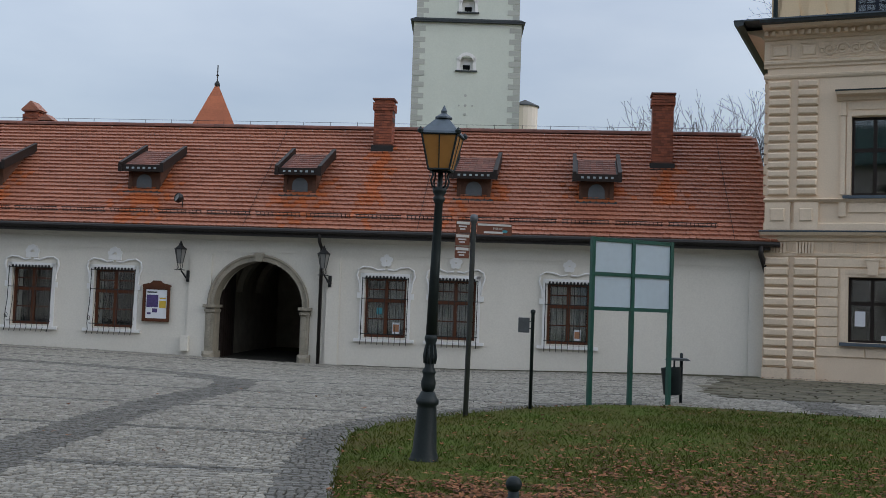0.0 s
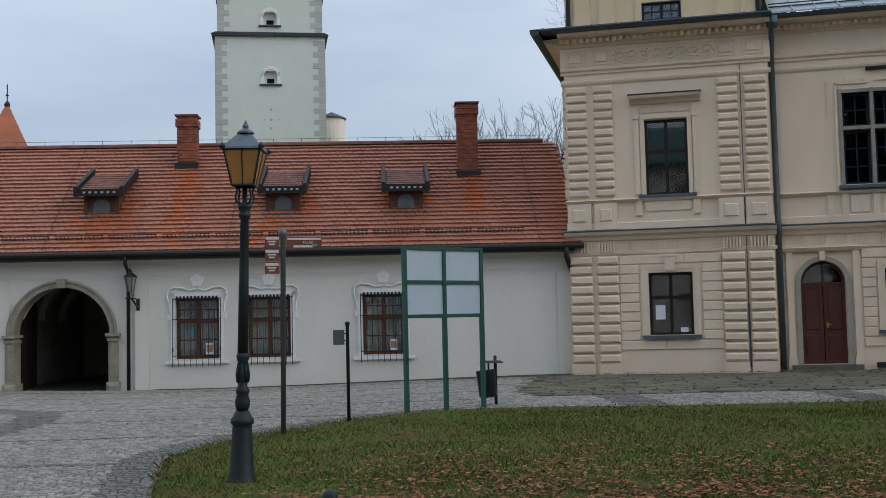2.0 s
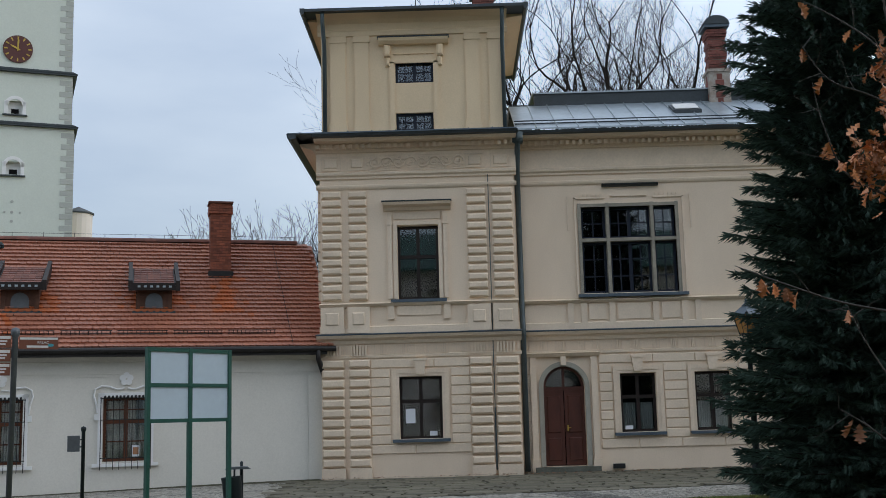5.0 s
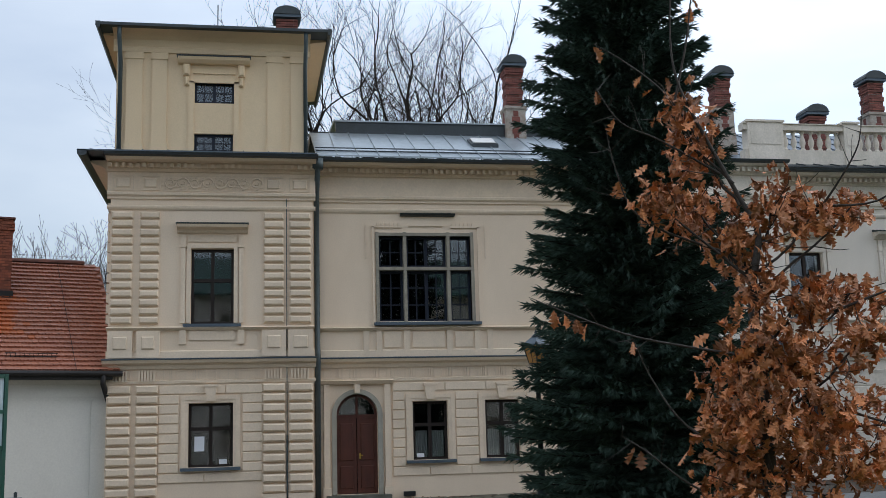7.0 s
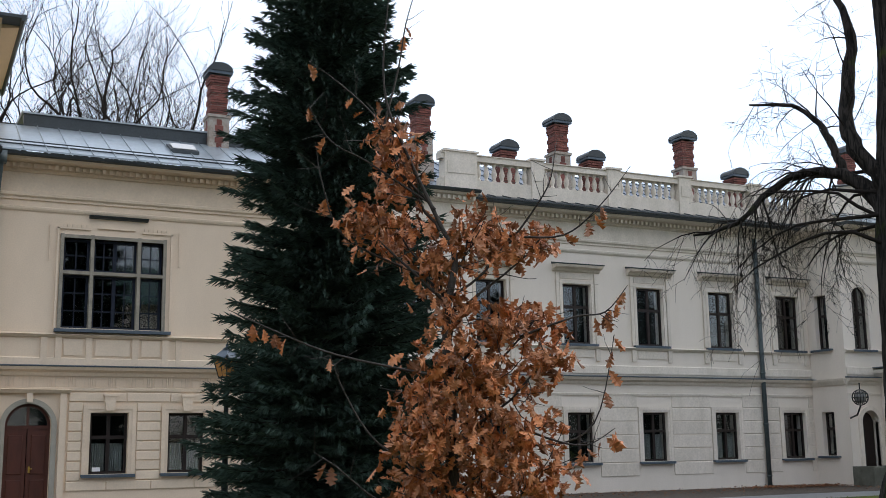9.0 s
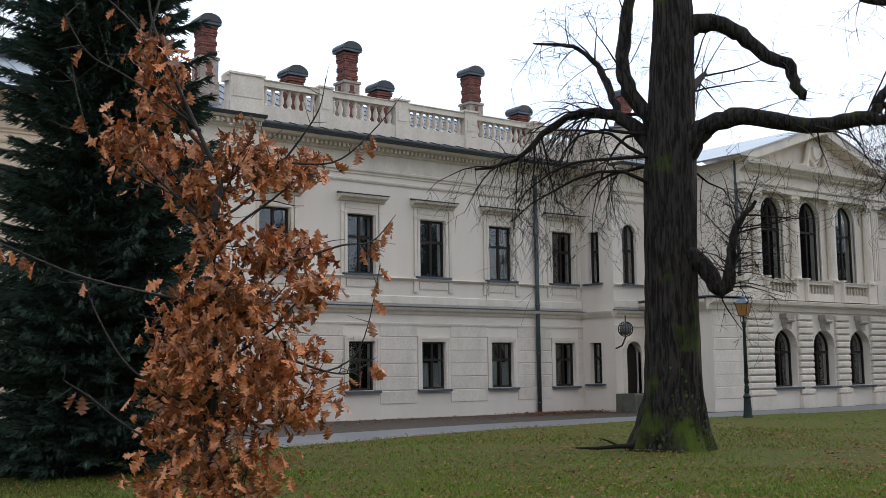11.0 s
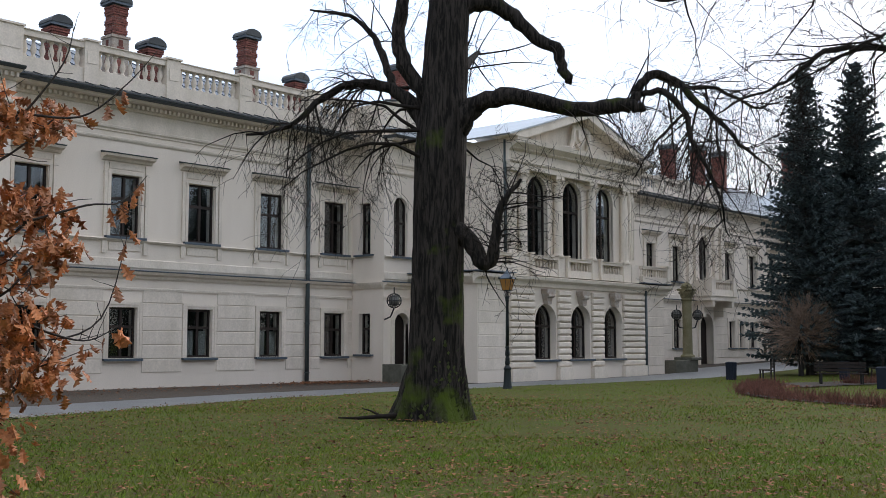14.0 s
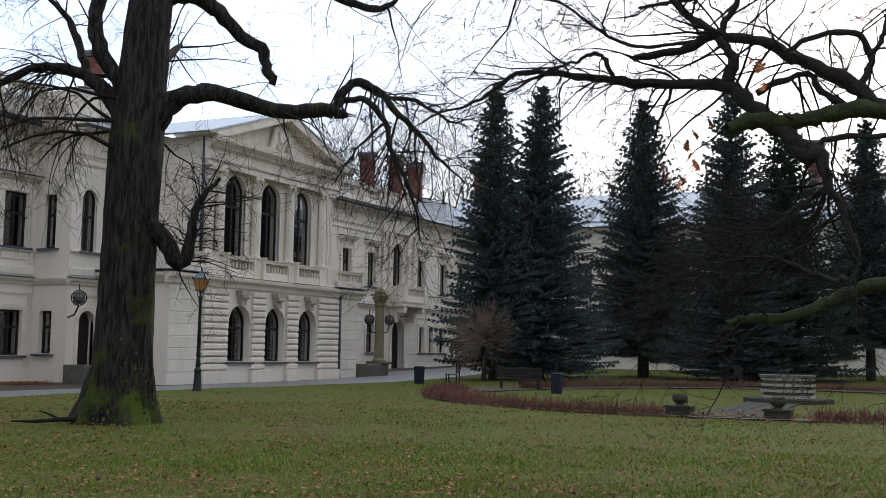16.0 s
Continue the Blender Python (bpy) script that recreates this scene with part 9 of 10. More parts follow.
def gate_chimney(s, y, z0, z1, w, vents, label):
    ch = thing("brick_chimney", on_gate(s, y, z0), label, "chimney", "gatehouse chimneys")
    h = z1 - z0
    bm = B()
    box(bm, -w / 2 + 0.015, w / 2 - 0.015, -w / 2 + 0.015, w / 2 - 0.015, -0.3, h)
    part("mortar_core", bm, "tile_dark", ch)
    n = int(h / 0.085)
    for k in range(n):
        z = k * h / n
        grow = 0.045 if n - 4 <= k < n - 1 else 0.0
        bm = B()
        a = w / 2 + grow
        for i in range(4):
            f0, f1 = max(0, (i - (0.5 if k % 2 else 0)) / 3.5), min(1, (i + 1 - (0.5 if k % 2 else 0)) / 3.5)
            if f1 - f0 < 0.02:
                continue
            x0, x1 = -a + 2 * a * f0 + 0.004, -a + 2 * a * f1 - 0.004
            box(bm, x0, x1, -a, -a + 0.1, z, z + 0.073)
            box(bm, x0, x1, a - 0.1, a, z, z + 0.073)
            box(bm, -a, -a + 0.1, max(-a + 0.11, x0), min(a - 0.11, x1), z, z + 0.073)
            box(bm, a - 0.1, a, max(-a + 0.11, x0), min(a - 0.11, x1), z, z + 0.073)
        part("brick_course", bm, "gate_brick", ch)
    bm = B()
    box(bm, -w / 2 - 0.06, w / 2 + 0.06, -w / 2 - 0.06, w / 2 + 0.06, h, h + 0.05)
    part("cap_slab", bm, "tile_dark", ch)
    # black blocks on the brick face paint the shade inside the vents
    if vents:
        for k in range(2):
            for i in range(3):
                bm = B()
                box(bm, w / 2 - 0.05, w / 2 + 0.006, -0.24 + i * 0.18, -0.14 + i * 0.18, h - 0.72 + k * 0.22, h - 0.56 + k * 0.22)
                part("vent_shade_block", bm, "wrought", ch)
    bm = B()
    box(bm, -w / 2 - 0.06, w / 2 + 0.06, -w / 2 - 0.06, w / 2 + 0.06, -0.35, -0.06)
    part("lead_flashing", bm, "rust_metal", ch)
    return ch


gate_chimney(-12.0, 3.6, 7.0, 8.48, 0.62, True, "red brick chimney with small side vents")
gate_chimney(-2.85, 3.0, 6.5, 8.66, 0.66, False, "tall red brick chimney near the palace corner")
small = gate_chimney(-25.1, 5.0, 7.2, 8.15, 0.5, False, "small brick chimney with a pitched tile cap")
bm = B()
prism(bm, [(-0.36, 1.0), (0.36, 1.0), (0.0, 1.34)], -0.32, 0.32)
part("saddle_cap", bm, "tile", small)
cowl = thing("chimney_cowl", on_gate(-24.55, 5.0, 7.4), "small brick flue with a tiled saddle top", "chimney")
bm = B()
box(bm, -0.2, 0.2, -0.2, 0.2, -0.3, 0.45)
part("flue", bm, "tile_dark", cowl)
bm = B()
prism(bm, [(-0.3, 0.45), (0.3, 0.45), (0.0, 0.68)], -0.28, 0.28)
part("saddle_tile", bm, "tile", cowl)
# notices in the gatehouse and palace windows
for s, z, w, h, m in ((-11.35, 1.35, 0.16, 0.2, "teal_print"), (-10.82, 0.78, 0.22, 0.34, "orange_print"), (-5.4, 0.78, 0.2, 0.32, "orange_print")):
    bm = B()
    box(bm, s - w / 2, s + w / 2, 0.155, 0.165, z, z + h)
    box(bm, s - w * 0.36, s + w * 0.36, 0.151, 0.155, z + h * 0.6, z + h * 0.86)
    nt_ = lone("window_notice", bm, m if m == "teal_print" else "paper", "small printed notice behind the window", "notice", GATE)
    if m != "teal_print":
        bm = B()
        box(bm, s - w * 0.4, s + w * 0.4, 0.148, 0.151, z + 0.06, z + h - 0.06)
        part("print", bm, m, nt_)
for x, z, w, h in ((-1.35, 1.5, 0.28, 0.42), (-0.68, 1.12, 0.22, 0.14)):
    bm = B()
    box(bm, x - w / 2, x + w / 2, TY + 0.165, TY + 0.172, z, z + h)
    lone("window_notice", bm, "paper", "white paper notice behind the window", "notice")
bm = B()
box(bm, 5.05, 5.28, LY + 0.165, LY + 0.172, 1.12, 1.26)
lone("window_notice", bm, "paper", "white paper notice behind the window", "notice")
bm = B()
box(bm, 4.6, 4.95, LY - 0.12, LY, 0.02, 0.16)
lone("cellar_vent", bm, "wrought", "dark cellar vent at the foot of the wall", "vent")

# -- clock tower and turret behind the gatehouse --
ctw = thing("clock_tower", pose(-26.17, 64.8, 0, 0, 0, 22.0), "pale green church clock tower with grey quoins", "tower")
W = 3.42
SECT = [(0.0, 19.75, W), (19.95, 23.1, W - 0.16), (23.3, 33.0, W - 0.22)]
for z0, z1, w in SECT:
    bm = B()
    holes = []
    if z0 < 1:
        holes = [(-0.42, 0.42, 16.75, 17.55)]
    elif z0 < 22:
        holes = [(-0.42, 0.42, 20.5, 21.3)]
    wall(bm, -w, w, z0, z1, 0, 0.5, holes)
    box(bm, -w, -w + 0.5, 0.5, 2 * w, z0, z1)
    box(bm, w - 0.5, w, 0.5, 2 * w, z0, z1)
    box(bm, -w + 0.5, w - 0.5, 2 * w - 0.5, 2 * w, z0, z1)
    part("wall", bm, "tower", ctw)
    n = int((z1 - max(z0, 8)) / 0.36)
    for k in range(n):
        z = max(z0, 8) + k * 0.36
        ln = 0.75 if k % 2 else 0.42
        for s in (-1, 1):
            bm = B()
            box(bm, s * (w + 0.02), s * (w - ln), -0.02, 0.1, z + 0.02, z + 0.34)
            part("quoin_block", bm, "tower_quoin", ctw)
            bm = B()
            box(bm, s * w, s * (w + 0.02), 0.1, ln + 0.2, z + 0.02, z + 0.34)
            part("quoin_block", bm, "tower_quoin", ctw)
for z, w in ((19.75, W), (23.1, W - 0.1)):
    bm = B()
    box(bm, -w - 0.2, w + 0.2, -0.22, 2 * w, z, z + 0.1)
    prism(bm, [(-w - 0.24, z + 0.1), (w + 0.24, z + 0.1), (w - 0.05, z + 0.22), (-w + 0.05, z + 0.22)], -0.25, 0.05)
    part("cornice", bm, "dark_metal", ctw)
for z in (16.7, 20.45):
    bm = B()
    for s in (-1, 1):
        box(bm, s * 0.42, s * 0.62, -0.03, 0.3, z, z + 0.85)
    arch_ring(bm, 0, z + 0.55, 0.42, 0.62, -0.03, 0.3, 10)
    part("window_surround", bm, "white_trim", ctw, pieces="trim_block")
    bm = B()
    box(bm, -0.7, 0.7, -0.15, 0.1, z - 0.08, z)
    part("window_sill", bm, "dark_metal", ctw)
    bm = B()
    box(bm, -0.45, 0.45, 0.35, 0.4, z - 0.1, z + 1.0)
    part("niche", bm, "white_trim", ctw)
    # black block in the niche, painting the shade of an opening
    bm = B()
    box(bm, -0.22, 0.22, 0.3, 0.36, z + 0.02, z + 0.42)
    part("opening_shade", bm, "room", ctw)
dial = part("clock_face", B(), "red_dial", ctw)
bm = B()
prism(bm, arc(0.05, 24.55, 0.86, 0, 360, 32)[:-1], -0.1, 0.0)
part("dial", bm, "red_dial", dial, "dark red clock dial")
for i in range(12):
    a = i * math.pi / 6
    bm = B()
    c = (0.05 + 0.68 * math.sin(a), 24.55 + 0.68 * math.cos(a))
    d, e = (math.sin(a), math.cos(a)), (math.cos(a), -math.sin(a))
    prism(bm, [(c[0] + p * d[0] + q * e[0], c[1] + p * d[1] + q * e[1]) for p, q in ((-0.1, -0.035), (-0.1, 0.035), (0.1, 0.045), (0.1, -0.045))], -0.12, -0.1)
    part("numeral_bar", bm, "gold", dial)
for a, ln in ((2.0, 0.72), (-62.0, 0.5)):
    bm = B()
    a = radians(a)
    d, e = (math.sin(a), math.cos(a)), (math.cos(a), -math.sin(a))
    prism(bm, [(0.05 + p * d[0] + q * e[0], 24.55 + p * d[1] + q * e[1]) for p, q in ((-0.15, -0.03), (-0.15, 0.03), (ln * 0.7, 0.055), (ln, 0), (ln * 0.7, -0.055))], -0.15, -0.125)
    part("clock_hand", bm, "gold", dial)
bm = B()
for x, z in ((0, 15.1), (0, 14.45), (0, 13.9), (-0.4, 14.45), (0.45, 14.45)):
    prism(bm, arc(x, z, 0.09 if x == 0 else 0.06, 0, 360, 8)[:-1], -0.04, 0.0)
part("wall_boss", bm, "tower_quoin", ctw, pieces="boss")
bm = B()
lathe(bm, [(0.85, 0), (0.85, 14.9)], 18, W + 0.5, 2.4)
part("stair_turret", bm, "pale", ctw)
bm = B()
lathe(bm, [(0.95, 14.9), (0.95, 14.98), (0.5, 15.2), (0.0, 15.42)], 18, W + 0.5, 2.4)
part("turret_roof", bm, "dark_metal", ctw)
bm = B()
lathe(bm, [(4.9, 33.0), (4.9, 33.3), (3.0, 36), (0.5, 40), (0, 42)], 4, 0, W, flat=0.5)
part("spire", bm, "dark_metal", ctw)
ot = thing("tiled_turret", pose(-31.7, 45.7, 0, 0, 0, 30), "small turret with orange tiled pyramid roof", "turret")
bm = B()
box(bm, -1.5, 1.5, -1.5, 1.5, 0, 8.5)
part("wall", bm, "white", ot)
for i in range(11):
    k = i / 11
    bm = B()
    r = 1.75 * (1 - k) * 1.414
    lathe(bm, [(r + 0.03, 8.3 + 4.0 * k), (r - 0.2, 8.32 + 4.0 * (k + 1 / 11))], 4, flat=0.5)
    part("tile_course", bm, "tile_new", ot)
bm = B()
tube(bm, [(0, 0, 12.1), (0, 0, 13.2)], 0.03, 6)
lathe(bm, [(0.12, 12.1), (0.14, 12.25), (0.05, 12.4)], 8)
lathe(bm, [(0.0, 12.2), (0.12, 12.3), (0.0, 12.42)], 8)
lathe(bm, [(0.0, 12.6), (0.08, 12.68), (0.0, 12.76)], 8)
part("finial", bm, "wrought", ot)

# -- portico surroundings --
sc = thing("stone_lamp_pillar", pose(53.1, 29.4, ground_z(53.1, 29.4)), "mossy stone pillar carrying two round wrought-iron lanterns", "lamp pillar")
bm = B()
box(bm, -2.0, 0.3, -0.45, 0.45, -0.2, 0.62, 0.03)
box(bm, -0.52, 0.52, -0.52, 0.52, 0.622, 0.76, 0.03)
part("plinth", bm, "greystone", sc, pieces="pillar_foot")
bm = B()
lathe(bm, [(0.38, 0.76), (0.38, 0.84), (0.30, 0.90), (0.27, 0.96), (0.26, 1.1), (0.245, 3.72), (0.30, 3.78), (0.30, 3.84), (0.25, 3.88)], 20)
part("shaft", bm, "mossy_stone", sc, "mossy ochre stone shaft", smooth=False)
bm = B()
lathe(bm, [(0.25, 3.88), (0.27, 4.0), (0.36, 4.16), (0.38, 4.24), (0.34, 4.28)], 12)
for k in range(8):
    a = k * math.pi / 4
    tube(bm, [(0.27 * math.cos(a), 0.27 * math.sin(a), 3.92), (0.34 * math.cos(a), 0.34 * math.sin(a), 4.1), (0.43 * math.cos(a), 0.43 * math.sin(a), 4.2), (0.42 * math.cos(a), 0.42 * math.sin(a), 4.12)], [0.05, 0.05, 0.045, 0.02], 6)
box(bm, -0.38, 0.38, -0.38, 0.38, 4.28, 4.38, 0.02)
lathe(bm, [(0.26, 4.38), (0.3, 4.5), (0.24, 4.62), (0.1, 4.72)], 12)
part("capital", bm, "mossy_stone", sc, pieces="acanthus_leaf")


def globe_lantern(parent, x, y, z, r=0.3):
    bm = B()
    for i in range(8):
        a = i * math.pi / 8
        tube(bm, [(x + r * math.cos(a) * math.sin(t), y + r * math.sin(a) * math.sin(t), z + r * math.cos(t)) for t in [2 * math.pi * k / 16 for k in range(17)]], 0.014, 4)
    for q in (-0.5, 0.0, 0.5):
        rr_ = r * math.sqrt(1 - q * q)
        tube(bm, [(x + rr_ * math.cos(t), y + rr_ * math.sin(t), z + r * q) for t in [2 * math.pi * k / 16 for k in range(17)]], 0.014, 4)
    tube(bm, [(x, y, z + r), (x, y, z + r + 0.25)], 0.025, 5)
    part("globe_cage", bm, "wrought", parent, pieces="cage_bar")
    bm = B()
    lathe(bm, [(r * 0.8 * math.sin(math.pi * i / 8), z - r * 0.8 * math.cos(math.pi * i / 8)) for i in range(9)], 12, x, y)
    part("globe_glass", bm, "milk", parent, smooth=True)


for s in (-1, 1):
    globe_lantern(sc, s * 0.58, -0.3 * s, 3.0, 0.27)
    bm = B()
    tube(bm, [(s * 0.2, -0.1 * s, 2.3), (s * 0.45, -0.22 * s, 2.33), (s * 0.58, -0.3 * s, 2.75)], 0.035, 6)
    part("bracket", bm, "wrought", sc)
gl = thing("round_lantern", pose(33.0, 31.6, 0), "round wrought-iron lantern on a bracket by the side door", "wall lantern")
globe_lantern(gl, 0, 0, 3.35)
bm = B()
tube(bm, [(0, 0, 3.05), (0.1, 0.3, 2.7), (0.45, 1.0, 2.6)], 0.035, 6)
part("bracket", bm, "wrought", gl)
for x in (33.55, 35.0):
    bm = B()
    box(bm, x - 0.3, x + 0.3, 31.4, 32.5, -0.1, 0.75, 0.05)
    lone("stone_block", bm, "greystone", "grey stone block flanking the side door", "stone block", group="door blocks")

# -- flower-bed garden --
CX, CY, CR = 39.2, 6.4, 11.4


def ring_at(a, r):
    x, y = CX + r * math.cos(a), CY + r * math.sin(a)
    return Vector((x, y, ground_z(x, y)))


rnd = random.Random(31)
hedge_runs = [(radians(92), radians(176)), (radians(194), radians(262)), (radians(-30), radians(70))]
for a0, a1 in hedge_runs:
    h = thing("low_hedge", pose(0, 0, 0), "low bare reddish-brown clipped hedge", "hedge", "round bed hedges")
    wd = Wood()
    n = int(abs(a1 - a0) * CR * 110)
    for i in range(n):
        a = rnd.uniform(a0, a1)
        p = ring_at(a, CR + rnd.gauss(0, 0.22))
        q = wander(rnd, p, Vector((rnd.gauss(0, 0.35), rnd.gauss(0, 0.35), 1)), rnd.uniform(0.28, 0.52), 3, 0.2, 0.05)
        wd.limb(q, [0.010, 0.008, 0.006, 0.003], 3)
        wd.limb(wander(rnd, q[1], Vector((rnd.gauss(0, 1), rnd.gauss(0, 1), 0.7)), 0.2, 2, 0.2, 0.05), [0.006, 0.005, 0.003], 3)
    wd.put("brushwood", "hedge", h, "", "stuff")
for a0, a1, r0, r1, m, nm in ((92, 262, CR - 0.4, CR + 0.34, "soil", "bed_soil"), (-60, 92, CR - 1.2, CR + 1.6, "soil", "bed_soil")):
    bm = B()
    n = 48
    va = [bm.verts.new(ring_at(radians(a0 + (a1 - a0) * i / n), r0) + Vector((0, 0, 0.075))) for i in range(n + 1)]
    vb = [bm.verts.new(ring_at(radians(a0 + (a1 - a0) * i / n), r1) + Vector((0, 0, 0.075))) for i in range(n + 1)]
    for i in range(n):
        bm.faces.new((va[i], va[i + 1], vb[i + 1], vb[i]))
    lone(nm, bm, m, "dark leaf-covered soil of the round bed", "flower bed", kind="structure")
bm = B()
for i in range(24):
    x = 27.9 + i * 0.46
    for j in range(4):
        y = 4.9 + 0.06 * i * 0.3 + j * 0.42
        box(bm, x, x + 0.43, y, y + 0.39, ground_z(x, y), ground_z(x, y) + 0.085)
tagged(lone("garden_paving", bm, "dark_stone", "mossy stone paving leading to the well", "paving"), kind="structure")
well = thing("stone_well", pose(38.4, 5.8, 0.04), "round layered stone well on a low platform", "well")
bm = B()
lathe(bm, [(1.45, -0.1), (1.45, 0.14), (1.4, 0.17)], 8)
part("platform", bm, "dark_stone", well)
for k in range(8):
    bm = B()
    r = (0.80 if k % 2 else 0.86) if k < 7 else 0.92
    n = 18
    for i in range(n):
        a0, a1 = 2 * math.pi * (i + 0.5 * (k % 2)) / n + 0.02, 2 * math.pi * (i + 1 + 0.5 * (k % 2)) / n - 0.02
        rr_ = r + rnd.uniform(-0.015, 0.015)
        z = 0.17 + k * 0.095
        o = [(rr_ * math.cos(a0), rr_ * math.sin(a0)), (rr_ * math.cos(a1), rr_ * math.sin(a1)), (0.5 * math.cos(a1), 0.5 * math.sin(a1)), (0.5 * math.cos(a0), 0.5 * math.sin(a0))]
        lo, hi = [bm.verts.new((*p, z)) for p in o], [bm.verts.new((*p, z + 0.08)) for p in o]
        bm.faces.new(hi)
        bm.faces.new(lo[::-1])
        for j in range(4):
            bm.faces.new((lo[j], lo[(j + 1) % 4], hi[(j + 1) % 4], hi[j]))
    part("stone_course", bm, "pale_stone" if k % 2 == 0 else "greystone", well, pieces="stone")
for x, y in ((28.3, 6.9), (28.35, 4.5)):
    u = thing("garden_urn", pose(x, y, 0.02) @ Matrix.Scale(0.88, 4), "dark stone urn on a square block", "urn", "garden urns")
    bm = B()
    box(bm, -0.34, 0.34, -0.34, 0.34, -0.1, 0.26, 0.02)
    box(bm, -0.38, 0.38, -0.38, 0.38, 0.26, 0.32, 0.01)
    part("block", bm, "dark_stone", u, pieces="top_slab")
    bm = B()
    lathe(bm, [(0.13, 0.32), (0.13, 0.34), (0.09, 0.36), (0.16, 0.40), (0.215, 0.47), (0.225, 0.55), (0.19, 0.60), (0.2, 0.63), (0.15, 0.63), (0.12, 0.56)], 18)
    part("bowl", bm, "dark_stone", u, smooth=True)


def bench(x, y, turn, label="dark slatted park bench"):
    b = thing("park_bench", pose(x, y, ground_z(x, y) + 0.03, 0, 0, turn), label, "bench", "park benches")
    for i in range(4):
        bm = B()
        box(bm, -0.95, 0.95, -0.25 + i * 0.12, -0.16 + i * 0.12, 0.42, 0.455)
        part("seat_slat", bm, "dark_wood", b)
    for i in range(3):
        bm = B()
        box(bm, -0.95, 0.95, 0.24 + i * 0.02, 0.27 + i * 0.02, 0.52 + i * 0.13, 0.62 + i * 0.13)
        part("back_slat", bm, "dark_wood", b)
    for s in (-0.75, 0.75):
        bm = B()
        box(bm, s - 0.03, s + 0.03, -0.24, -0.18, 0, 0.42)
        box(bm, s - 0.03, s + 0.03, 0.22, 0.28, 0, 0.9)
        part("leg", bm, "wrought", b, pieces="rear_leg")


bench(49.6, 18.2, 200)
bench(51.4, 10.2, 180)
bench(42.4, 16.9, 300, "dark slatted park bench seen from the side")
bench(45.5, 21.4, 210)
for x, y in ((47.0, 18.6), (52.3, 8.1), (39.6, 14.3), (45.0, 22.8)):
    bm = B()
    lathe(bm, [(0.22, 0.0), (0.23, 0.05), (0.25, 0.7), (0.26, 0.74), (0.2, 0.78)], 4, flat=0.5)
    lone("park_bin", bm, "navy_paint", "square dark blue litter bin by the bench", "bin", pose(x, y, ground_z(x, y) + 0.03), "park bins")
# clipped globe tree
gt = thing("globe_tree", pose(49.7, 21.7, ground_z(49.7, 21.7)), "small clipped tree with a round bare crown", "tree")
wd = Wood()
wd.limb([Vector((0, 0, -0.1)), Vector((0.03, 0, 1.0)), Vector((0, 0.02, 2.0))], [0.13, 0.11, 0.10], 8)
wd.put("trunk", "bark", gt)
wd = Wood()
for i in range(420):
    d = Vector((rnd.gauss(0, 1), rnd.gauss(0, 1), rnd.gauss(0.35, 0.8))).normalized()
    q = wander(rnd, Vector((0, 0, 2.0)), d, rnd.uniform(1.6, 2.15), 5, 0.08, 0.05)
    wd.limb(q, [0.018, 0.015, 0.012, 0.009, 0.007, 0.004], 3)
    for k in range(5):
        wd.limb(wander(rnd, q[rnd.randint(2, 4)], d + Vector((rnd.gauss(0, 0.6), rnd.gauss(0, 0.6), rnd.gauss(0.2, 0.6))), rnd.uniform(0.3, 0.6), 2, 0.15, 0.05), [0.008, 0.006, 0.003], 3)
wd.put("crown", "shrub", gt, "fine grey-brown twigs", "stuff")

# -- the far side of the yard, behind the camera --
bm = B()
wall(bm, -45, 24, -0.3, 12.6, -16.5, -16.0, [(x, x + 1.2, z, z + 2.0) for x in range(-42, 22, 4) for z in (1.2, 5.2, 9.2)])
box(bm, -45, 24, -17.2, -16.9, -0.3, 12.6)
lone("wall_south", bm, "pale", "pale building that closes the yard", "wall", kind="structure")
bm = B()
moulding(bm, [(-15.2, 12.5), (-15.2, 12.65), (-21, 16.2), (-21, 16.0)], -46, 25)
lone("roof_south", bm, "green_paint", "green metal roof of the opposite building", "roof", kind="structure")
# unseen trees, added only so that the palace windows reflect something dark
for x, y, h, s in ((30, -31, 20, 44), (38, -27, 19, 45)):
    bare_tree(x, y, h, s, stems=4, depth=4, low=0.03)
spruce("spruce_tree", 33.0, -24, 17, 3.8, 47, "spruce", "unseen spruce added to darken window reflections", 0.5, 0.2, reps=1, thick=0.16)
for i in range(10):
    spruce("spruce_tree", 44 + i * 6.5, -27 - 4 * (i % 3), 18 + 2 * (i % 2), 4.4, 60 + i, "spruce", "unseen added spruce that darkens the long wing's window reflections", 0.4, 0.16, reps=1, thick=0.16)

# ---- paving, grass and fallen leaves ----
EU, EV = Vector((0.95986, 0.28047, 0)), Vector((-0.28047, 0.95986, 0))
ARC_BAND = [(-6.4, 4.0), (-7.2, 6.2), (-8.4, 8.7), (-9.9, 12.2), (-10.9, 15), (-11.4, 17), (-12.4, 19), (-14.6, 20.4), (-18, 21), (-24, 20.4)]
SLAB_EDGE = [(-4.9, 32.4), (-4.3, 25.0), (-3.5, 22.8), (-0.1, 23.4), (4.6, 24.3), (8, 25.3), (12, 26.2)]


def gap_to(line, x, y):
    best = 1e9
    for (xa, ya), (xb, yb) in zip(line, line[1:]):
        dx, dy = xb - xa, yb - ya
        k = max(0, min(1, ((x - xa) * dx + (y - ya) * dy) / (dx * dx + dy * dy)))
        best = min(best, math.hypot(x - xa - k * dx, y - ya - k * dy))
    return best


def edge_y(line, x):
    for (xa, ya), (xb, yb) in zip(line, line[1:]):
        if xa <= x <= xb:
            return ya + (yb - ya) * (x - xa) / (xb - xa)
    return 99.0


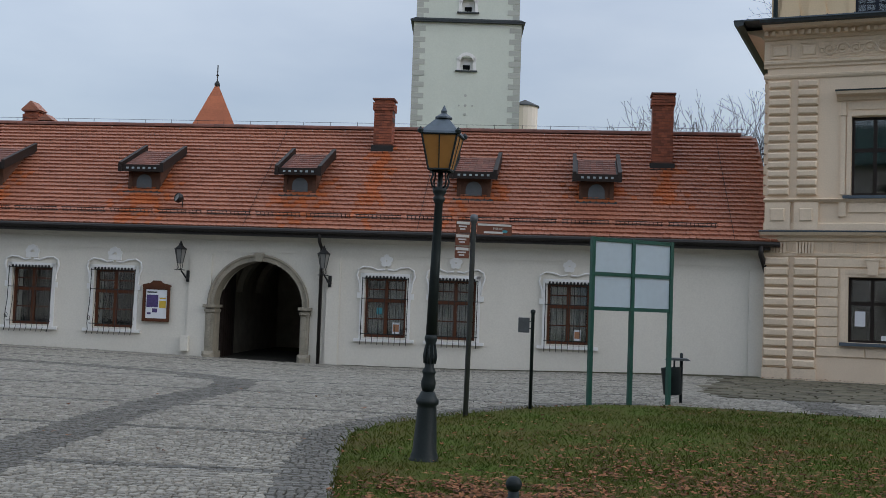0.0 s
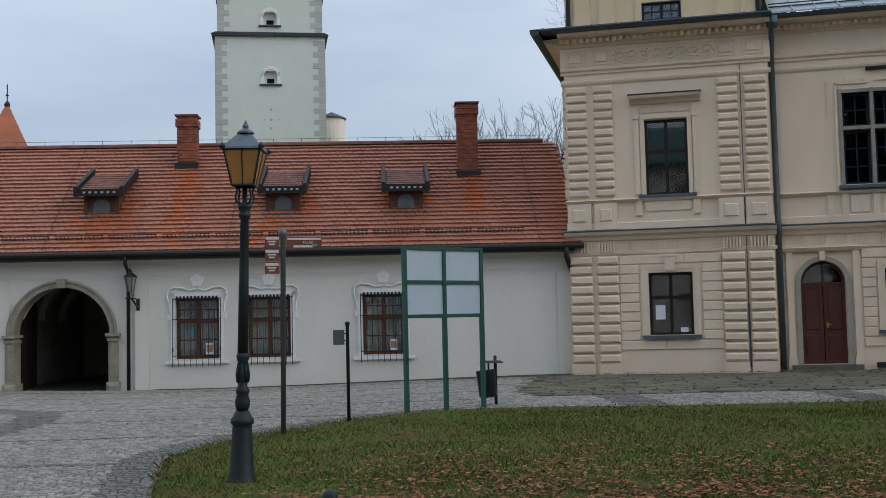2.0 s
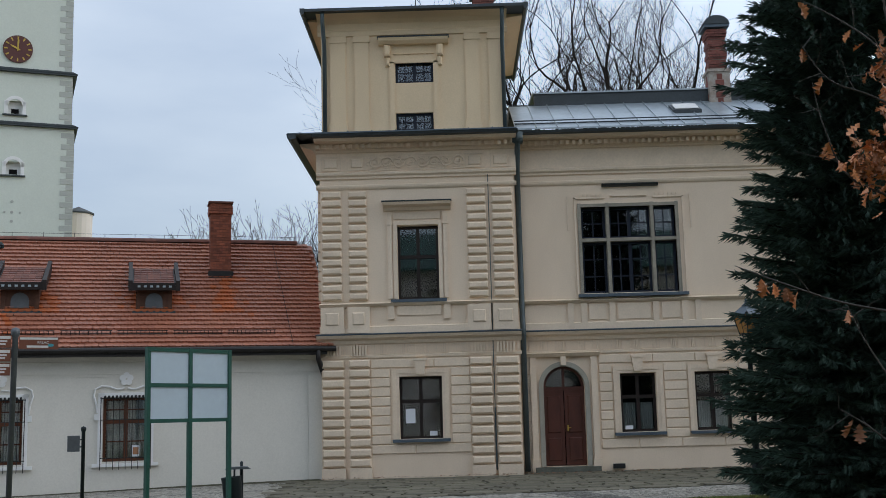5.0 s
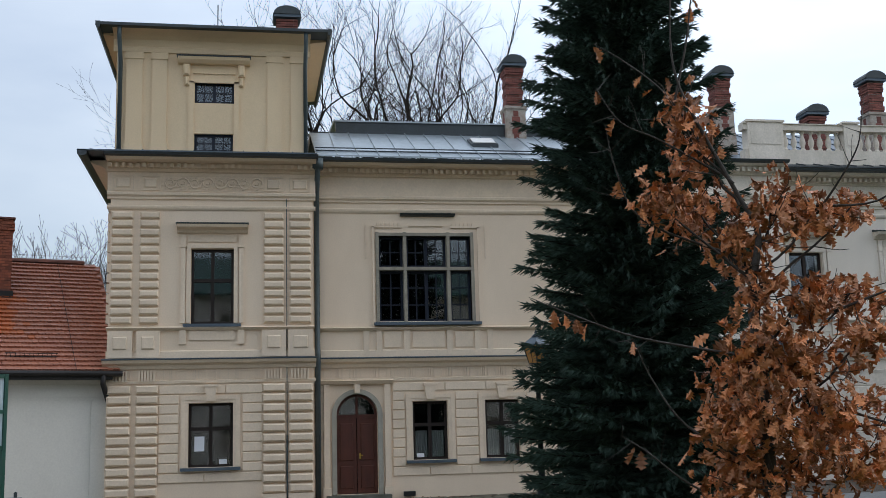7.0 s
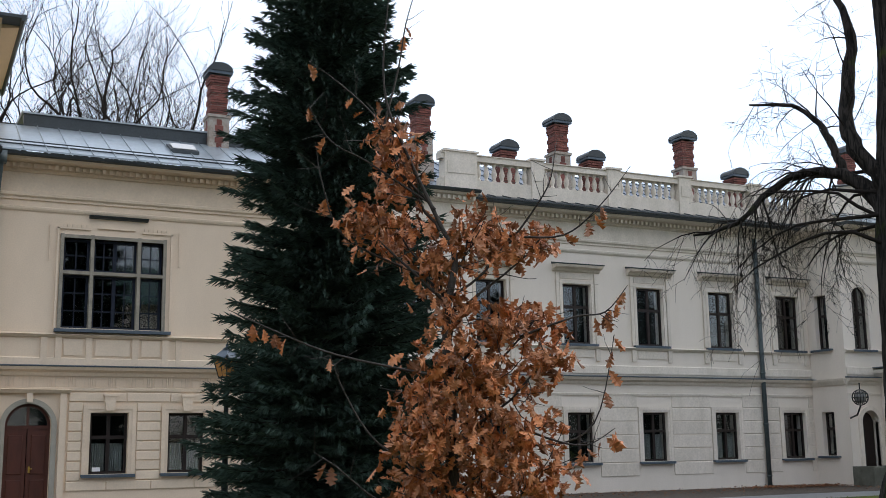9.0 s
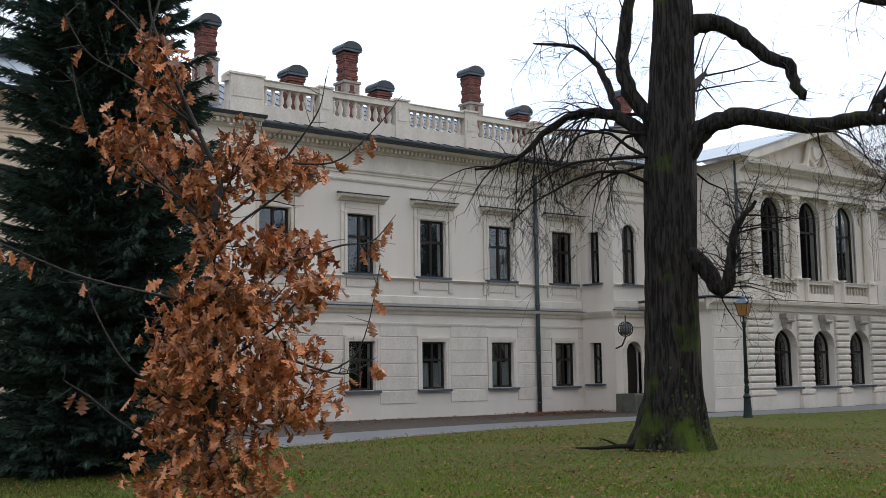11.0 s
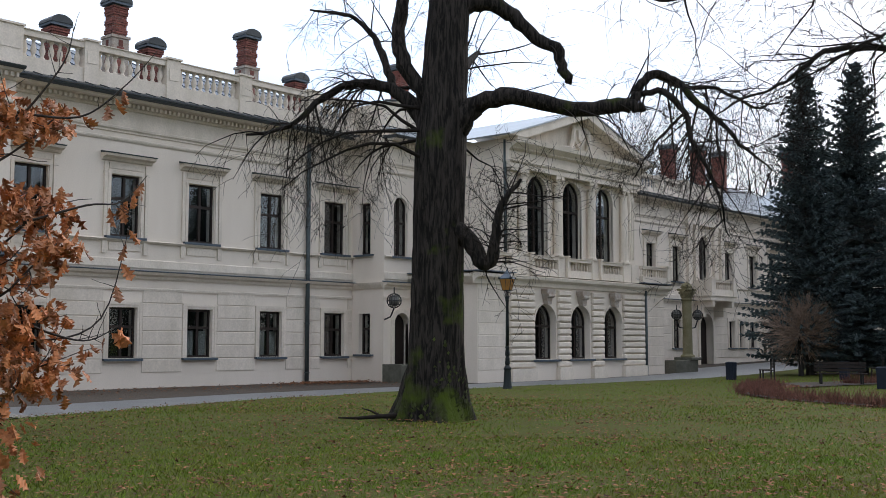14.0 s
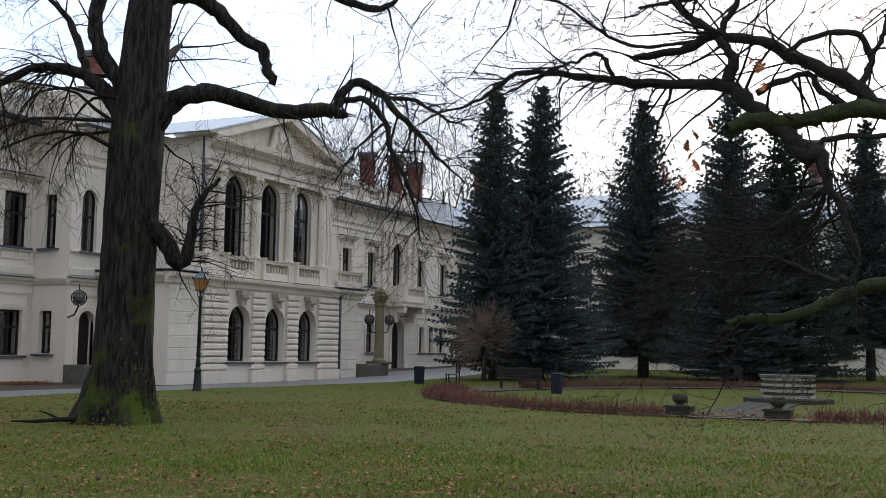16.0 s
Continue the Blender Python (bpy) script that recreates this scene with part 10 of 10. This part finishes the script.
def block_verts(c, ux, uy, a, b, lo, hi):
    """A sett with a slightly smaller, rounded-off top."""
    t = 0.82
    return [c + ux * p * a + uy * q * b + Vector((0, 0, lo)) for p, q in ((-1, -1), (1, -1), (1, 1), (-1, 1))] + \
           [c + ux * p * a * 0.95 + uy * q * b * 0.95 + Vector((0, 0, hi - 0.010)) for p, q in ((-1, -1), (1, -1), (1, 1), (-1, 1))] + \
           [c + ux * p * a * t + uy * q * b * t + Vector((0, 0, hi)) for p, q in ((-1, -1), (1, -1), (1, 1), (-1, 1))]


BLOCK_FACES = [(8, 9, 10, 11)] + [(i, (i + 1) % 4, (i + 1) % 4 + 4, i + 4) for i in range(4)] + [(i + 4, (i + 1) % 4 + 4, (i + 1) % 4 + 8, i + 8) for i in range(4)]
rnd = random.Random(77)
pools = {"sett": ([], []), "sett_dark": ([], [])}
sett_shared = {}
for k in range(3):
    for m in ("sett", "sett_dark"):
        me = bpy.data.meshes.new("sett")
        me.from_pydata(block_verts(Vector((0, 0, 0)), EU, EV, 0.036 + 0.005 * k, 0.034, -0.03, 0.03), [], BLOCK_FACES)
        me.materials.append(M[m])
        sett_shared[m, k] = me
near_setts = 0
v0 = 5.2
while v0 < 33.2:
    pitch = 0.080 if v0 < 15 else 0.098 if v0 < 21 else 0.12
    uoff = rnd.uniform(0, 0.1)
    u = -34.0 + uoff
    while u < 19.5:
        ln = rnd.uniform(0.85, 1.3) * pitch
        c = EU * (u + ln / 2) + EV * v0
        u += ln
        x, y = c.x, c.y
        if y < 5.5 or x < -y * 1.06 - 0.5 or x > 12.6:
            continue
        if (x > -6.8 and in_lawn(x, y)) or y > edge_y(SLAB_EDGE, x) or (x + 3.9) * -0.28047 + (y - 33.3) * 0.95986 > -0.05:
            continue
        dark = lawn_gap(x, y) < 0.5 and y < 21 and x < -4.4 or x > -3.0 and (u % 4.2) < 0.9 or abs((v0 - 10.15) % 3.05) < 0.24 and x < -4.6 or gap_to(ARC_BAND, x, y) < 0.4
        c.z = ground_z(x, y) + rnd.uniform(-0.006, 0.006)
        m = "sett_dark" if dark else "sett"
        if -6.6 < x < -4.9 and 8.2 < y < 10.4 and near_setts < 290:
            ob = new("sett", sett_shared[m, rnd.randint(0, 2)])
            ob.parent = plaza
            ob.matrix_basis = Matrix.Translation(c)
            near_setts += 1
            continue
        vv, ff = pools[m]
        o = len(vv)
        vv += block_verts(c, EU, EV, ln / 2 - 0.007, pitch / 2 - 0.007, -0.03, 0.03)
        ff += [tuple(i + o for i in f) for f in BLOCK_FACES]
    v0 += pitch
for m, (vv, ff) in pools.items():
    quick("setts", vv, ff, m, plaza, "worn granite setts" if m == "sett" else "darker basalt setts", "stuff")

# stone slabs along the palace
slab_v, slab_f, slab_n = [], [], 0
y = 22.0
row = 0
while y < 33.4:
    h = rnd.uniform(0.32, 0.55)
    x = -10.5 + rnd.uniform(0, 0.5)
    while x < 11.8:
        w = rnd.uniform(0.45, 1.0)
        cx_, cy_ = x + w / 2, y + h / 2
        x += w
        front = TY if cx_ < 2 else LY
        if cy_ - h / 2 < edge_y(SLAB_EDGE, cx_) or cy_ + h / 2 > front - 0.1 or (cx_ + 3.9) * -0.28047 + (cy_ - 33.3) * 0.95986 > -0.3 and cx_ < -3.9:
            continue
        c = Vector((cx_, cy_, ground_z(cx_, cy_) + rnd.uniform(-0.004, 0.008)))
        a = rnd.uniform(-0.05, 0.05)
        ux, uy = Vector((math.cos(a), math.sin(a), rnd.uniform(-0.01, 0.01))), Vector((-math.sin(a), math.cos(a), rnd.uniform(-0.012, 0.012)))
        vv = block_verts(c, ux, uy, w / 2 - 0.02, h / 2 - 0.02, -0.05, 0.035)
        if slab_n < 290:
            ob = quick("stone_slab", [p - c for p in vv], BLOCK_FACES, "slab", plaza)
            ob.matrix_basis = Matrix.Translation(c)
            slab_n += 1
        else:
            o = len(slab_v)
            slab_v += vv
            slab_f += [tuple(i + o for i in f) for f in BLOCK_FACES]
    y += h
if slab_v:
    quick("stone_slabs", slab_v, slab_f, "slab", plaza, "uneven mossy stone slabs", "stuff")

# mossy dirt and grass roots along the foot of the gatehouse
foot_a = [GATE @ Vector((q, -0.02, 0)) for q in (-12.4, -9, -6, -3, -0.2)]
foot_b = [GATE @ Vector((q, -w_, 0)) for q, w_ in ((-12.4, 0.22), (-9, 0.4), (-6, 0.5), (-3, 0.8), (-0.2, 1.0))]
ribbon("moss_strip", [(p.x, p.y) for p in foot_b], [(p.x, p.y) for p in foot_a], 0.037, "moss_soil", "dark mossy dirt along the wall foot", 40, 4)

# kerb along the lawn
rnd = random.Random(8)
kv, kf = [], []
for (xa, ya), (xb, yb) in zip(LAWN[2:16], LAWN[3:17]):
    d = Vector((xb - xa, yb - ya, 0))
    n = max(1, int(d.length / 0.5))
    d.normalize()
    for i in range(n):
        c = Vector((xa + (xb - xa) * (i + 0.5) / n, ya + (yb - ya) * (i + 0.5) / n, 0))
        c.z = ground_z(c.x, c.y)
        o = len(kv)
        kv += block_verts(c, d, Vector((-d.y, d.x, 0)), math.hypot(xb - xa, yb - ya) / n / 2 - 0.006, 0.045, -0.05, 0.03)
        kf += [tuple(j + o for j in f) for f in BLOCK_FACES]
quick("kerb", kv, kf, "sett_dark", plaza, "low stone kerb along the lawn", "stuff")

# grass
gen = np.random.default_rng(5)
poly = np.array(LAWN + [(74, -14)])


def inside_np(x, y):
    r = np.zeros(len(x), bool)
    q = np.roll(poly, -1, axis=0)
    for (xa, ya), (xb, yb) in zip(poly, q):
        if ya == yb:
            continue
        hit = ((ya > y) != (yb > y)) & (x < (xb - xa) * (y - ya) / (yb - ya) + xa)
        r ^= hit
    return r


def ground_np(x, y):
    z = np.maximum(0, x - 44.0) * 0.0145
    z = z - 0.24 * np.exp(-((x + 14.5) ** 2 / 60 + (y - 29) ** 2 / 50))
    return z - 0.07 * np.exp(-((x - 1) ** 2 / 90 + (y - 33) ** 2 / 30))


def scatter(n, d0, d1, shaded_side=None):
    d = np.sqrt(gen.uniform(d0 * d0, d1 * d1, n))
    a = np.radians(gen.uniform(-36, 93, n))
    x, y = d * np.sin(a), d * np.cos(a)
    ok = inside_np(x, y)
    if shaded_side is not None:
        ok &= (np.degrees(a) + gen.normal(0, 7, n) < 24) == shaded_side
    return x[ok], y[ok]


def grass(name, n, d0, d1, h, w, shaded_side=False):
    x, y = scatter(n, d0, d1, shaded_side)
    patch = 0.5 + 0.25 * np.sin(x * 1.3 + 2 * np.sin(y * 0.7) + 0.6 * y) * np.sin(y * 1.1 + 1.5 * np.sin(x * 0.9)) + 0.25 * np.sin(x * 3.7 + 3 * np.sin(y * 1.9)) * np.sin(y * 3.1 + 2.2 * np.sin(x * 2.3))
    keep = gen.uniform(0, 1, len(x)) < 0.6 + 0.4 * patch
    x, y, patch = x[keep], y[keep], patch[keep]
    k = len(x)
    z = ground_np(x, y) + 0.02
    a = gen.uniform(0, 6.283, k)
    hh = h * gen.uniform(0.45, 1.25, k) * (0.7 + 0.5 * patch)
    ww = w * gen.uniform(0.6, 1.3, k)
    lx, ly = gen.normal(0, 0.5, k) * hh, gen.normal(0, 0.5, k) * hh
    dx, dy = np.cos(a) * ww, np.sin(a) * ww
    p = np.stack([np.stack([x - dx, y - dy, z], 1), np.stack([x + dx, y + dy, z], 1), np.stack([x + lx * 0.45 + dx * 0.7, y + ly * 0.45 + dy * 0.7, z + hh * 0.65], 1), np.stack([x + lx, y + ly, z + hh], 1)], 1).reshape(-1, 3)
    i = np.arange(k) * 4
    f = np.stack([i, i + 1, i + 2, i + 3], 1)
    me = bpy.data.meshes.new(name)
    me.from_pydata(p.tolist(), [], f.tolist())
    me.materials.append(M["shaded_blade" if shaded_side else "blade"])
    tagged(new(name, me), "winter grass with shade in its darker colour" if shaded_side else "short uneven winter grass", "grass", kind="stuff")


# left of about 24 degrees the blades are coloured darker, as shade
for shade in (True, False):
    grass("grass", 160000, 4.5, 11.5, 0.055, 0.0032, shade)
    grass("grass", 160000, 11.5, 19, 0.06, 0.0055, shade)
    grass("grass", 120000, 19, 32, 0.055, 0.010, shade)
grass("grass", 80000, 32, 55, 0.05, 0.018)


def litter(name, x, y, size, lift=0.035):
    k = len(x)
    z = ground_np(x, y) + lift + gen.uniform(0, 0.025, k)
    a = gen.uniform(0, 6.283, k)
    s = size * gen.uniform(0.5, 1.25, k)
    t1, t2 = gen.normal(0, 0.35, k), gen.normal(0, 0.35, k)
    c, d = np.cos(a), np.sin(a)
    pts = []
    for u, v, b in ((-1.0, 0, 0.1), (-0.2, -0.55, 0.0), (0.9, -0.15, 0.15), (0.4, 0.5, 0.05)):
        pts.append(np.stack([x + s * (u * c - v * d), y + s * (u * d + v * c), z + s * np.abs(u * t1 + v * t2 + b)], 1))
    p = np.stack(pts, 1).reshape(-1, 3)
    i = np.arange(k) * 4
    me = bpy.data.meshes.new(name)
    me.from_pydata(p.tolist(), [], np.stack([i, i + 1, i + 2, i + 3], 1).tolist())
    me.materials.append(M["leaf_litter"])
    tagged(new(name, me), "scattered brown fallen leaves", "leaves", kind="stuff")


x, y = scatter(80000, 4.5, 32)
dens = np.sin(x * 0.8 + 1.2) * np.sin(y * 0.9 + 0.3 * x) + 0.6 * np.sin(x * 2.1) * np.sin(y * 1.9)
heavy = np.exp(-((x + 1.0) ** 2 / 12 + (y - 8.6) ** 2 / 5)) * 1.8 + np.exp(-((x - 6) ** 2 / 20 + (y - 7) ** 2 / 10)) * 0.6
keep = gen.uniform(0, 1, len(x)) < np.clip(0.17 + 0.17 * dens + heavy * (0.45 + 0.5 * dens), 0.04, 1)
litter("fallen_leaves", x[keep], y[keep], 0.034, 0.042)
for px_, py_, sx, sy, cnt in ((-1.6, 8.0, 1.1, 0.5, 4200), (0.6, 7.9, 1.2, 0.55, 3600), (-3.2, 8.8, 0.6, 0.5, 1300), (-0.3, 9.9, 1.5, 0.55, 1500), (2.6, 8.8, 1.1, 0.7, 1300), (0.4, 11.5, 1.8, 0.8, 800), (3.2, 12.2, 1.5, 0.8, 600), (-1.5, 12.8, 1.6, 0.8, 400), (-2.8, 11.0, 0.8, 0.6, 300), (7.5, 7.0, 2.0, 1.5, 900), (12, 9, 3, 2.5, 900), (10.5, 3.5, 2.5, 1.5, 900)):
    cnt = int(cnt * 1.6)
    x, y = gen.normal(px_, sx, cnt), gen.normal(py_, sy, cnt)
    ok = inside_np(x, y) & (np.sin(x * 5 + 2 * np.sin(y * 3)) * np.sin(y * 6 + x) > -0.45)
    litter("fallen_leaves", x[ok], y[ok], 0.038, 0.052)
x, y = scatter(62000, 7.5, 34)
ok = (np.arctan2(x, y) > 0.45) & (gen.uniform(0, 1, len(x)) < 0.55 + 0.45 * np.sin(x * 0.9 + np.sin(y * 1.3)) * np.sin(y * 0.8 + 0.7))
litter("fallen_leaves", x[ok], y[ok], 0.040, 0.062)
x, y = scatter(9000, 26, 50)
litter("fallen_leaves", x[::3], y[::3], 0.045, 0.05)
bx, by = gen.uniform(-4, 12, 700), 33.0 - np.abs(gen.normal(0, 0.25, 700)) - 0.1
litter("fallen_leaves", bx, by, 0.04, 0.03)
bx, by = gen.uniform(17, 33.4, 1500), 34.3 - np.abs(gen.normal(0, 2.0, 1500))
litter("fallen_leaves", bx, by, 0.05, 0.015)
bx, by = gen.normal(31.2, 1.3, 1600), gen.normal(33.2, 0.5, 1600)
litter("fallen_leaves", bx[by < 34.4], by[by < 34.4], 0.06, 0.03)
an = gen.uniform(1.6, 4.6, 3500)
rr_ = CR - 0.55 + gen.normal(0, 0.35, 3500)
litter("fallen_leaves", CX + rr_ * np.cos(an), CY + rr_ * np.sin(an), 0.06, 0.085)
bx, by = gen.uniform(-12, -4.6, 60), gen.uniform(6, 18, 60)
ok = ~inside_np(bx, by)
litter("fallen_leaves", bx[ok], by[ok], 0.045, 0.035)

# the roof tiles nearest to the yard, each by itself
base_tile = near_tiles[0][0].copy()
me = bpy.data.meshes.new("roof_tile")
me.from_pydata([p - base_tile for p in near_tiles[0]], [], tile_faces(0))
me.materials.append(M["tile"])
for v in near_tiles:
    ob = new("roof_tile", me)
    ob.parent = roof
    ob.matrix_basis = Matrix.Translation(v[0])
